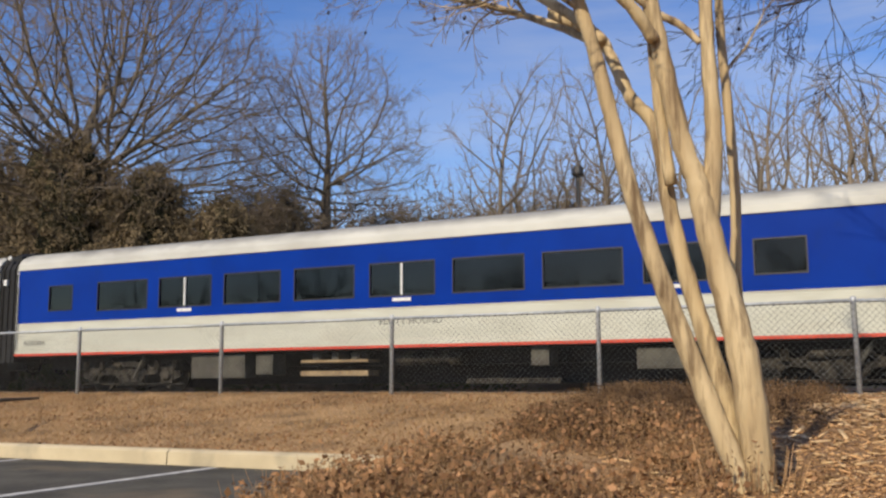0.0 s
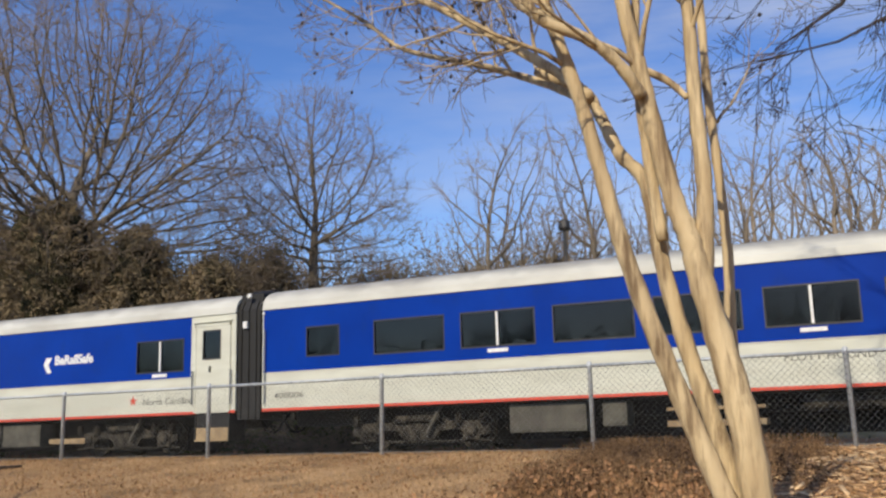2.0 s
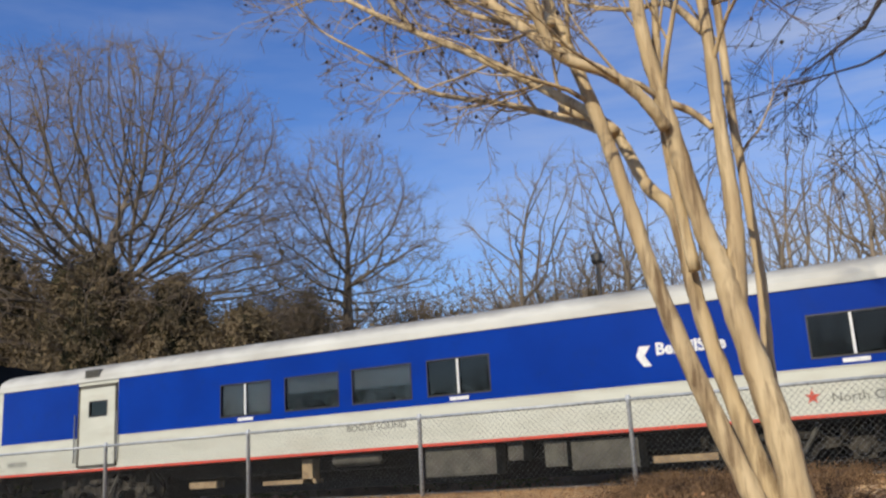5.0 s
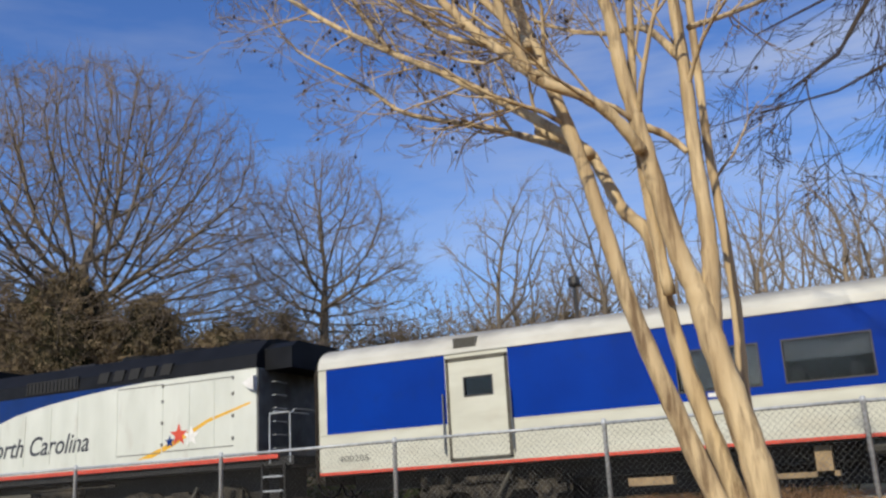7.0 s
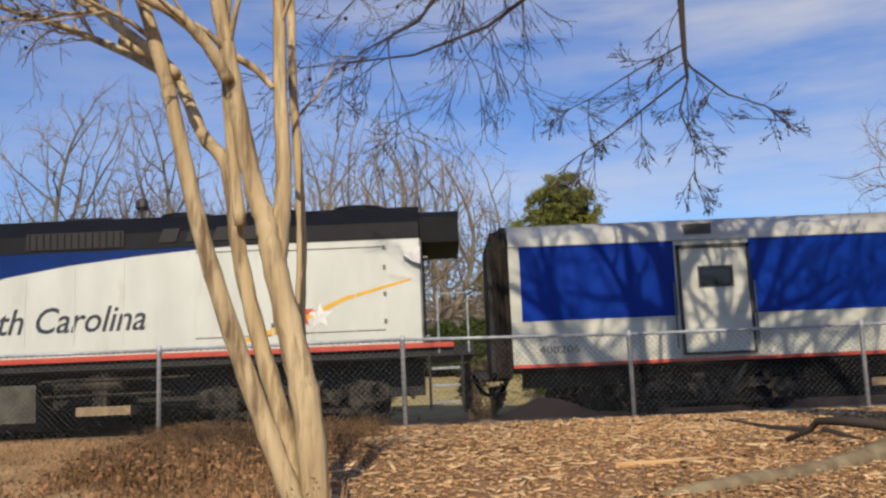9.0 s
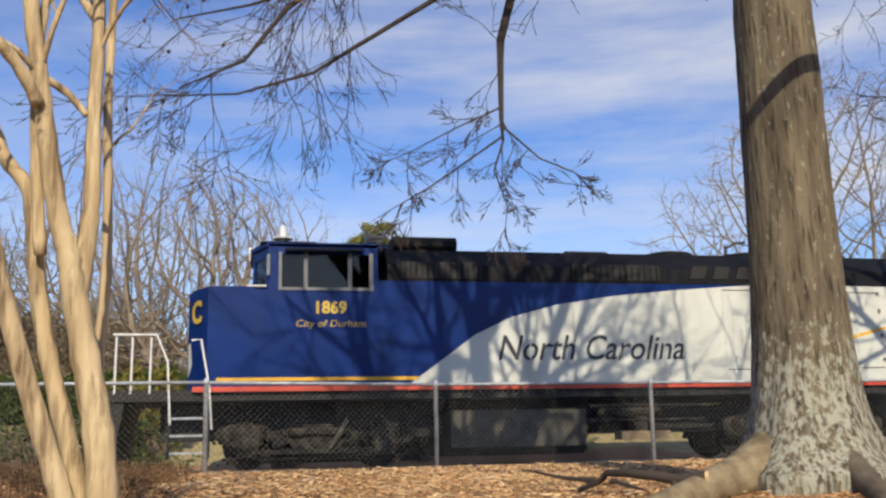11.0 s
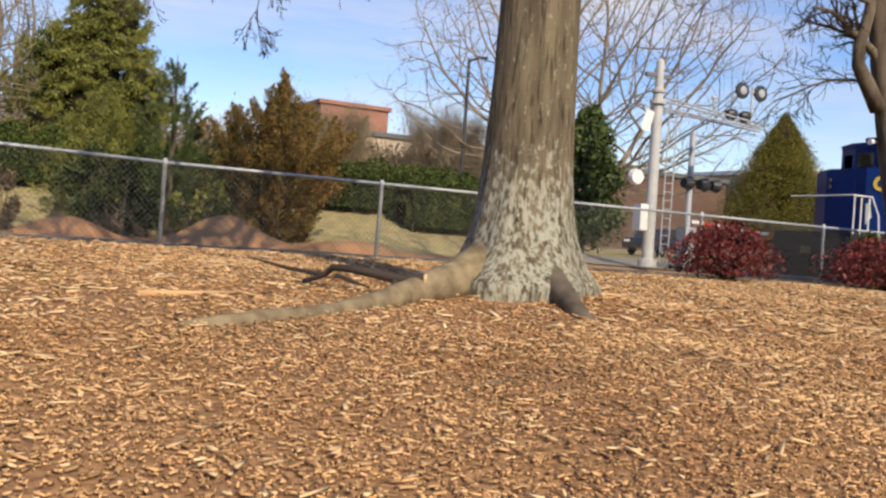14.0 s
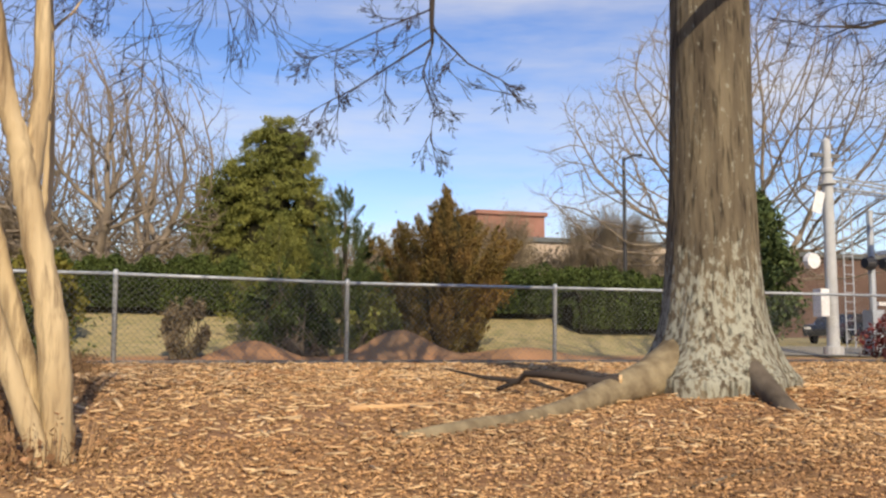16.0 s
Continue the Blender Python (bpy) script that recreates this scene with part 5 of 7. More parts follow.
def bare_tree(seed, at, tall, wide, r, label, stems=1, mats=("barkfar", "twig"), group="", min_r=0.011, low=0.25, form=DOME, points=2600, step=0.45, twigs=3, twig_len=0.75, lead=0.5, flare=0.18):
    """A leafless tree: limbs that divide towards a crown of that form, and fine twigs on all their ends."""
    rng = np.random.default_rng(seed)
    z0 = tall * low
    n = points * 3
    u = rng.uniform(0, 1, n)
    a = rng.uniform(0, 2 * np.pi, n)
    rim = np.interp(u, *form) * wide / 2 * (1 + 0.10 * np.sin(3 * a + seed) * np.sin(7 * u + seed) + 0.07 * np.sin(7 * a - 9 * u))
    keep = rng.uniform(0, 1, n) < (rim / (wide / 2)) ** 1.3 + 0.05
    u, a, rim = u[keep][:points], a[keep][:points], rim[keep][:points]
    f = rng.uniform(0.02, 1, len(u)) ** 0.55
    pts = np.stack([rim * f * np.cos(a), rim * f * np.sin(a), z0 + (tall - z0) * (u * 0.97)], 1)
    sts = []
    for i in range(stems):
        b = 2 * math.pi * i / stems + rng.uniform(-0.4, 0.4)
        k = 0 if stems == 1 else wide * flare
        top = tall * (lead if stems == 1 else 0.26)
        m = max(int(top / step), 3)
        wob = rng.uniform(0, 6, 2)
        sts.append([(k * math.cos(b) * (0.1 + j / m) + 0.08 * math.sin(j * 0.7 + wob[0]), k * math.sin(b) * (0.1 + j / m) + 0.08 * math.sin(j * 0.6 + wob[1]), -0.3 + (top + 0.3) * j / m) for j in range(m + 1)])
    N, par, D = colonise(rng, pts, sts, step, step * 1.5, reach=step * 9)
    cnt = np.ones(len(N))
    for i in range(len(N) - 1, -1, -1):
        if par[i] >= 0:
            cnt[par[i]] += cnt[i]
    power = math.log(r / min_r) / math.log(cnt.max())
    rad = min_r * cnt ** power
    i = np.where(par >= 0)[0]
    segs = np.concatenate([N[par[i]], N[i], np.minimum(rad[par[i]], rad[i] * 1.5)[:, None], rad[i][:, None]], 1)
    big = rad[i] > 0.32 * r
    mid = ~big & (rad[i] > min_r * 2.6)
    ends = np.repeat(np.where(cnt < 9)[0], twigs)
    d = D[ends] * 0.9 + rng.normal(0, 0.55, (len(ends), 3)) + [0, 0, 0.22]
    d *= (twig_len * rng.uniform(0.4, 1.1, len(ends)) / np.linalg.norm(d, axis=1))[:, None]
    p0 = N[ends]
    p1 = p0 + d * 0.5
    p2 = p1 + d * 0.5 + rng.normal(0, 0.12, d.shape) * twig_len
    one = np.ones((len(ends), 1)) * min_r
    fine = np.concatenate([np.concatenate([p0, p1, one * 0.85, one * 0.65], 1), np.concatenate([p1, p2, one * 0.65, one * 0.4], 1)])
    t = thing("bare_tree", (at[0], at[1], gz(at[0], at[1])), label, "tree", group)
    part("trunk", sticks("trunk", segs[big], 8), M[mats[0]], t)
    tagged(part("branchwork", sticks("branchwork", segs[mid], 5), M[mats[0]], t), kind="stuff")
    tagged(part("crown", sticks("crown", np.concatenate([segs[~big & ~mid], fine]), 3), M[mats[1]], t, "fine bare twigs"), kind="stuff")
    return t


bare_tree(11, (-34.4, 32), 21.2, 20.5, 0.46, "tall rounded bare deciduous tree behind the railway", points=11000, step=0.38, min_r=0.0095, low=0.20, twigs=4, twig_len=1.0, lead=0.42)
bare_tree(12, (-26.3, 40), 17.0, 11.0, 0.30, "slender upright bare tree behind the railway", points=4200, step=0.38, min_r=0.0095, low=0.20, mats=("barkfar", "twig"), twigs=4, twig_len=0.9, lead=0.5)
bare_tree(13, (-15.2, 42), 14.2, 11.5, 0.20, "low spreading bare tree with angular limbs", points=1700, step=0.5, stems=3, low=0.16, form=DOME, mats=("barkfar", "twig"), twigs=3)
bare_tree(14, (-4.9, 50), 15.2, 9.5, 0.18, "pale many-stemmed bare tree behind the railway", points=1500, step=0.5, stems=3, low=0.15, mats=("barkpale", "barkpale"), twigs=2)
bare_tree(15, (0.6, 52), 13.8, 8.5, 0.18, "pale many-stemmed bare tree behind the railway", points=1400, step=0.5, stems=3, low=0.15, mats=("barkpale", "barkpale"), twigs=2)
bare_tree(16, (-9.6, 54), 16.5, 9.5, 0.2, "pale many-stemmed bare tree behind the railway", points=1500, step=0.5, stems=3, low=0.15, mats=("barkpale", "twig"), twigs=2)
bare_tree(17, (-2.5, 40), 10.9, 10.0, 0.24, "pale low-branching bare tree over a hedge", points=3000, step=0.34, stems=4, low=0.08, flare=0.22, mats=("barkpale", "barkpale"), twigs=2, twig_len=0.6)
bare_tree(18, (28.0, 41), 18.5, 20, 0.24, "broad bare tree beyond the crossing", points=4200, step=0.42, stems=2, low=0.14, mats=("barkpale", "barkpale"), twigs=2)
far = bare_tree(21, (-62, 62), 17, 12, 0.25, "hazy bare tree of a distant wood", points=1000, step=0.6, group="distant wood", min_r=0.016, twigs=3)
far2 = bare_tree(22, (-40, 66), 15, 11, 0.22, "hazy bare tree of a distant wood", points=900, step=0.6, stems=2, form=VASE, group="distant wood", min_r=0.016, twigs=3)
rng0 = np.random.default_rng(5)
for i in range(34):
    x, y = -95 + 3.2 * i + rng0.uniform(-2, 2), 58 + rng0.uniform(-4, 16)
    k = rng0.uniform(0.62, 0.95) * (0.8 if x > -12 else 1.0)
    c = copy_thing((far, far2)[i % 2], pose(x, y, gz(x, y), 0, 0, rng0.uniform(0, 360)))
    c.scale = (k, k, k)
for i in range(8):
    x, y = 14 + 9 * i + rng0.uniform(-3, 3), 95 + rng0.uniform(0, 20)
    c = copy_thing((far, far2)[i % 2], pose(x, y, gz(x, y), 0, 0, rng0.uniform(0, 360)))
    c.scale = (0.8, 0.8, 0.75)
# an unseen wood added to close the sunny side and block low sky light
for i in range(22):
    x, y = -90 + 8.2 * i + rng0.uniform(-3, 3), -58 + rng0.uniform(-8, 8)
    c = copy_thing((far, far2)[i % 2], pose(x, y, gz(x, y), 0, 0, rng0.uniform(0, 360)))
    c.scale = (0.95, 0.95, 0.9)


def thicket(seed, name, at, size, n, leaf, material, label, sticks_n=300, long=2.0, clumps=26, fuzz=0.22, taper=0.55):
    """A mass of small leaves in clumps, with twigs, in a box of that size over its foot."""
    rng = np.random.default_rng(seed)
    c = rng.uniform(-1, 1, (clumps, 3))
    c[:, 2] = rng.uniform(0.1, 0.85, clumps)
    c[:, :2] *= (1.05 - taper * c[:, 2:3])
    rad = rng.uniform(0.16, 0.36, clumps)
    pick = rng.integers(0, clumps, n)
    d = rng.normal(size=(n, 3))
    d /= np.linalg.norm(d, axis=1)[:, None]
    p = c[pick] + d * (rad[pick] * np.abs(rng.normal(0.62, fuzz, n)))[:, None] * [1, 1, 0.8]
    p[:, 2] = np.abs(p[:, 2])
    p *= np.array([size[0] / 2, size[1] / 2, size[2]])
    t = thing(name, (at[0], at[1], gz(*at)), label, "shrubs" if "thicket" in name or "hedge" in name else "bush")
    part("foliage", leaves("foliage", p, leaf, rng, long), M[material], t)
    q0 = np.stack([rng.uniform(-0.6, 0.6, sticks_n) * size[0] / 2, rng.uniform(-0.6, 0.6, sticks_n) * size[1] / 2, np.zeros(sticks_n)], 1)
    q1 = c[rng.integers(0, clumps, sticks_n)] * np.array([size[0] / 2, size[1] / 2, size[2] * 1.1]) + rng.normal(0, 0.05, (sticks_n, 3)) * size[2]
    s = np.concatenate([q0, q1, np.full((sticks_n, 1), 0.006 * size[2] ** 0.6 + 0.003), np.full((sticks_n, 1), 0.004)], 1)
    tagged(part("stem_mass", sticks("stem_mass", s), M[material if material in ("olive", "brush") else "twig"], t), kind="stuff")
    return t


thicket(33, "brush_thicket", (-28.5, 38), (10, 5, 8.6), 26000, 0.06, "brush", "brown leafless brush thicket", 7000, 4.0, 40, 0.5)
thicket(34, "brush_thicket", (-21, 45), (10, 5, 7.5), 18000, 0.06, "brush", "brown leafless brush thicket", 5000, 4.0, 40, 0.5)
thicket(35, "brush_thicket", (-10, 48), (11, 5, 6.0), 18000, 0.06, "brush", "brown leafless brush thicket", 5000, 4.0, 40, 0.5)


thicket(138, "brush_thicket", (-30, 47), (34, 5, 8.4), 80000, 0.08, "brush", "brown leafless brush behind the railway", 6000, 3.0, 110, 0.5, 0.15)
# the second thicket is unseen, added behind the camera to cut sky fill and reflections
thicket(139, "brush_thicket", (0, -62), (190, 9, 11), 60000, 0.30, "brush", "unseen brown brush added to block low sky light", 5000, 2.5, 200, 0.5, 0.1)
thicket(36, "brush_thicket", (-62, 56), (50, 8, 10.0), 26000, 0.16, "brush", "brown leafless brush at the wood's edge", 5000, 3.0, 60, 0.5, 0.1)
thicket(37, "brush_thicket", (-22, 58), (36, 8, 7.5), 18000, 0.15, "brush", "brown leafless brush at the wood's edge", 4000, 3.0, 60, 0.5, 0.1)


thicket(38, "brush_thicket", (14.5, 62), (40, 8, 5.5), 26000, 0.10, "brush", "brown leafless brush at the wood's edge", 5000, 3.5, 80, 0.5, 0.1)
thicket(39, "bare_shrub", (15.3, 44), (5.5, 4, 5.4), 5000, 0.03, "brush", "round fine-twigged bare shrub behind a cedar", 6000, 5.0, 60, 0.4, 0.5)
thicket(40, "bare_shrub", (28.5, 56), (11, 6, 8.6), 9000, 0.04, "brush", "hazy fine-twigged bare trees by a low building", 8000, 5.0, 60, 0.4, 0.6)
# dark brush added to keep the gaps under the train from showing lit lawn
for i in range(4):
    thicket(140 + i, "brush_thicket", (-33 + 8.6 * i, 25.6), (9.4, 1.6, 1.5), 9000, 0.07, "hedge", "dark low brush added behind the track to cover lit lawn", 700, 2.0, 60, 0.4, 0.2)


def plumes(seed, name, at, tall, profile, count, per, length, thick, needle, material, label, base=0.2, lift=0.5, long=6.0, core=0.0, shift=(0, 0)):
    """A conifer of feathery shoots that point out and up from its envelope; profile(t) is its radius from foot to top."""
    rng = np.random.default_rng(seed)
    t = thing(name, (at[0], at[1], gz(*at)), label, "tree")
    part("trunk", Shape().tube([(0, 0, -0.2), (0.03, 0, tall * 0.5), (shift[0] * 0.8, shift[1] * 0.8, tall * 0.96)], [0.02 * tall, 0.014 * tall, 0.006], 7), M["bark"], t)
    h = np.linspace(0.01, 0.99, 60)
    w = np.array([profile(k) for k in h]) + 0.35
    u = np.clip(rng.choice(h, count, p=w / w.sum()) + rng.uniform(-0.02, 0.02, count), 0, 1)
    a = rng.uniform(0, 2 * np.pi, count)
    R = np.array([profile(k) for k in u]) * rng.uniform(0.45, 1.0, count) ** 0.5 * (1 + 0.26 * np.sin(3 * a + 8 * u + seed) * np.sin(5 * a - 11 * u))
    L = length * rng.uniform(0.6, 1.3, count) * (0.6 + 0.4 * (1 - u))
    d = np.stack([np.cos(a), np.sin(a), np.full(count, lift) + 1.6 * u ** 3 + rng.normal(0, 0.2, count)], 1)
    d /= np.linalg.norm(d, axis=1)[:, None]
    tip = np.stack([R * np.cos(a) + shift[0] * u, R * np.sin(a) + shift[1] * u, base + (tall - base) * u], 1)
    root = tip - d * L[:, None]
    f = rng.uniform(0, 1, (count, per, 1)) ** 0.8
    spread = thick * (1.08 - f) ** 0.6
    p = root[:, None] + (tip - root)[:, None] * f + rng.normal(0, 0.5, (count, per, 3)) * spread
    p = p.reshape(-1, 3)
    p[:, 2] = np.clip(p[:, 2], 0.03, None)
    part("foliage", leaves("foliage", p, needle, rng, long, -0.6), M[material], t)
    q = np.concatenate([root, tip, np.full((count, 1), 0.012), np.full((count, 1), 0.004)], 1)
    tagged(part("bough_frame", sticks("bough_frame", q), M["bark"], t), kind="stuff")
    # a solid dark core puts the shade between the boughs into colour
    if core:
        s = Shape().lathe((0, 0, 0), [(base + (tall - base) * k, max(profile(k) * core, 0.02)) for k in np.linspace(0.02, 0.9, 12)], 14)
        part("inner_foliage", s, M["innershade"], t)
    return t


def hedge(seed, at, size, n, leaf, material, label):
    """A clipped hedge: leaves all over a lumpy rounded block, and a near-black core painted as inner shade."""
    rng = np.random.default_rng(seed)
    t = thing("clipped_hedge", (*at, gz(*at)), label, "hedge", "clipped hedges")
    a, b = rng.uniform(0, np.pi, n), rng.uniform(-1, 1, n)
    k = 1 + 0.10 * np.sin(4.1 * b * size[0] / 2 + seed) * np.sin(3 * a) + 0.08 * np.sin(7.3 * b * size[0] / 2 + 2) + rng.normal(0, 0.045, n)
    e = np.clip((1 - np.abs(b)) * 6, 0.25, 1) ** 0.4
    y = -np.sign(np.cos(a)) * np.abs(np.cos(a)) ** 0.5 * size[1] / 2 * k * e
    z = np.abs(np.sin(a)) ** 0.6 * size[2] * k * e
    side = rng.uniform(0, 1, n) < 0.45
    y = np.where(side, -np.sign(np.cos(a)) * size[1] / 2 * k * e, y)
    z = np.where(side, rng.uniform(0.0, 0.8, n) * size[2] * e, z)
    part("foliage", leaves("foliage", np.stack([b * size[0] / 2, y, np.clip(z, 0.02, None)], 1), leaf, rng, 1.7), M[material], t)
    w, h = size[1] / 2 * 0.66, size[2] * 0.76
    part("inner_foliage", Shape().prism([(-w, -0.3), (w, -0.3), (w, h * 0.8), (w * 0.6, h), (-w * 0.6, h), (-w, h * 0.8)], -size[0] * 0.47, size[0] * 0.47), M["innershade"], t)
    return t


def conifer(seed, name, at, tall, radius, n, leaf, material, label, base=0.3, per=26, droop=0.2, long=3.0, rise=0.25, jag=0.35, category="tree", z=None):
    """Boughs of needles round a stem; radius(t) for t from foot to top."""
    rng = np.random.default_rng(seed)
    t = thing(name, (at[0], at[1], gz(*at) if z is None else z), label, category)
    part("trunk", Shape().tube([(0, 0, -0.2), (0.03, 0, tall * 0.5), (0, 0, tall * 0.97)], [0.03 * tall ** 0.8, 0.018 * tall ** 0.8, 0.006], 7), M["bark"], t)
    nb = n // per
    u = rng.uniform(0, 1, nb) ** 0.85
    a = rng.uniform(0, 2 * np.pi, nb)
    R = np.array([radius(k) for k in u]) * rng.uniform(1 - jag, 1 + jag * 0.45, nb) * (1 + 0.5 * jag * np.sin(3 * a + 9 * u + seed) * np.sin(5 * a - 14 * u))
    z0 = base + (tall - base) * u
    f = rng.uniform(0.15, 1.0, (nb, per)) ** 0.7
    px = R[:, None] * f * np.cos(a)[:, None] + rng.normal(0, 0.05, (nb, per)) * R[:, None] * 2
    py = R[:, None] * f * np.sin(a)[:, None] + rng.normal(0, 0.05, (nb, per)) * R[:, None] * 2
    pz = z0[:, None] + rise * R[:, None] * f + rng.normal(0, 0.06, (nb, per)) * tall ** 0.5
    p = np.stack([px, py, np.clip(pz, 0.02, None)], -1).reshape(-1, 3)
    part("foliage", leaves("foliage", p, leaf, rng, long, droop), M[material], t)
    q = np.stack([0 * a, 0 * a, z0, R * np.cos(a) * 0.8, R * np.sin(a) * 0.8, z0 + rise * R * 0.8, 0 * a + 0.02, 0 * a + 0.006], 1)
    tagged(part("bough_frame", sticks("bough_frame", q), M["bark"], t), kind="stuff")
    return t


def lumpy_tree(seed, name, at, lumps, leaf, material, label, per=150, clump=0.30, dense=9.0):
    """An evergreen of rounded lumps (x, z, radius), each covered with tufts of needles over near-black cores painted as
    inner shade.
    """
    rng = np.random.default_rng(seed)
    t = thing(name, (at[0], at[1], gz(*at)), label, "tree")
    top = max(z for _, z, _ in lumps)
    part("trunk", Shape().tube([(0, 0, -0.2), (0.1, 0, top * 0.5), (lumps[0][0] * 0.8, 0, top)], [0.22, 0.15, 0.04], 8), M["bark"], t)
    pts, inner = [], Shape()
    for lx, lz, lr in lumps:
        ly = rng.uniform(-0.25, 0.25) * lr
        n = int(dense * 4 * lr * lr)
        d = rng.normal(size=(n, 3))
        d /= np.linalg.norm(d, axis=1)[:, None]
        c = np.array([lx, ly, lz]) + d * (lr * rng.uniform(0.72, 1.06, n))[:, None] * [1, 1, 0.85]
        k = rng.normal(0, 0.5, (n, per, 3)) * clump * [1, 1, 0.6] + [0, 0, 0.1]
        pts.append((c[:, None] + k).reshape(-1, 3))
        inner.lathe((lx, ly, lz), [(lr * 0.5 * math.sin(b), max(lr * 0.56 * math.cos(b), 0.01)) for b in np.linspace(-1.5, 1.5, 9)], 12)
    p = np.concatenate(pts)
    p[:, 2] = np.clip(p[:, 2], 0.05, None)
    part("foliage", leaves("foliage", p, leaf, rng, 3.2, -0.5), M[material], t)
    tagged(part("inner_foliage", inner, M["innershade"], t), kind="stuff")
    return t


lumpy_tree(41, "pine_tree", (4.55, 45), [(0.75, 8.35, 1.15), (0.3, 7.6, 1.2), (1.35, 7.5, 1.15), (-0.45, 6.5, 1.35), (1.3, 6.2, 1.35), (-1.5, 5.5, 1.4), (0.3, 5.2, 1.8), (2.1, 5.0, 1.3), (-2.2, 4.0, 1.4), (0, 3.6, 2.0), (2.3, 3.6, 1.5), (-1.5, 2.2, 1.9), (1.5, 2.2, 1.9)], 0.05, "pine", "dense yellow-green pine with a lumpy rounded crown", 85, 0.30, 9.0)
plumes(42, "young_pine", (4.95, 28), 5.1, lambda t: float(np.interp(t, [0, 0.25, 0.5, 0.64, 0.76, 0.86, 0.94, 1], [1.5, 1.6, 1.35, 1.2, 0.75, 0.55, 0.3, 0.02])), 150, 190, 0.85, 0.13, 0.016, "pinedark", "young dark green pine with upright shoots", 0.2, 0.9, 7.0)
plumes(142, "young_pine", (3.1, 28.6), 3.7, lambda t: float(np.interp(t, [0, 0.3, 0.6, 0.85, 1], [1.4, 1.5, 1.15, 0.6, 0.05])), 200, 120, 0.6, 0.2, 0.018, "pine", "small rounded young pine beside a taller one", 0.2, 0.8, 6.0)
plumes(43, "cedar", (7.75, 27), 5.05, lambda t: float(np.interp(t, [0, 0.15, 0.35, 0.5, 0.64, 0.74, 0.80, 0.88, 0.94, 1], [1.2, 1.5, 1.8, 2.1, 2.0, 1.6, 0.9, 0.36, 0.2, 0.05])), 400, 200, 1.15, 0.19, 0.024, "cedar", "bushy bronze-brown cedar with feathery upright plumes", 0.1, 0.95, 4.0, 0.3)
BROAD = lambda t: float(np.interp(t, [0, 0.2, 0.45, 0.7, 0.88, 1], [0.95, 1.0, 0.95, 0.78, 0.5, 0.08]))
for i, (ex, ey, eh, ew) in enumerate(((-43.5, 29.8, 11.2, 4.2), (-38.6, 29.2, 11.8, 4.0), (-34.6, 30.4, 10.6, 3.8), (-31.6, 29.0, 10.2, 3.2), (-28.4, 30.0, 8.6, 2.8), (-25.6, 31.2, 6.8, 2.4))):
    plumes(310 + i, "evergreen_tree", (ex, ey), eh, lambda t, w=ew: w * BROAD(t), 1150, 44, 1.5, 0.42, 0.055, "olive", "broad brown-green evergreen with layered boughs behind the railway", 0.3, -0.12, 3.0, 0.55)
thicket(44, "shrub", (0.35, 25.4), (1.25, 1.2, 1.6), 3200, 0.05, "olive", "small round grey-green shrub", 90, 2.5, 14)
thicket(45, "shrub", (3.2, 26.2), (3.2, 1.8, 2.3), 7000, 0.08, "hedge", "low dark green shrub below a young pine", 140)
thicket(46, "shrub", (5.3, 26.0), (1.8, 1.4, 1.6), 3500, 0.08, "pine", "low light green shrub beside the cedar", 80)
thicket(47, "shrub", (-3.4, 27.5), (2.6, 2, 2.6), 5000, 0.08, "cone", "yellow-green leafy shrub on the lawn", 100)
for i in range(8):
    hedge(50 + i, (-15.5 + 4.4 * i, 33.0 + 0.3 * math.sin(i)), (5.0, 2.4, 1.5 + 0.12 * math.sin(2.1 * i)), 26000, 0.06, "hedge", "long clipped dark green hedge on the lawn")
hedge(60, (16.5, 30.5), (6.5, 2.4, 1.7), 26000, 0.06, "hedge", "long clipped dark green hedge on the lawn")
conifer(61, "conical_evergreen", (37.4, 36), 7.4, lambda t: 4.0 * (1.0 - t ** 1.25) ** 0.9 + 0.12, 120000, 0.05, "cone", "large clipped cone-shaped evergreen", base=0.0, per=30, long=1.5, jag=0.06, rise=0.0, z=0.5)
conifer(62, "cedar", (21.5, 31), 5.6, lambda t: 1.9 * (1.02 - t) ** 0.5, 12000, 0.10, "pinedark", "dark green cedar by the crossing", base=0.2, per=40, long=2.4, jag=0.3)


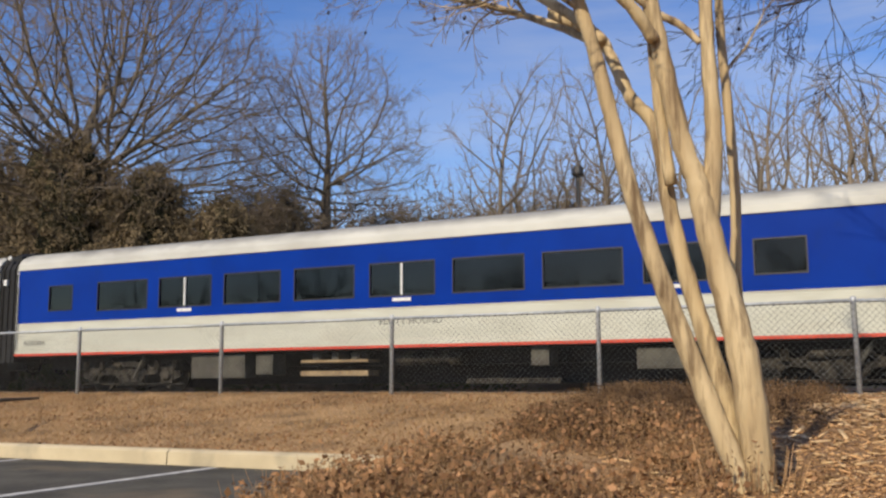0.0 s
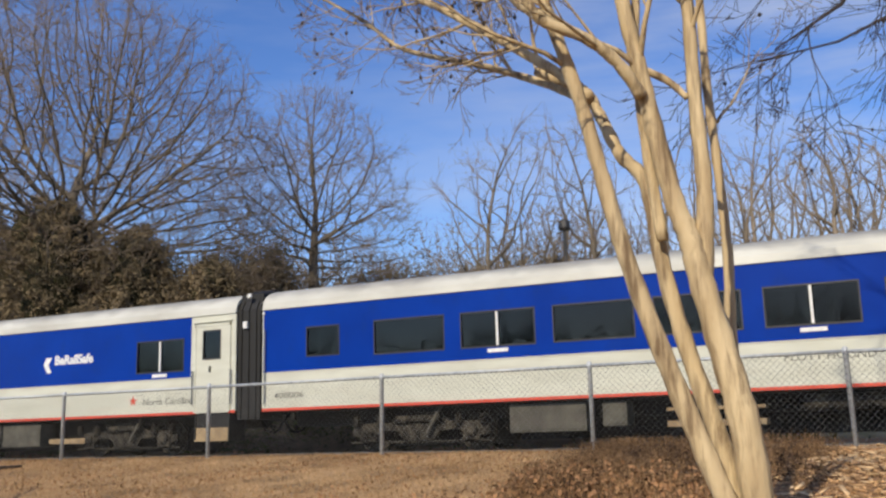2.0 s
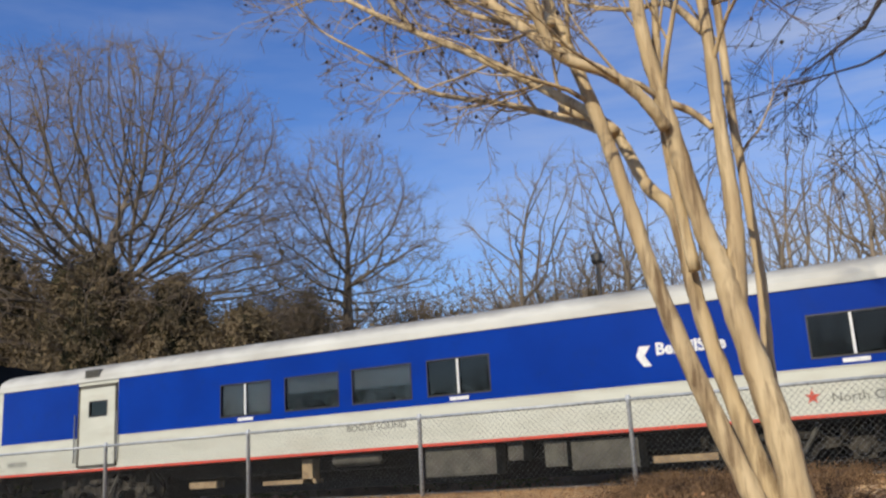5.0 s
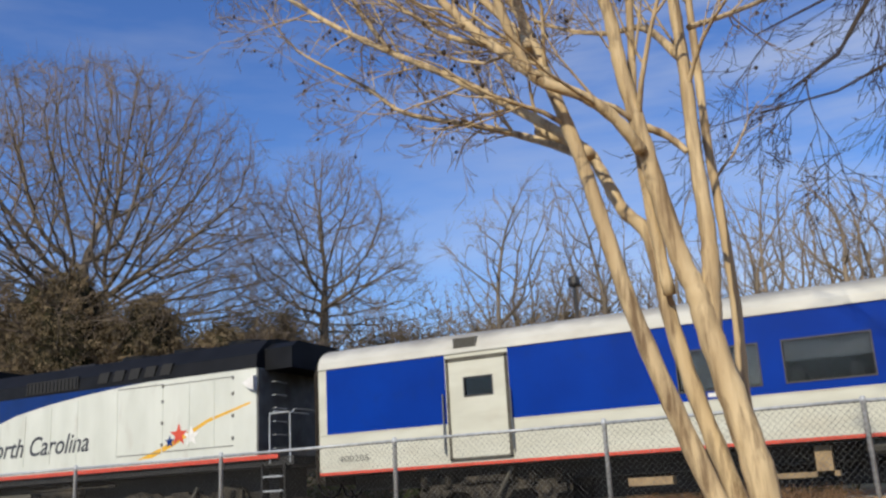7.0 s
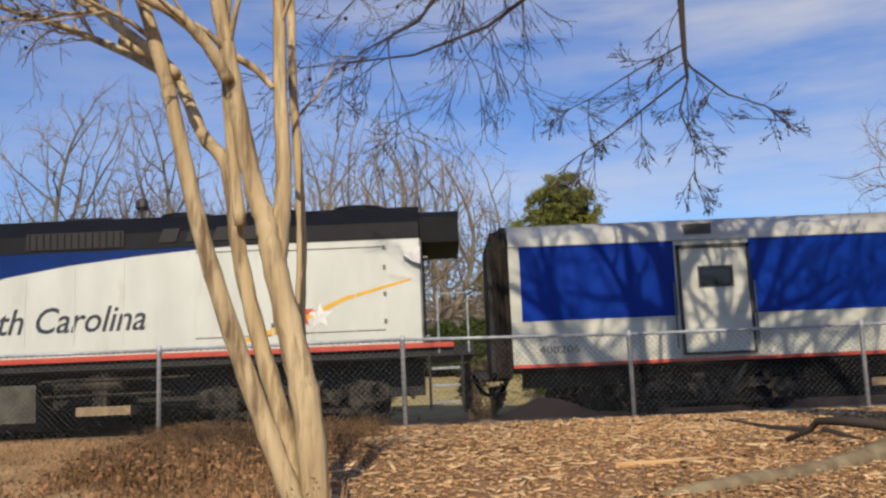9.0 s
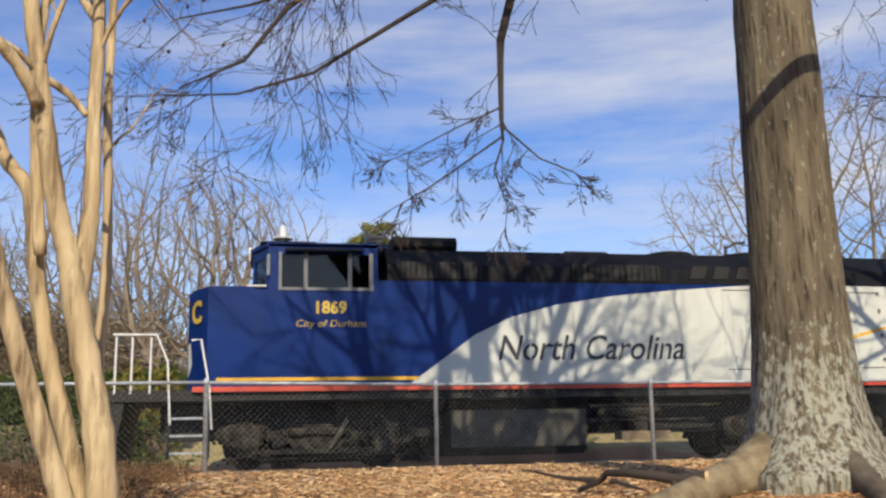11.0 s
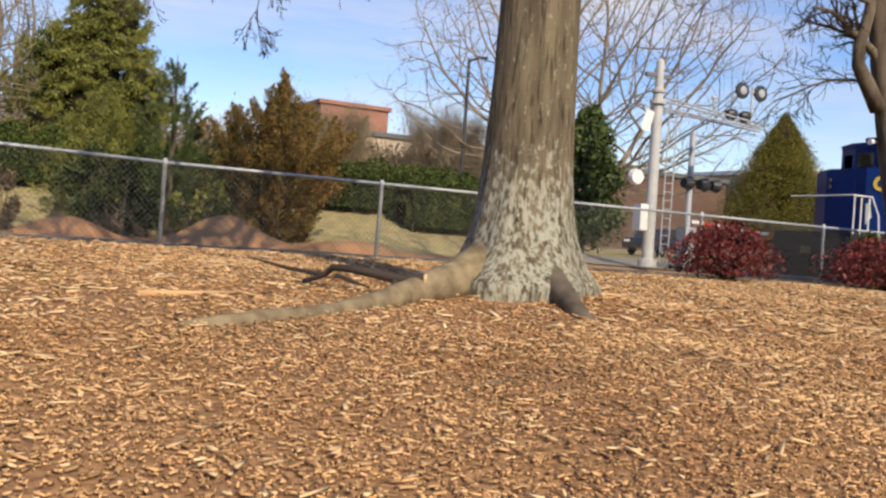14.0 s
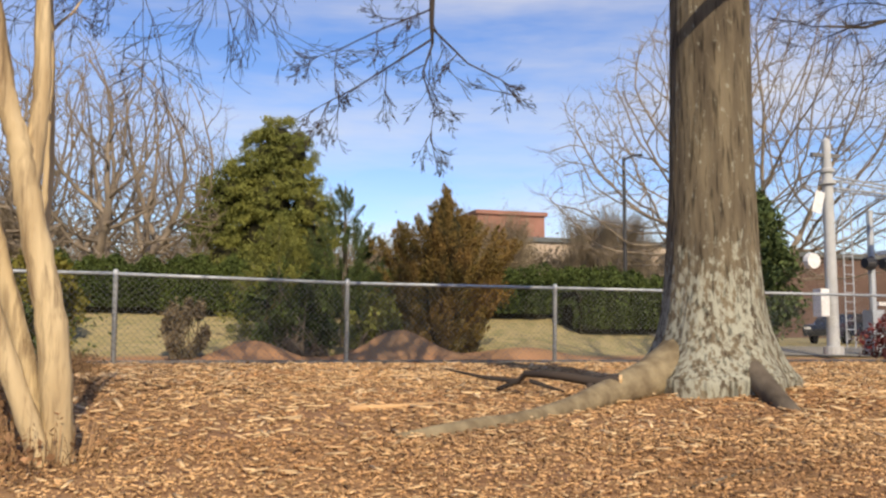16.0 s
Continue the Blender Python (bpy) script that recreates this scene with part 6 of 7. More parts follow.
def foreground_tree():
    """The many-stemmed crape myrtle on the bank."""
    t = thing("crape_myrtle", (-1.1, 4.5, -0.24), "many-stemmed crape myrtle with smooth tan bark, leafless", "tree")
    o = Vector((-1.1, 4.5, -0.24))
    rng = np.random.default_rng(71)
    twig = {}

    def limb(name, pts, r0, r1, n=12, sprout=0, length=0.5, low=0.15):
        p = [np.array(q, float) for q in pts]
        fine, rad = [], []
        for i in range(len(p) - 1):
            a, b = p[max(i - 1, 0)], p[min(i + 2, len(p) - 1)]
            for k in range(5):
                u = k / 5
                fine.append(0.5 * (2 * p[i] + (p[i + 1] - a) * u + (2 * a - 5 * p[i] + 4 * p[i + 1] - b) * u * u + (3 * p[i] - a - 3 * p[i + 1] + b) * u ** 3))
        fine.append(p[-1])
        m = len(fine) - 1
        for i in range(m + 1):
            k = r0 + (r1 - r0) * (i / m) ** 0.8
            rad.append(k * (1 + 0.07 * math.sin(2.3 * i + 5 * r0 * 40) + rng.uniform(-0.03, 0.03)))
        s = Shape().tube([Vector(q) - o for q in fine], rad, n)
        part(name, s, M["myrtle"], t, smooth=True)
        for _ in range(sprout):
            f = rng.uniform(0.55 if name == "stem" else low, 1.0)
            i = min(int(f * m), m - 1)
            ax = fine[i + 1] - fine[i]
            ax /= np.linalg.norm(ax)
            sd = np.cross(ax, rng.normal(size=3))
            sd /= np.linalg.norm(sd)
            a = rng.uniform(0.4, 0.9)
            grow(rng, np.array(fine[i]) - np.array(o), ax * math.cos(a) + sd * math.sin(a) + np.array([0, 0, 0.1]), length * rng.uniform(0.5, 1.2), max(rad[i] * 0.4, 0.004), 1, twig,
                 0.13, 0.03, (0, 4, 3, 3), (0.35, 0.85), (0.4, 0.7), 0.0015, 0.2)

    limb("stem", [(-1.12, 4.46, -0.30), (-1.14, 4.45, -0.15), (-1.25, 4.45, 0.15), (-1.39, 4.42, 0.57), (-1.51, 4.4, 0.98), (-1.59, 4.38, 1.35), (-1.65, 4.35, 1.65), (-1.76, 4.3, 2.07), (-1.85, 4.25, 2.41), (-1.94, 4.1, 3.02), (-2.0, 4.0, 3.7)], 0.052, 0.020, sprout=6, length=1.0)
    limb("stem", [(-1.12, 4.56, -0.30), (-1.14, 4.56, -0.18), (-1.2, 4.58, 0.15), (-1.32, 4.6, 0.58), (-1.4, 4.62, 0.93), (-1.46, 4.65, 1.33), (-1.57, 4.66, 1.49), (-1.66, 4.68, 1.70), (-1.74, 4.7, 1.84), (-1.98, 4.75, 2.0)], 0.047, 0.024)
    limb("stem", [(-1.06, 4.5, -0.32), (-1.07, 4.5, -0.12), (-1.10, 4.5, 0.26), (-1.16, 4.5, 0.56), (-1.23, 4.5, 0.88), (-1.26, 4.5, 1.04), (-1.31, 4.5, 1.2), (-1.37, 4.48, 1.53), (-1.41, 4.45, 1.80), (-1.45, 4.42, 2.06), (-1.47, 4.4, 2.31), (-1.51, 4.35, 2.53), (-1.56, 4.3, 3.0), (-1.6, 4.2, 3.7)], 0.074, 0.018, sprout=6, length=1.0)
    limb("stem", [(-1.22, 4.52, 0.86), (-1.2, 4.54, 1.08), (-1.19, 4.55, 1.30), (-1.20, 4.55, 1.65), (-1.20, 4.55, 2.02), (-1.21, 4.55, 2.37), (-1.22, 4.5, 2.75), (-1.2, 4.5, 3.6)], 0.044, 0.020, sprout=5, length=1.0)
    limb("stem", [(-1.09, 4.72, -0.30), (-1.12, 4.88, 0.0), (-1.18, 5.05, 0.20), (-1.21, 5.08, 0.64), (-1.20, 5.11, 1.07), (-1.22, 5.14, 1.55), (-1.24, 5.16, 1.91), (-1.25, 5.22, 2.42), (-1.25, 5.25, 2.92), (-1.22, 5.27, 3.64)], 0.033, 0.018, sprout=4, length=1.0)
    limb("stem", [(-1.38, 4.55, 1.05), (-1.42, 4.52, 1.5), (-1.43, 4.5, 1.9), (-1.40, 4.5, 2.4), (-1.38, 4.45, 3.0)], 0.028, 0.014, sprout=4, length=0.8)
    limb("limb", [(-1.40, 4.42, 1.66), (-1.47, 4.32, 1.79), (-1.58, 4.22, 1.89), (-1.74, 4.12, 1.97), (-1.80, 4.06, 2.11), (-1.84, 4.0, 2.29), (-1.845, 3.95, 2.45), (-1.86, 3.9, 2.9)], 0.029, 0.017, sprout=3, length=0.8)
    limb("limb", [(-1.74, 4.12, 1.98), (-1.82, 4.22, 2.07), (-2.12, 4.31, 2.41), (-2.39, 4.41, 2.76), (-2.73, 4.51, 3.17), (-3.01, 4.60, 3.52), (-3.28, 4.70, 3.91)], 0.030, 0.012, sprout=14, length=0.7)
    limb("limb", [(-1.62, 4.38, 1.68), (-1.82, 4.55, 1.90), (-2.43, 4.73, 2.40), (-2.87, 4.90, 2.73), (-3.41, 5.08, 3.16), (-4.12, 5.25, 3.79), (-4.79, 5.43, 4.33), (-5.44, 5.60, 4.96)], 0.030, 0.007, sprout=30, length=0.7)
    limb("limb", [(-1.72, 4.66, 1.77), (-1.95, 4.87, 1.96), (-2.39, 5.07, 2.22), (-2.99, 5.28, 2.52), (-3.38, 5.49, 2.87), (-4.05, 5.69, 3.40), (-4.51, 5.90, 3.98)], 0.026, 0.005, sprout=26, length=0.6)
    limb("limb", [(-1.41, 4.46, 1.80), (-1.31, 4.52, 1.75), (-1.23, 4.54, 1.66)], 0.019, 0.014)
    limb("limb", [(-1.22, 4.56, 2.12), (-1.41, 4.8, 2.42), (-1.66, 5.0, 2.55), (-2.03, 5.3, 2.83), (-2.45, 5.6, 3.23)], 0.022, 0.007, sprout=10, length=0.7)
    limb("limb", [(-1.19, 4.75, 2.34), (-1.03, 5.0, 2.48), (-0.83, 5.3, 2.67), (-0.61, 5.6, 2.89), (-0.3, 5.9, 3.1)], 0.016, 0.006, sprout=9, length=0.6)
    limb("limb", [(-2.86, 4.88, 2.72), (-3.11, 4.98, 3.10), (-3.35, 5.09, 3.52), (-3.87, 5.19, 4.00), (-4.20, 5.30, 4.32), (-4.60, 5.40, 4.76)], 0.018, 0.006, sprout=20, length=0.6)
    limb("limb", [(-1.82, 4.25, 2.13), (-1.94, 4.36, 2.26), (-2.32, 4.47, 2.49), (-2.60, 4.58, 2.77), (-2.84, 4.68, 3.00), (-3.09, 4.79, 3.19), (-3.50, 4.90, 3.69)], 0.018, 0.006, sprout=14, length=0.6)
    limb("limb", [(-1.80, 4.20, 2.17), (-1.88, 4.28, 2.31), (-2.20, 4.35, 2.76), (-2.41, 4.42, 3.22), (-2.55, 4.50, 3.54)], 0.024, 0.010, sprout=10, length=0.7)
    tagged(part("branchlet_mass", sticks("branchlet_mass", np.concatenate([twig[k] for k in twig if k < 3]), 5), M["myrtle"], t), kind="stuff")
    tagged(part("twig_spray", sticks("twig_spray", np.concatenate([twig[k] for k in twig if k >= 3]), 4), M["twig"], t, "thin bare twigs"), kind="stuff")
    s = Shape()
    tips = [r for k in twig if k >= 3 for r in twig[k]]
    for r in tips[::52]:
        s.lathe(r[3:6], [(-0.012, 0.003), (-0.004, 0.010), (0.006, 0.009), (0.012, 0.003)], 5)
    tagged(part("seed_mass", s, M["twigdark"], t), kind="stuff")
    s = Shape()
    for _ in range(60):
        a, rr = rng.uniform(0, 6.28), rng.uniform(0.08, 0.2)
        s.rod((rr * math.cos(a), rr * math.sin(a), -0.02), (rr * math.cos(a) * 1.3, rr * math.sin(a) * 1.3, rng.uniform(0.05, 0.22)), 0.004, 0.002, 4)
    tagged(part("sucker_mass", s, M["litter"], t), kind="stuff")


def oak():
    """The old oak with lichen at its foot, limbs overhead and drooping twigs."""
    o = Vector((3.44, 6.80, 0.0))
    t = thing("oak_tree", o, "old leafless oak with grey lichen at its flared base", "tree")
    rng = np.random.default_rng(72)
    n, rows = 72, 60
    v = []
    for i in range(rows):
        z = -0.25 + (5.9 + 0.25) * (i / (rows - 1)) ** 1.5
        zz = max(z, 0)
        r = 0.335 + 0.07 * math.exp(-zz / 0.9) + 0.15 * math.exp(-zz / 0.25) - 0.012 * zz
        for k in range(n):
            a = 2 * math.pi * k / n
            flare = math.exp(-zz / 0.30)
            lobes = 0.22 * max(0, math.cos(a - radians(218))) ** 10 + 0.16 * max(0, math.cos(a - radians(262))) ** 14 + 0.06 * max(0, math.cos(a - radians(330))) ** 8 + 0.05 * max(0, math.cos(a - radians(20))) ** 6 + 0.15 * max(0, math.cos(a - radians(110))) ** 6
            rr = r + flare * (lobes - 0.03 * math.cos(7 * a)) + 0.012 * noise.noise(Vector((math.cos(a) * 4, math.sin(a) * 4, z * 1.2))) + 0.008 * noise.noise(Vector((math.cos(a) * 14, math.sin(a) * 14, z * 3)))
            v.append((rr * math.cos(a) + 0.012 * zz, rr * math.sin(a), z))
    f = [(i * n + k, i * n + (k + 1) % n, (i + 1) * n + (k + 1) % n, (i + 1) * n + k) for i in range(rows - 1) for k in range(n)]
    part("trunk", Shape().add(v, f), M["oak"], t, "thick grey-brown trunk with pale lichen", smooth=True)
    rel = lambda pts: [Vector(p) - o for p in pts]
    part("root", Shape().tube(rel([(3.12, 6.72, 0.10), (2.75, 6.58, 0.0), (2.3, 6.36, -0.085), (1.8, 5.93, -0.15), (1.45, 5.6, -0.175), (1.15, 5.36, -0.19), (0.97, 5.22, -0.195), (0.67, 5.02, -0.21), (0.42, 4.96, -0.225)]), [0.24, 0.15, 0.095, 0.068, 0.060, 0.055, 0.066, 0.06, 0.04], 14), M["root"], t, "long pale surface root sunk in the mulch", smooth=True)
    part("root", Shape().tube(rel([(3.43, 6.45, 0.16), (3.39, 6.2, 0.02), (3.33, 5.95, -0.09), (3.25, 5.68, -0.18), (3.2, 5.45, -0.26)]), [0.10, 0.09, 0.08, 0.07, 0.06], 12), M["bark"], t, "dark cut-off root", smooth=True)
    limbs = {}
    hang = {}

    def limb(pts, r0, r1, droop=0, length=0.9, kids=(0, 4, 3, 2)):
        part("limb", Shape().tube(rel(pts), [r0 + (r1 - r0) * i / (len(pts) - 1) for i in range(len(pts))], 9), M["bark" if r0 > 0.08 else "twigdark"], t, smooth=True)
        q = [np.array(p) - np.array(o) for p in pts]
        for _ in range(droop):
            i = rng.integers(max(0, len(q) - 4), len(q) - 1)
            a = q[i] + (q[i + 1] - q[i]) * rng.uniform(0, 1)
            d = (q[i + 1] - q[i]) / np.linalg.norm(q[i + 1] - q[i]) * 0.6 + rng.normal(0, 0.42, 3) + np.array([0, 0, -0.15])
            grow(rng, a, d / np.linalg.norm(d), length * rng.uniform(0.55, 1.2), 0.0065, 1, hang, 0.09, -0.02, kids, (0.3, 0.7), (0.45, 0.75), 0.0026, 0.2)

    limb([(3.45, 6.85, 5.6), (2.7, 8.0, 5.7), (2.05, 8.9, 5.0), (1.85, 9.0, 4.2), (1.84, 9.0, 3.94), (1.83, 9.0, 3.38), (1.84, 9.0, 3.15)], 0.07, 0.014, 5, 0.8)
    limb([(1.84, 9.0, 3.2), (1.5, 9.0, 2.95), (1.1, 9.02, 2.66), (0.8, 9.04, 2.48), (0.55, 9.05, 2.32)], 0.012, 0.003, 7, 0.42)
    limb([(1.84, 9.0, 3.3), (2.2, 8.98, 2.98), (2.55, 9.0, 2.86), (2.85, 9.1, 2.60)], 0.012, 0.003, 6, 0.36)
    limb([(1.84, 9.0, 3.15), (1.74, 9.0, 2.85), (1.86, 9.0, 2.5), (1.82, 9.0, 2.2)], 0.012, 0.003, 7, 0.40)
    limb([(1.84, 9.0, 3.5), (1.4, 9.1, 3.3), (0.95, 9.15, 3.05), (0.7, 9.2, 2.95)], 0.010, 0.003, 8, 0.45)
    limb([(2.05, 8.9, 5.0), (1.2, 9.0, 4.6), (0.42, 9.0, 4.05), (0.0, 9.0, 3.75), (-0.7, 9.0, 3.5), (-1.35, 9.0, 3.45)], 0.032, 0.006, 10, 1.1)
    limb([(3.4, 6.8, 5.7), (1.6, 7.6, 5.4), (0.4, 7.7, 4.4), (-0.3, 7.6, 3.7), (-0.62, 7.5, 3.2), (-1.1, 7.5, 2.95)], 0.045, 0.005, 10, 1.05)
    limb([(1.6, 7.6, 5.4), (0.6, 8.6, 5.0), (0.1, 9.0, 4.7), (-0.6, 9.2, 4.5), (-1.3, 9.2, 4.3)], 0.035, 0.007, 8, 1.1)
    limb([(3.45, 6.8, 5.7), (4.4, 5.9, 5.0), (3.9, 5.2, 4.15), (3.1, 4.95, 3.85), (2.2, 4.8, 4.1), (1.2, 4.6, 4.5)], 0.09, 0.03)
    limb([(3.45, 6.8, 5.6), (4.6, 7.6, 5.2), (5.6, 8.2, 4.7), (6.6, 8.6, 4.4), (7.6, 8.8, 4.1)], 0.07, 0.008, 12, 1.0)
    part("upper_trunk", Shape().tube([(0.06, 0, 5.7), (0.10, 0.05, 8.0), (0.0, 0.15, 10.5), (0.15, 0.1, 13.0), (0.1, 0.2, 15.0)], [0.31, 0.27, 0.21, 0.14, 0.06], 14), M["oak"], t, smooth=True)
    out = {}
    for i in range(13):
        a = 2.4 * i + rng.uniform(-0.3, 0.3)
        grow(rng, (0.06, 0.08, 7.0 + 0.5 * i), (math.cos(a) * 0.9, math.sin(a) * 0.9, 0.55), 5.6 - 0.15 * i, 0.15, 1, out, 0.16, 0.03, (0, 6, 5, 3), (0.4, 0.9), (0.42, 0.66), 0.010, 0.25)
    for i in range(9):
        a = 2 * math.pi * i / 9 + rng.uniform(-0.2, 0.2)
        grow(rng, (0.05, 0, 4.6 + 0.14 * i), (math.cos(a) * 0.8, math.sin(a) * 0.8, 0.8), 7.5, 0.21, 1, out, 0.14, 0.05, (0, 6, 5, 4), (0.4, 0.9), (0.42, 0.66), 0.006, 0.3)
    tagged(part("branchwork", sticks("branchwork", out[1], 7), M["bark"], t), kind="stuff")
    tagged(part("high_crown", sticks("high_crown", np.concatenate([out[k] for k in out if k > 1]), 3), M["twigdark"], t), kind="stuff")
    tagged(part("twig_spray", sticks("twig_spray", np.concatenate([hang[k] for k in hang]), 4), M["twigdark"], t, "dark drooping twigs with buds"), kind="stuff")
    s = Shape()
    for r in [r for k in hang if k >= 3 for r in hang[k]][::20]:
        s.lathe(r[3:6], [(-0.014, 0.003), (0, 0.010), (0.012, 0.003)], 5)
    tagged(part("bud_mass", s, M["twigdark"], t), kind="stuff")


def side_tree():
    o = Vector((14.9, 12.0, 0.0))
    t = thing("bare_tree", o, "dark leaning bare tree beside the crossing", "tree")
    rng = np.random.default_rng(73)
    pts = [(15.05, 12, -0.2), (14.84, 12, 1.26), (14.48, 12, 2.39), (14.03, 12, 4.02), (13.73, 12, 5.67), (13.61, 12, 6.72), (13.4, 12, 9.0)]
    part("trunk", Shape().tube([Vector(p) - o for p in pts], [0.36, 0.27, 0.24, 0.20, 0.18, 0.17, 0.1], 14), M["bark"], t, smooth=True)
    bent = [(14.0, 12, 3.2), (13.72, 12, 3.55), (13.42, 12, 3.9), (13.40, 12, 4.2), (13.62, 12, 4.9), (13.66, 12, 5.8), (13.5, 12, 6.8)]
    part("crooked_limb", Shape().tube([Vector(p) - o for p in bent], [0.15, 0.14, 0.12, 0.11, 0.10, 0.08, 0.05], 10), M["bark"], t, smooth=True)
    out = {}
    for start, d, ln, r in (((14.05, 12, 3.9), (-0.45, -0.1, 0.9), 2.2, 0.10), ((13.75, 12, 5.6), (-0.95, -0.2, 0.25), 4.2, 0.07), ((13.65, 12, 6.3), (-0.9, -0.3, 0.1), 4.6, 0.07), ((14.0, 12, 4.4), (0.95, 0.1, 0.25), 3.4, 0.09),
                            ((14.2, 12, 3.6), (-0.9, 0.2, -0.05), 2.2, 0.04), ((13.8, 12, 5.2), (0.9, -0.2, 0.5), 3.5, 0.06), ((13.6, 12, 6.9), (-0.7, 0.3, 0.6), 4.5, 0.06), ((13.9, 12, 5.0), (-0.85, 0.35, 0.1), 3.2, 0.05), ((13.5, 12, 7.5), (-0.9, -0.2, -0.1), 4.8, 0.06), ((13.5, 12, 7.8), (0.9, -0.2, 0.1), 4.0, 0.06), ((13.6, 12, 6.6), (0.7, -0.3, 0.7), 5.0, 0.10), ((13.5, 12, 7.4), (-0.6, -0.4, 0.7), 5.0, 0.10), ((13.45, 12, 8.2), (0.2, 0.3, 0.9), 5.0, 0.10), ((13.4, 12, 8.8), (0.8, 0.2, 0.5), 4.5, 0.09), ((13.4, 12, 8.9), (-0.8, 0.1, 0.5), 4.5, 0.09)):
        grow(rng, np.array(start) - np.array(o), np.array(d) / np.linalg.norm(d), ln, r, 1, out, 0.20, 0.0, (0, 9, 6, 4), (0.4, 1.0), (0.36, 0.62), 0.0055, 0.15)
    tagged(part("branchwork", sticks("branchwork", out[1], 7), M["bark"], t), kind="stuff")
    tagged(part("twig_spray", sticks("twig_spray", np.concatenate([out[k] for k in out if k > 1]), 3), M["twigdark"], t, "dark bare twigs"), kind="stuff")


foreground_tree()
oak()
side_tree()


# ---- bed: chips, litter, fallen branch, bushes ----
def scatter():
    rng = np.random.default_rng(81)

    def chips(name, n, xr, yr, size, material, label, lift=0.0, keep=None, tall=0.14):
        x = rng.uniform(*xr, n)
        y = yr[0] + (yr[1] - yr[0]) * rng.uniform(0, 1, n) ** 1.7
        if keep is not None:
            m = keep(x, y)
            x, y = x[m], y[m]
        n = len(x)
        z = height(x, y) + rng.uniform(0, lift, n) + 0.004
        far = np.clip(np.hypot(x + 0.5, y - 0.5) / 5, 0.7, 1.7)
        L = rng.uniform(*size, n) * rng.choice([0.6, 1.0, 1.0, 1.5, 2.3], n) * far
        W, H = np.clip(L * rng.uniform(0.12, 0.5, n), 0.003, 0.026 * far), np.full(n, 0.003)
        a, p, q = rng.uniform(0, 2 * np.pi, n), rng.normal(0, tall, n), rng.normal(0, tall, n)
        d = np.stack([np.cos(a) * np.cos(p), np.sin(a) * np.cos(p), np.sin(p)], 1)
        e = np.stack([-np.sin(a), np.cos(a), q], 1)
        e /= np.linalg.norm(e, axis=1)[:, None]
        u = np.cross(d, e)
        c = np.stack([x, y, z], 1)
        corners = []
        for k in (-1, 1):
            for i, j in ((-1, -1), (1, -0.3), (0.75, 1), (-0.85, 0.5)):
                corners.append(c + d * (L * i / 2)[:, None] + e * (W * j / 2)[:, None] + u * (H * k)[:, None])
        v = np.stack(corners, 1).reshape(-1, 3)
        base = np.array([[3, 2, 1, 0], [4, 5, 6, 7], [0, 1, 5, 4], [1, 2, 6, 5], [2, 3, 7, 6], [3, 0, 4, 7]])
        f = (np.arange(n) * 8)[:, None, None] + base[None]
        tagged(part(name, quick_mesh(name, v, f.reshape(-1, 4)), M[material]), label, "wood chips" if "chip" in name else "dead leaves", kind="stuff")

    bed = lambda x, y: (x > -1.6 + rng.normal(0, 0.5, len(x))) & (y > 0.2 + 0.35 * np.abs(x))
    chips("wood_chips", 120000, (-2.4, 15), (1.0, 12.7), (0.010, 0.030), "chip", "orange-brown wood chips spread over the bed", 0.012, bed, 0.22)
    chips("wood_chips", 45000, (-1.6, 5.5), (1.0, 5.0), (0.010, 0.028), "chip", "orange-brown wood chips in the bed close to the lot", 0.014, bed, 0.25)
    chips("pale_chips", 15000, (-2.4, 15), (1.0, 12.7), (0.026, 0.070), "palechip", "pale split slivers of wood among the chips", 0.02, bed, 0.16)
    # dark mulch gathered in clusters that stand for branch shadows and shaded hollows
    chips("dark_mulch", 70000, (-3.6, 15), (1.0, 12.6), (0.014, 0.045), "litter", "dark brown shredded mulch, clustered to imitate patches of shade", 0.014, lambda x, y: np.sin(1.1 * x + 0.7 * y) * np.sin(1.3 * y - 0.8 * x) + 0.6 * np.sin(3.1 * x + y) * np.sin(2.7 * y) > rng.uniform(-0.2, 0.9, len(x)))
    n = 26000
    x, y = rng.uniform(-28, -2.6, n), rng.uniform(7.95, 12.9, n)
    m = np.sin(0.9 * x + 1.3) * np.sin(1.7 * y) + 0.6 * np.sin(2.3 * x - y) > rng.uniform(-1.3, 1.0, n)
    x, y = x[m], y[m]
    tagged(part("dead_leaves", leaves("dead_leaves", np.stack([x, y, height(x, y) + rng.uniform(0.0, 0.025, len(x))], 1), 0.022, rng, 1.5), M["leaflitter"]), "dry curled brown leaves on the grassy bank", "dead leaves", kind="stuff")
    n = 90000
    x, y = rng.uniform(-28, -2.4, n), rng.uniform(7.93, 13.0, n)
    blade = np.stack([x, y, height(x, y) - 0.005, x + rng.normal(0, 0.03, n), y + rng.normal(0, 0.03, n), height(x, y) + rng.uniform(0.01, 0.055, n), np.full(n, 0.0028), np.full(n, 0.001)], 1)
    tagged(part("dry_grass", sticks("dry_grass", blade), M["straw"]), "short dormant brown grass on the bank", "grass", kind="stuff")
    # low dead plants near the kerb's end
    n = 120000
    x, y = rng.uniform(-3.9, -0.7, n), rng.uniform(1.6, 12.2, n)
    clump = 0.25 + np.sin(2.6 * x + 1.0) * np.sin(2.1 * y + 0.5) + 0.5 * np.sin(5.3 * x) * np.sin(4.7 * y)
    m = (clump > rng.uniform(-0.3, 0.9, n)) & ((x > -3.5 + rng.normal(0, 0.1, n)) | (y > 8.4)) & (x < -1.2 + 0.22 * np.sin(2.1 * y) + rng.normal(0, 0.13, n))
    x, y = x[m], y[m]
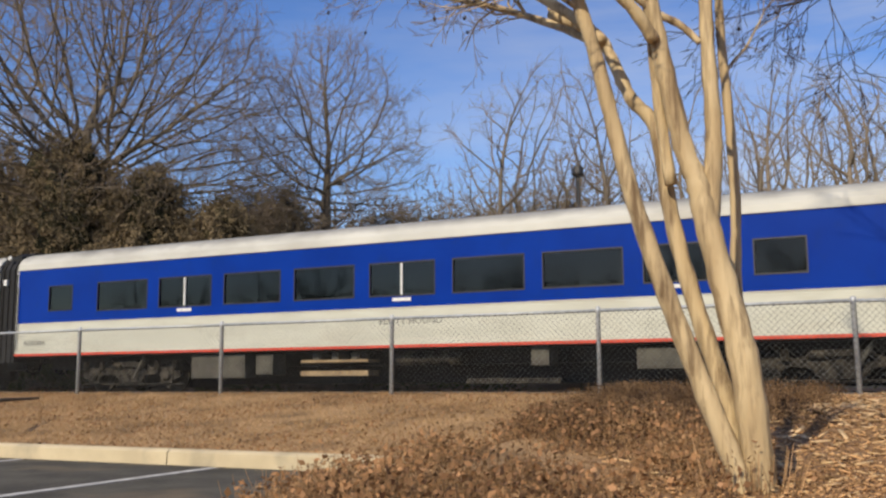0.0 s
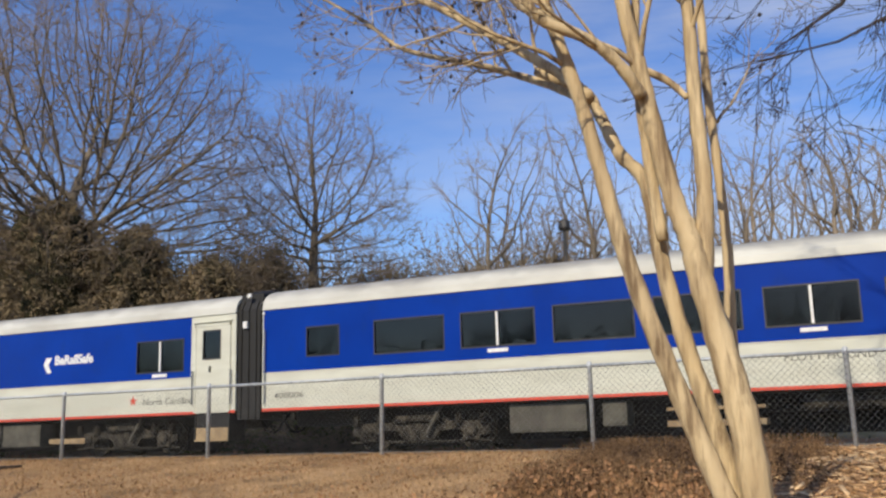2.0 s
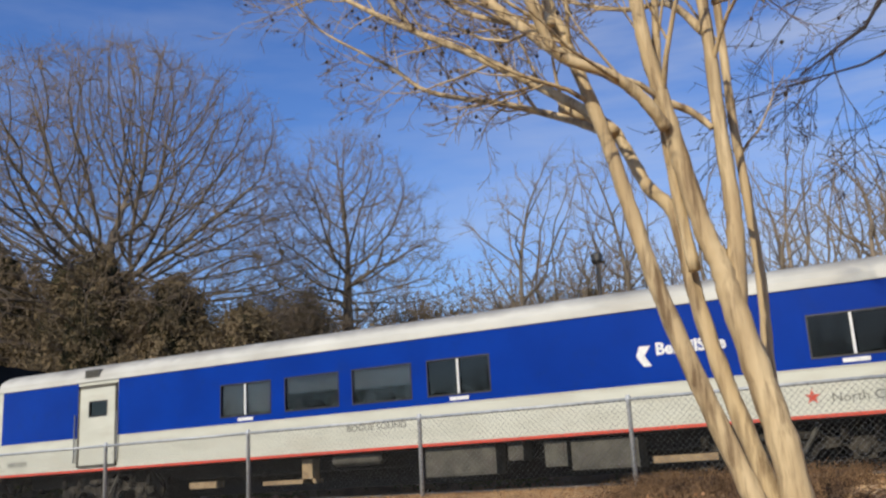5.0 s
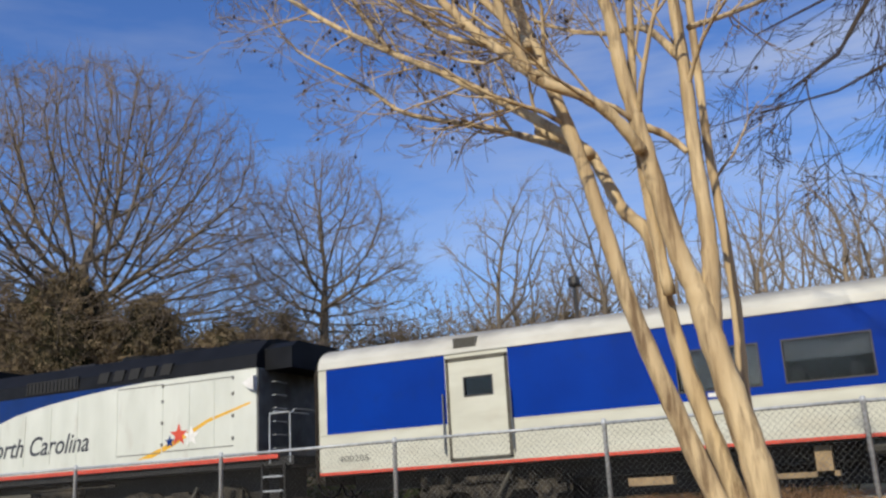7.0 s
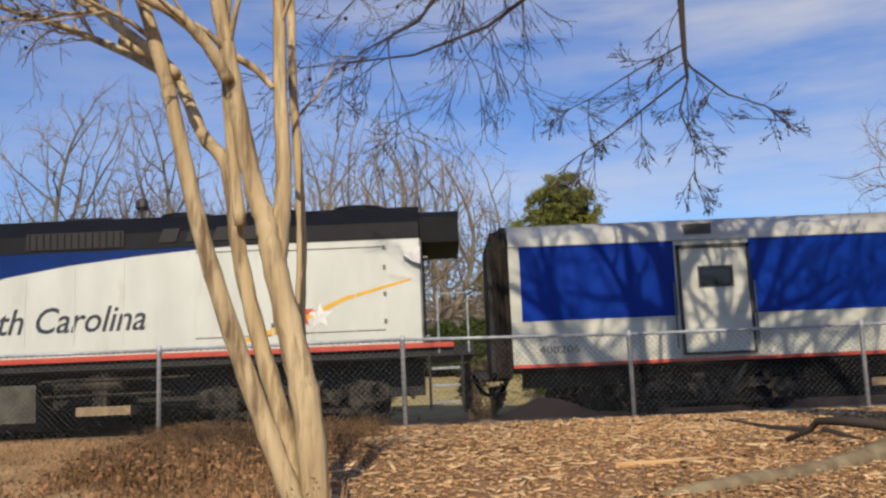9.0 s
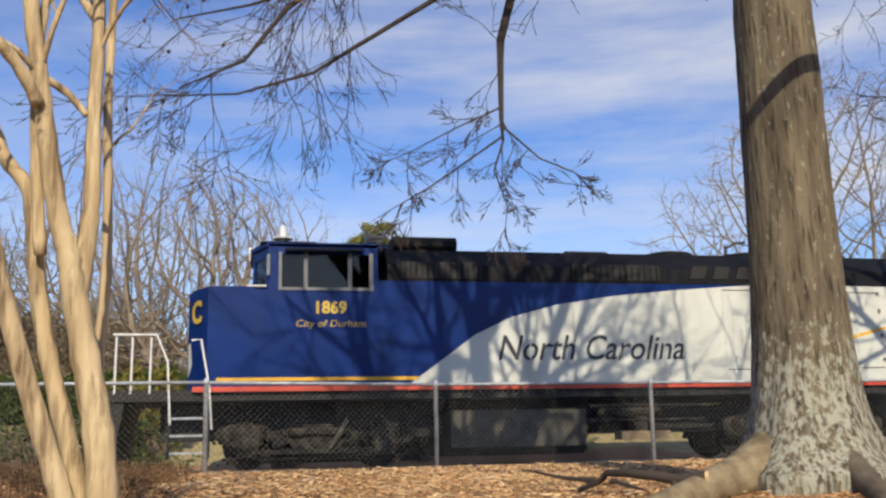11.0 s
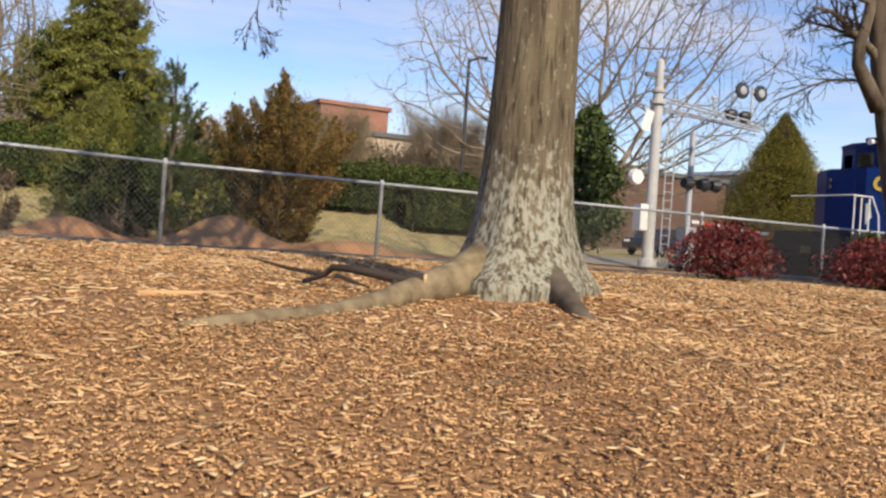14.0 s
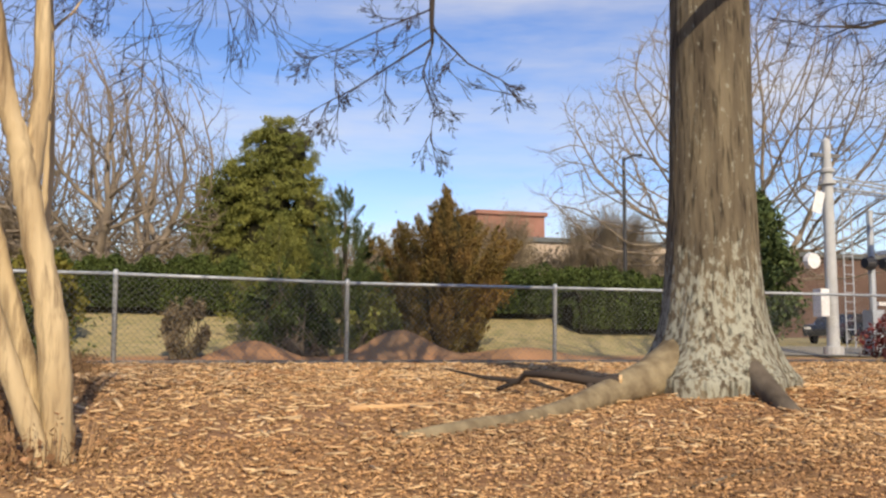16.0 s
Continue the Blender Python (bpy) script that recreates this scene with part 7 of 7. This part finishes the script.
    z = height(x, y) + rng.uniform(0.0, 0.20, len(x)) * np.clip(0.8 * clump[m] + 0.35 + 0.5 * np.sin(11 * x + 3 * y) * np.sin(9 * y - 4 * x), 0.08, 1)
    up = y > 5.6 + 0.5 * np.sin(3 * x)
    me = leaves("foliage", np.stack([x, y, z], 1)[~up], 0.0095, rng, 2.2)
    high = leaves("foliage", np.stack([x, y, z], 1)[up], 0.012, rng, 2.2)
    tagged(part("dark_groundcover", high, M["darklitter"]), "dark withered groundcover plants on the bank", "groundcover", kind="stuff")
    q = rng.permutation(np.where(y < 6.5)[0])[:7000]
    big = leaves("fallen_leaves", np.stack([x[q], y[q], z[q] + 0.02], 1), 0.020, rng, 1.6)
    tagged(part("fallen_leaves", big, M["leaflitter"]), "dry fallen leaves caught in withered groundcover", "dead leaves", kind="stuff")
    tagged(part("dead_groundcover", me, M["litter"]), "low withered brown groundcover plants", "groundcover", kind="stuff")
    k = len(x)
    s = np.stack([x, y, height(x, y), x + rng.normal(0, 0.04, k), y + rng.normal(0, 0.04, k), z + 0.05, np.full(k, 0.0018), np.full(k, 0.0009)], 1)[::4]
    tagged(part("dead_stalks", sticks("dead_stalks", s), M["litter"]), "thin dry brown plant stalks", "stalks", kind="stuff")


scatter()


def fallen_branch(pts, r, label):
    pts = [(a, b, max(c, gz(a, b) + r * 0.6)) for a, b, c in pts]
    o = Vector(pts[0])
    t = thing("fallen_branch", o, label, "branch")
    s = Shape().tube([Vector(p) - o for p in pts], [r * (1 - 0.6 * i / (len(pts) - 1)) for i in range(len(pts))], 8)
    part("wood", s, M["twigdark"] if r > 0.04 else M["bark"], t, smooth=True)
    return t


b1 = fallen_branch([(2.39, 6.35, 0.01), (2.28, 6.45, -0.01), (2.14, 6.60, 0.02), (2.01, 6.75, 0.04), (1.92, 6.90, 0.04), (1.90, 7.00, -0.02), (1.75, 7.05, -0.08)], 0.042, "dark fallen branch with a broken stub propped on a root")
B1 = Vector((2.39, 6.35, 0.01))
part("side_stub", Shape().tube([Vector((2.22, 6.47, -0.03)) - B1, Vector((2.20, 6.40, -0.09)) - B1, Vector((2.19, 6.30, -0.15)) - B1, Vector((2.22, 6.25, -0.15)) - B1], [0.028, 0.026, 0.022, 0.012], 7), M["twigdark"], b1)
part("cut_end", Shape().rod(Vector((-0.004, 0, 0)), Vector((0.012, -0.01, 0)), 0.036, n=8), M["palechip"], b1, "pale broken end")
part("side_twig", Shape().tube([Vector((1.93, 6.85, -0.01)) - B1, Vector((2.03, 6.75, -0.05)) - B1, Vector((2.11, 6.65, -0.08)) - B1], [0.018, 0.014, 0.006], 6), M["twigdark"], b1)
part("side_twig", Shape().tube([Vector((1.90, 7.00, -0.02)) - B1, Vector((1.68, 7.20, 0.01)) - B1, Vector((1.50, 7.50, 0.06)) - B1], [0.02, 0.014, 0.006], 6), M["twigdark"], b1)
fallen_branch([(-10.15, 8.15, 0), (-10.55, 8.75, 0), (-10.95, 9.6, 0)], 0.036, "dark broken branch on the bank")
fallen_branch([(1.25, 3.66, -0.3), (1.6, 3.83, -0.27), (1.98, 3.93, -0.25)], 0.008, "thin dry stick on the wood chips")
p1 = fallen_branch([(0.40, 5.90, -0.14), (0.7, 6.0, -0.13), (1.06, 6.2, -0.12)], 0.022, "pale split stick on the wood chips")
p1.children[0].data.materials.clear()
p1.children[0].data.materials.append(M["chip"])


def red_bush(seed, at, r, tall, label):
    rng = np.random.default_rng(seed)
    t = thing("red_bush", (*at, gz(*at)), label, "bush")
    n = 4600
    a, f = rng.uniform(0, 2 * np.pi, n), rng.uniform(0, 1, n) ** 0.5
    h = rng.uniform(0.12, 1, n)
    rr = r * f * np.sqrt(np.clip(1.12 - (h - 0.35) ** 2 * 1.9, 0.1, 1)) * (1 + 0.16 * np.sin(5 * a + seed) + 0.10 * np.sin(11 * a + 6 * h) + rng.normal(0, 0.12, n))
    p = np.stack([rr * np.cos(a), rr * np.sin(a), tall * h * (1 - 0.25 * f ** 3 + 0.08 * np.sin(7 * a))], 1)
    part("leaves", leaves("leaves", p, 0.032, rng, 2.6, 0.5), M["redleaf"], t)
    s = np.stack([np.zeros(60), np.zeros(60), np.zeros(60), p[:60, 0] * 0.8, p[:60, 1] * 0.8, p[:60, 2], np.full(60, 0.01), np.full(60, 0.004)], 1)
    part("stems", sticks("stems", s), M["bark"], t)


red_bush(91, (10.6, 12.0), 0.80, 0.92, "dark red leafy shrub in front of the fence")
red_bush(92, (13.8, 11.5), 0.98, 0.90, "dark red leafy shrub beside a leaning tree")
thicket(93, "shrub", (15.9, 12.4), (2.0, 1.6, 1.35), 5000, 0.05, "hedge", "glossy green shrub beside the red one", 80, 1.8, 16)


# ---- crossing and distance ----
def crossing_signal():
    t = thing("crossing_signal", (20.65, 26.0, 0.0), "grey cantilever railway crossing signal with round lamps", "railway signal")
    part("mast", Shape().lathe((0, 0, 0), [(0, 0.32), (0.25, 0.32), (0.27, 0.20), (5.9, 0.17), (5.95, 0.24), (6.05, 0.24), (6.1, 0.15), (7.0, 0.14), (7.1, 0.05)], 16), M["mastpaint"], t, "thick pale grey steel mast")
    part("collar", Shape().lathe((0, 0, 5.55), [(0, 0.28), (0.12, 0.28)], 14), M["mastpaint"], t)
    part("cap_arm", Shape().box(-0.6, 0.5, -0.06, 0.06, 6.45, 6.58), M["grey"], t)
    arm = Shape()
    for z in (0, 0.36):
        for y in (-0.2, 0.2):
            arm.rod((0.15, y, 5.62 - z * 0.6 + (0.15 if z == 0 else 0)), (5.0, y, 5.2 if z else 5.36), 0.035, n=6)
    for i in range(12):
        x = 0.3 + 0.4 * i
        arm.rod((x, -0.2, 5.62 - 0.05 * x), (x + 0.2, -0.2, 5.40 - 0.045 * x), 0.016, n=5)
    part("arm", arm, M["galv"], t, "long lattice cantilever arm")
    lad = Shape()
    for x in (0.45, 0.80):
        lad.rod((x, -0.1, 0.2), (x, -0.1, 5.6), 0.025, n=6)
    for i in range(17):
        lad.rod((0.45, -0.1, 0.5 + 0.3 * i), (0.80, -0.1, 0.5 + 0.3 * i), 0.014, n=5)
    part("ladder", lad, M["galv"], t)
    for x, z, k in ((3.85, 6.55, 1), (4.75, 6.55, 1)):
        part("signal_lamp", Shape().lathe((x, 0.1, z), [(-0.12, 0.16), (-0.10, 0.30), (-0.04, 0.31), (0, 0.12), (0.2, 0.1)], 16, "y"), M["lampgrey"], t, "round black-backed crossing lamp")
        part("lens", Shape().lathe((x, 0.0, z), [(-0.06, 0.05), (-0.04, 0.15), (0, 0.16)], 14, "y"), M["galv"], t)
    part("lamp_post", Shape().rod((4.3, 0, 5.3), (4.3, 0, 6.75), 0.04).rod((3.85, 0.05, 6.55), (4.75, 0.05, 6.55), 0.03), M["galv"], t)
    for x in (3.5, 4.15):
        part("signal_lamp", Shape().lathe((x, 0.1, 5.65), [(-0.25, 0.12), (-0.1, 0.20), (0.1, 0.2), (0.2, 0.08)], 12, "x"), M["lampgrey"], t)
    part("bell", Shape().lathe((2.5, 0, 5.75), [(0, 0.05), (0.3, 0.05), (0.32, 0.12), (0.4, 0.1)], 10), M["galv"], t)
    part("sign_board", Shape().add([(-0.9, -0.3, 4.6), (-0.55, -0.3, 4.5), (-0.35, -0.3, 5.2), (-0.7, -0.3, 5.3), (-0.9, -0.28, 4.6), (-0.55, -0.28, 4.5), (-0.35, -0.28, 5.2), (-0.7, -0.28, 5.3)], [(0, 1, 2, 3), (7, 6, 5, 4), (0, 4, 5, 1), (1, 5, 6, 2), (2, 6, 7, 3), (3, 7, 4, 0)]), M["signwhite"], t, "white crossing sign seen edgewise")
    part("side_lamp", Shape().lathe((-0.75, 0, 3.0), [(-0.15, 0.25), (0.05, 0.28), (0.15, 0.1)], 12, "y"), M["signwhite"], t)
    part("control_box", Shape().box(-0.66, -0.34, -0.3, 0.1, 1.2, 2.1, 0.03), M["signwhite"], t)
    g = thing("crossing_gate", (23.2, 27.0, 0.0), "lowered red and white striped crossing gate", "crossing gate")
    part("gate_post", Shape().box(-0.25, 0.25, -0.25, 0.25, 0, 1.5, 0.05), M["galv"], g)
    for i in range(16):
        part("stripe", Shape().box(0.2 + 0.55 * i, 0.2 + 0.55 * (i + 1), -0.04, 0.04, 1.66 - 0.035 * i, 1.78 - 0.035 * i), M["red"] if i % 2 else M["signwhite"], g)
    s = thing("signal_post", (25.0, 29.0, 0.0), "short signal post with dark lamps", "railway signal")
    part("post", Shape().rod((0, 0, 0), (0, 0, 5.3), 0.12), M["galv"], s)
    for x in (-0.2, 0.6, 1.2):
        part("lamp_hood", Shape().lathe((x, -0.2, 3.3), [(-0.3, 0.2), (0, 0.28), (0.25, 0.1)], 12, "x"), M["lampgrey"], s)


crossing_signal()


def pole(x, y, tall, r, head, label):
    t = thing("lamp_post" if head else "utility_pole", (x, y, gz(x, y)), label, "pole")
    part("shaft", Shape().rod((0, 0, -0.3), (0, 0, tall - gz(x, y)), r, r * 0.7), M["lampgrey"], t)
    if head:
        part("lamp_head", Shape().lathe((0, 0, tall - gz(x, y)), [(0, 0.22), (0.1, 0.28), (0.4, 0.26), (0.5, 0.1)], 12), M["lampgrey"], t)
    else:
        part("arm", Shape().tube([(0, 0, tall - gz(x, y) - 0.1), (0.5, 0, tall - gz(x, y) + 0.15), (1.0, 0, tall - gz(x, y) + 0.2)], 0.06, 6), M["lampgrey"], t)


pole(-13.2, 40, 9.0, 0.12, True, "dark lamp post behind the railway")
pole(20.8, 40, 9.1, 0.11, False, "thin dark utility pole beyond the hedge")


def building(name, x0, x1, y0, y1, z0, z1, wall, label, rows=(), roof="tile", every=3.0, wide=1.8):
    b = thing(name, ((x0 + x1) / 2, y0, z0), label, "building")
    ox = (x0 + x1) / 2
    part("wall", Shape().box(x0 - ox, x1 - ox, 0, y1 - y0, 0, z1 - z0), M[wall], b)
    part("roof", Shape().box(x0 - ox - 0.3, x1 - ox + 0.3, -0.3, y1 - y0 + 0.3, z1 - z0, z1 - z0 + 0.45), M[roof], b)
    for zb, zt in rows:
        x = x0 + 1.0
        while x + wide < x1:
            w = part("window", Shape().box(x - ox - 0.08, x + wide - ox + 0.08, -0.08, 0.0, zb - 0.08, zt + 0.08), M["signwhite"], b)
            part("pane", Shape().box(x - ox, x + wide - ox, -0.10, -0.08, zb, zt), M["lampgrey"], w)
            x += every


building("brick_building", 36.5, 45, 104, 118, 2, 15.6, "brick", "distant flat-roofed red brick building", [], "brick")
building("office_building", 33, 60, 86, 100, 2, 10.4, "beige", "distant low beige building with a dark roof", [(3.0, 4.6)], "tile")
building("brick_building", 50, 74, 78, 92, 0, 9.0, "brownbrick", "distant brown brick building behind the crossing", [])
building("office_building", 76, 100, 70, 86, 0, 10.2, "beige", "distant cream office building with dark window bands", [(2.2, 3.8), (5.6, 7.6)], "signwhite", 2.6, 2.5)


def parked_car(at, turn, paint, label):
    c = thing("car", (*at, gz(*at)), label, "car", "cars at the crossing")
    c.rotation_euler.z = radians(turn)
    body = [(-2.2, 0.35), (-2.25, 0.65), (-2.1, 0.88), (-1.3, 0.95), (-0.75, 1.38), (0.55, 1.42), (1.2, 0.98), (2.05, 0.85), (2.2, 0.6), (2.15, 0.35)]
    part("body", Shape().prism(body, -0.85, 0.85, "y"), M[paint], c)
    for y in (-0.87, 0.865):
        part("side_window", Shape().prism([(-1.05, 0.98), (-0.68, 1.30), (0.48, 1.33), (0.95, 0.99)], y, y + 0.005, "y"), M["lampgrey"], c)
        for x in (-1.35, 1.35):
            w = part("wheel", Shape().lathe((x, y - (0.1 if y > 0 else 0), 0.33), [(0, 0.33), (0.1, 0.33)], 18, "y"), M["rubber"], c)
            part("rim", Shape().lathe((x, y - (0.1 if y > 0 else 0.012), 0.33), [(0, 0.2), (0.112, 0.2)], 12, "y"), M["alu"], w)
    for y in (-0.6, 0.6):
        part("headlight", Shape().box(-2.26, -2.2, y - 0.15, y + 0.15, 0.66, 0.78), M["signwhite"], c)


parked_car((37.5, 34.0), 8, "carpaint", "dark sedan waiting at the railway crossing")
parked_car((33.2, 35.5), 8, "carred", "red car waiting at the railway crossing")
parked_car((31.0, 37.5), 20, "carpaint", "dark car waiting at the railway crossing")


def car_window():
    """The half-lowered window of the car from which the train is watched: its upper edge, and the tinted glass under it."""
    t = thing("car_window", (-0.14, 0.877, -0.30), "tinted car window pane with a black rubber edge", "car window")
    part("rubber_edge", Shape().box(-1.0, 0.6, -0.004, 0.004, -0.008, 0.0, 0.002), M["rubber"], t, "black rubber edge strip")
    pane = part("pane", Shape().box(-1.0, 0.6, -0.0015, 0.0015, -0.25, -0.008), M["carglass"], t, "green tinted glass")
    pane.visible_shadow = False
    return t


CAR_WINDOW = car_window()


# ---- what moves ----
# seconds, place of the coach's trailing end along the track
RUN = [(0, -23.55), (0.5, -21.4), (1, -19.2), (1.5, -16.9), (2, -14.5), (2.5, -12.03), (3, -9.5), (3.5, -6.85), (4, -4.19), (4.5, -1.45),
       (5.3, 3.05), (6.2, 8.5), (7, 13.62), (7.5, 17.1), (8, 20.45), (8.5, 24.0), (9, 27.65), (9.5, 31.4), (10.3, 37.4), (11, 42.85), (11.8, 49.05), (12, 50.66),
       (12.5, 54.83), (13, 59.3), (14, 69.0), (14.5, 74.2), (15, 79.6), (16, 90.8)]


def run_at(t):
    ts, xs = [r[0] for r in RUN], [r[1] for r in RUN]
    i = min(max(np.searchsorted(ts, t) - 1, 0), len(ts) - 2)
    slope = lambda k: (xs[min(k + 1, len(xs) - 1)] - xs[max(k - 1, 0)]) / (ts[min(k + 1, len(ts) - 1)] - ts[max(k - 1, 0)])
    h, a, b = ts[i + 1] - ts[i], slope(i), slope(i + 1)
    u = (t - ts[i]) / h
    return (xs[i] * (1 + 2 * u) * (1 - u) ** 2 + a * h * u * (1 - u) ** 2 + xs[i + 1] * u * u * (3 - 2 * u) + b * h * u * u * (u - 1))


def motions():
    times = [round(0.1 * i, 1) for i in range(161)]
    for car, offset, sets in TRAIN:
        walk(car, [(t, pose(run_at(t) + offset, TRACK_Y, 0)) for t in times])
        for w in sets:
            x, r = w.location.x, w.location.z - RAIL_Z
            walk(w, [(t, pose(x, 0, RAIL_Z + r, 0, math.degrees((run_at(t) - run_at(0)) / r), 0)) for t in times])
    rows = [(0, -0.14, 0.877, -0.30, 8.5, -13.9, -17.2), (11.9, -0.14, 0.877, -0.30, 8.5, -13.9, -17.2), (12.2, -0.14, 0.877, 0.10, 8.5, -13.9, -17.2),
            (12.3, -0.140, 0.877, 0.161, 8.5, -13.9, -17.2), (12.4, -0.126, 0.860, 0.172, 7.8, -12.5, -18.4), (12.5, -0.112, 0.843, 0.192, 6.8, -11.0, -19.8), (12.6, -0.099, 0.829, 0.186, 5.5, -12.1, -21.6),
            (12.8, -0.080, 0.806, 0.167, 2.6, -13.9, -24.5), (13.0, -0.075, 0.802, 0.161, 0.8, -16.8, -25.6), (13.2, -0.086, 0.833, 0.152, 1.1, -19.1, -24.0), (13.4, -0.100, 0.869, 0.125, 1.8, -18.5, -21.6),
            (13.5, -0.068, 0.862, 0.129, 1.9, -19.6, -21.2), (13.6, -0.08, 0.865, 0.05, 1.9, -19.6, -21.2), (14.0, -0.14, 0.877, -0.30, 2.0, -19.0, -20.0), (16, -0.14, 0.877, -0.30, 2.0, -19.0, -20.0)]
    walk(CAR_WINDOW, [(t, pose(*p)) for t, *p in rows])


motions()
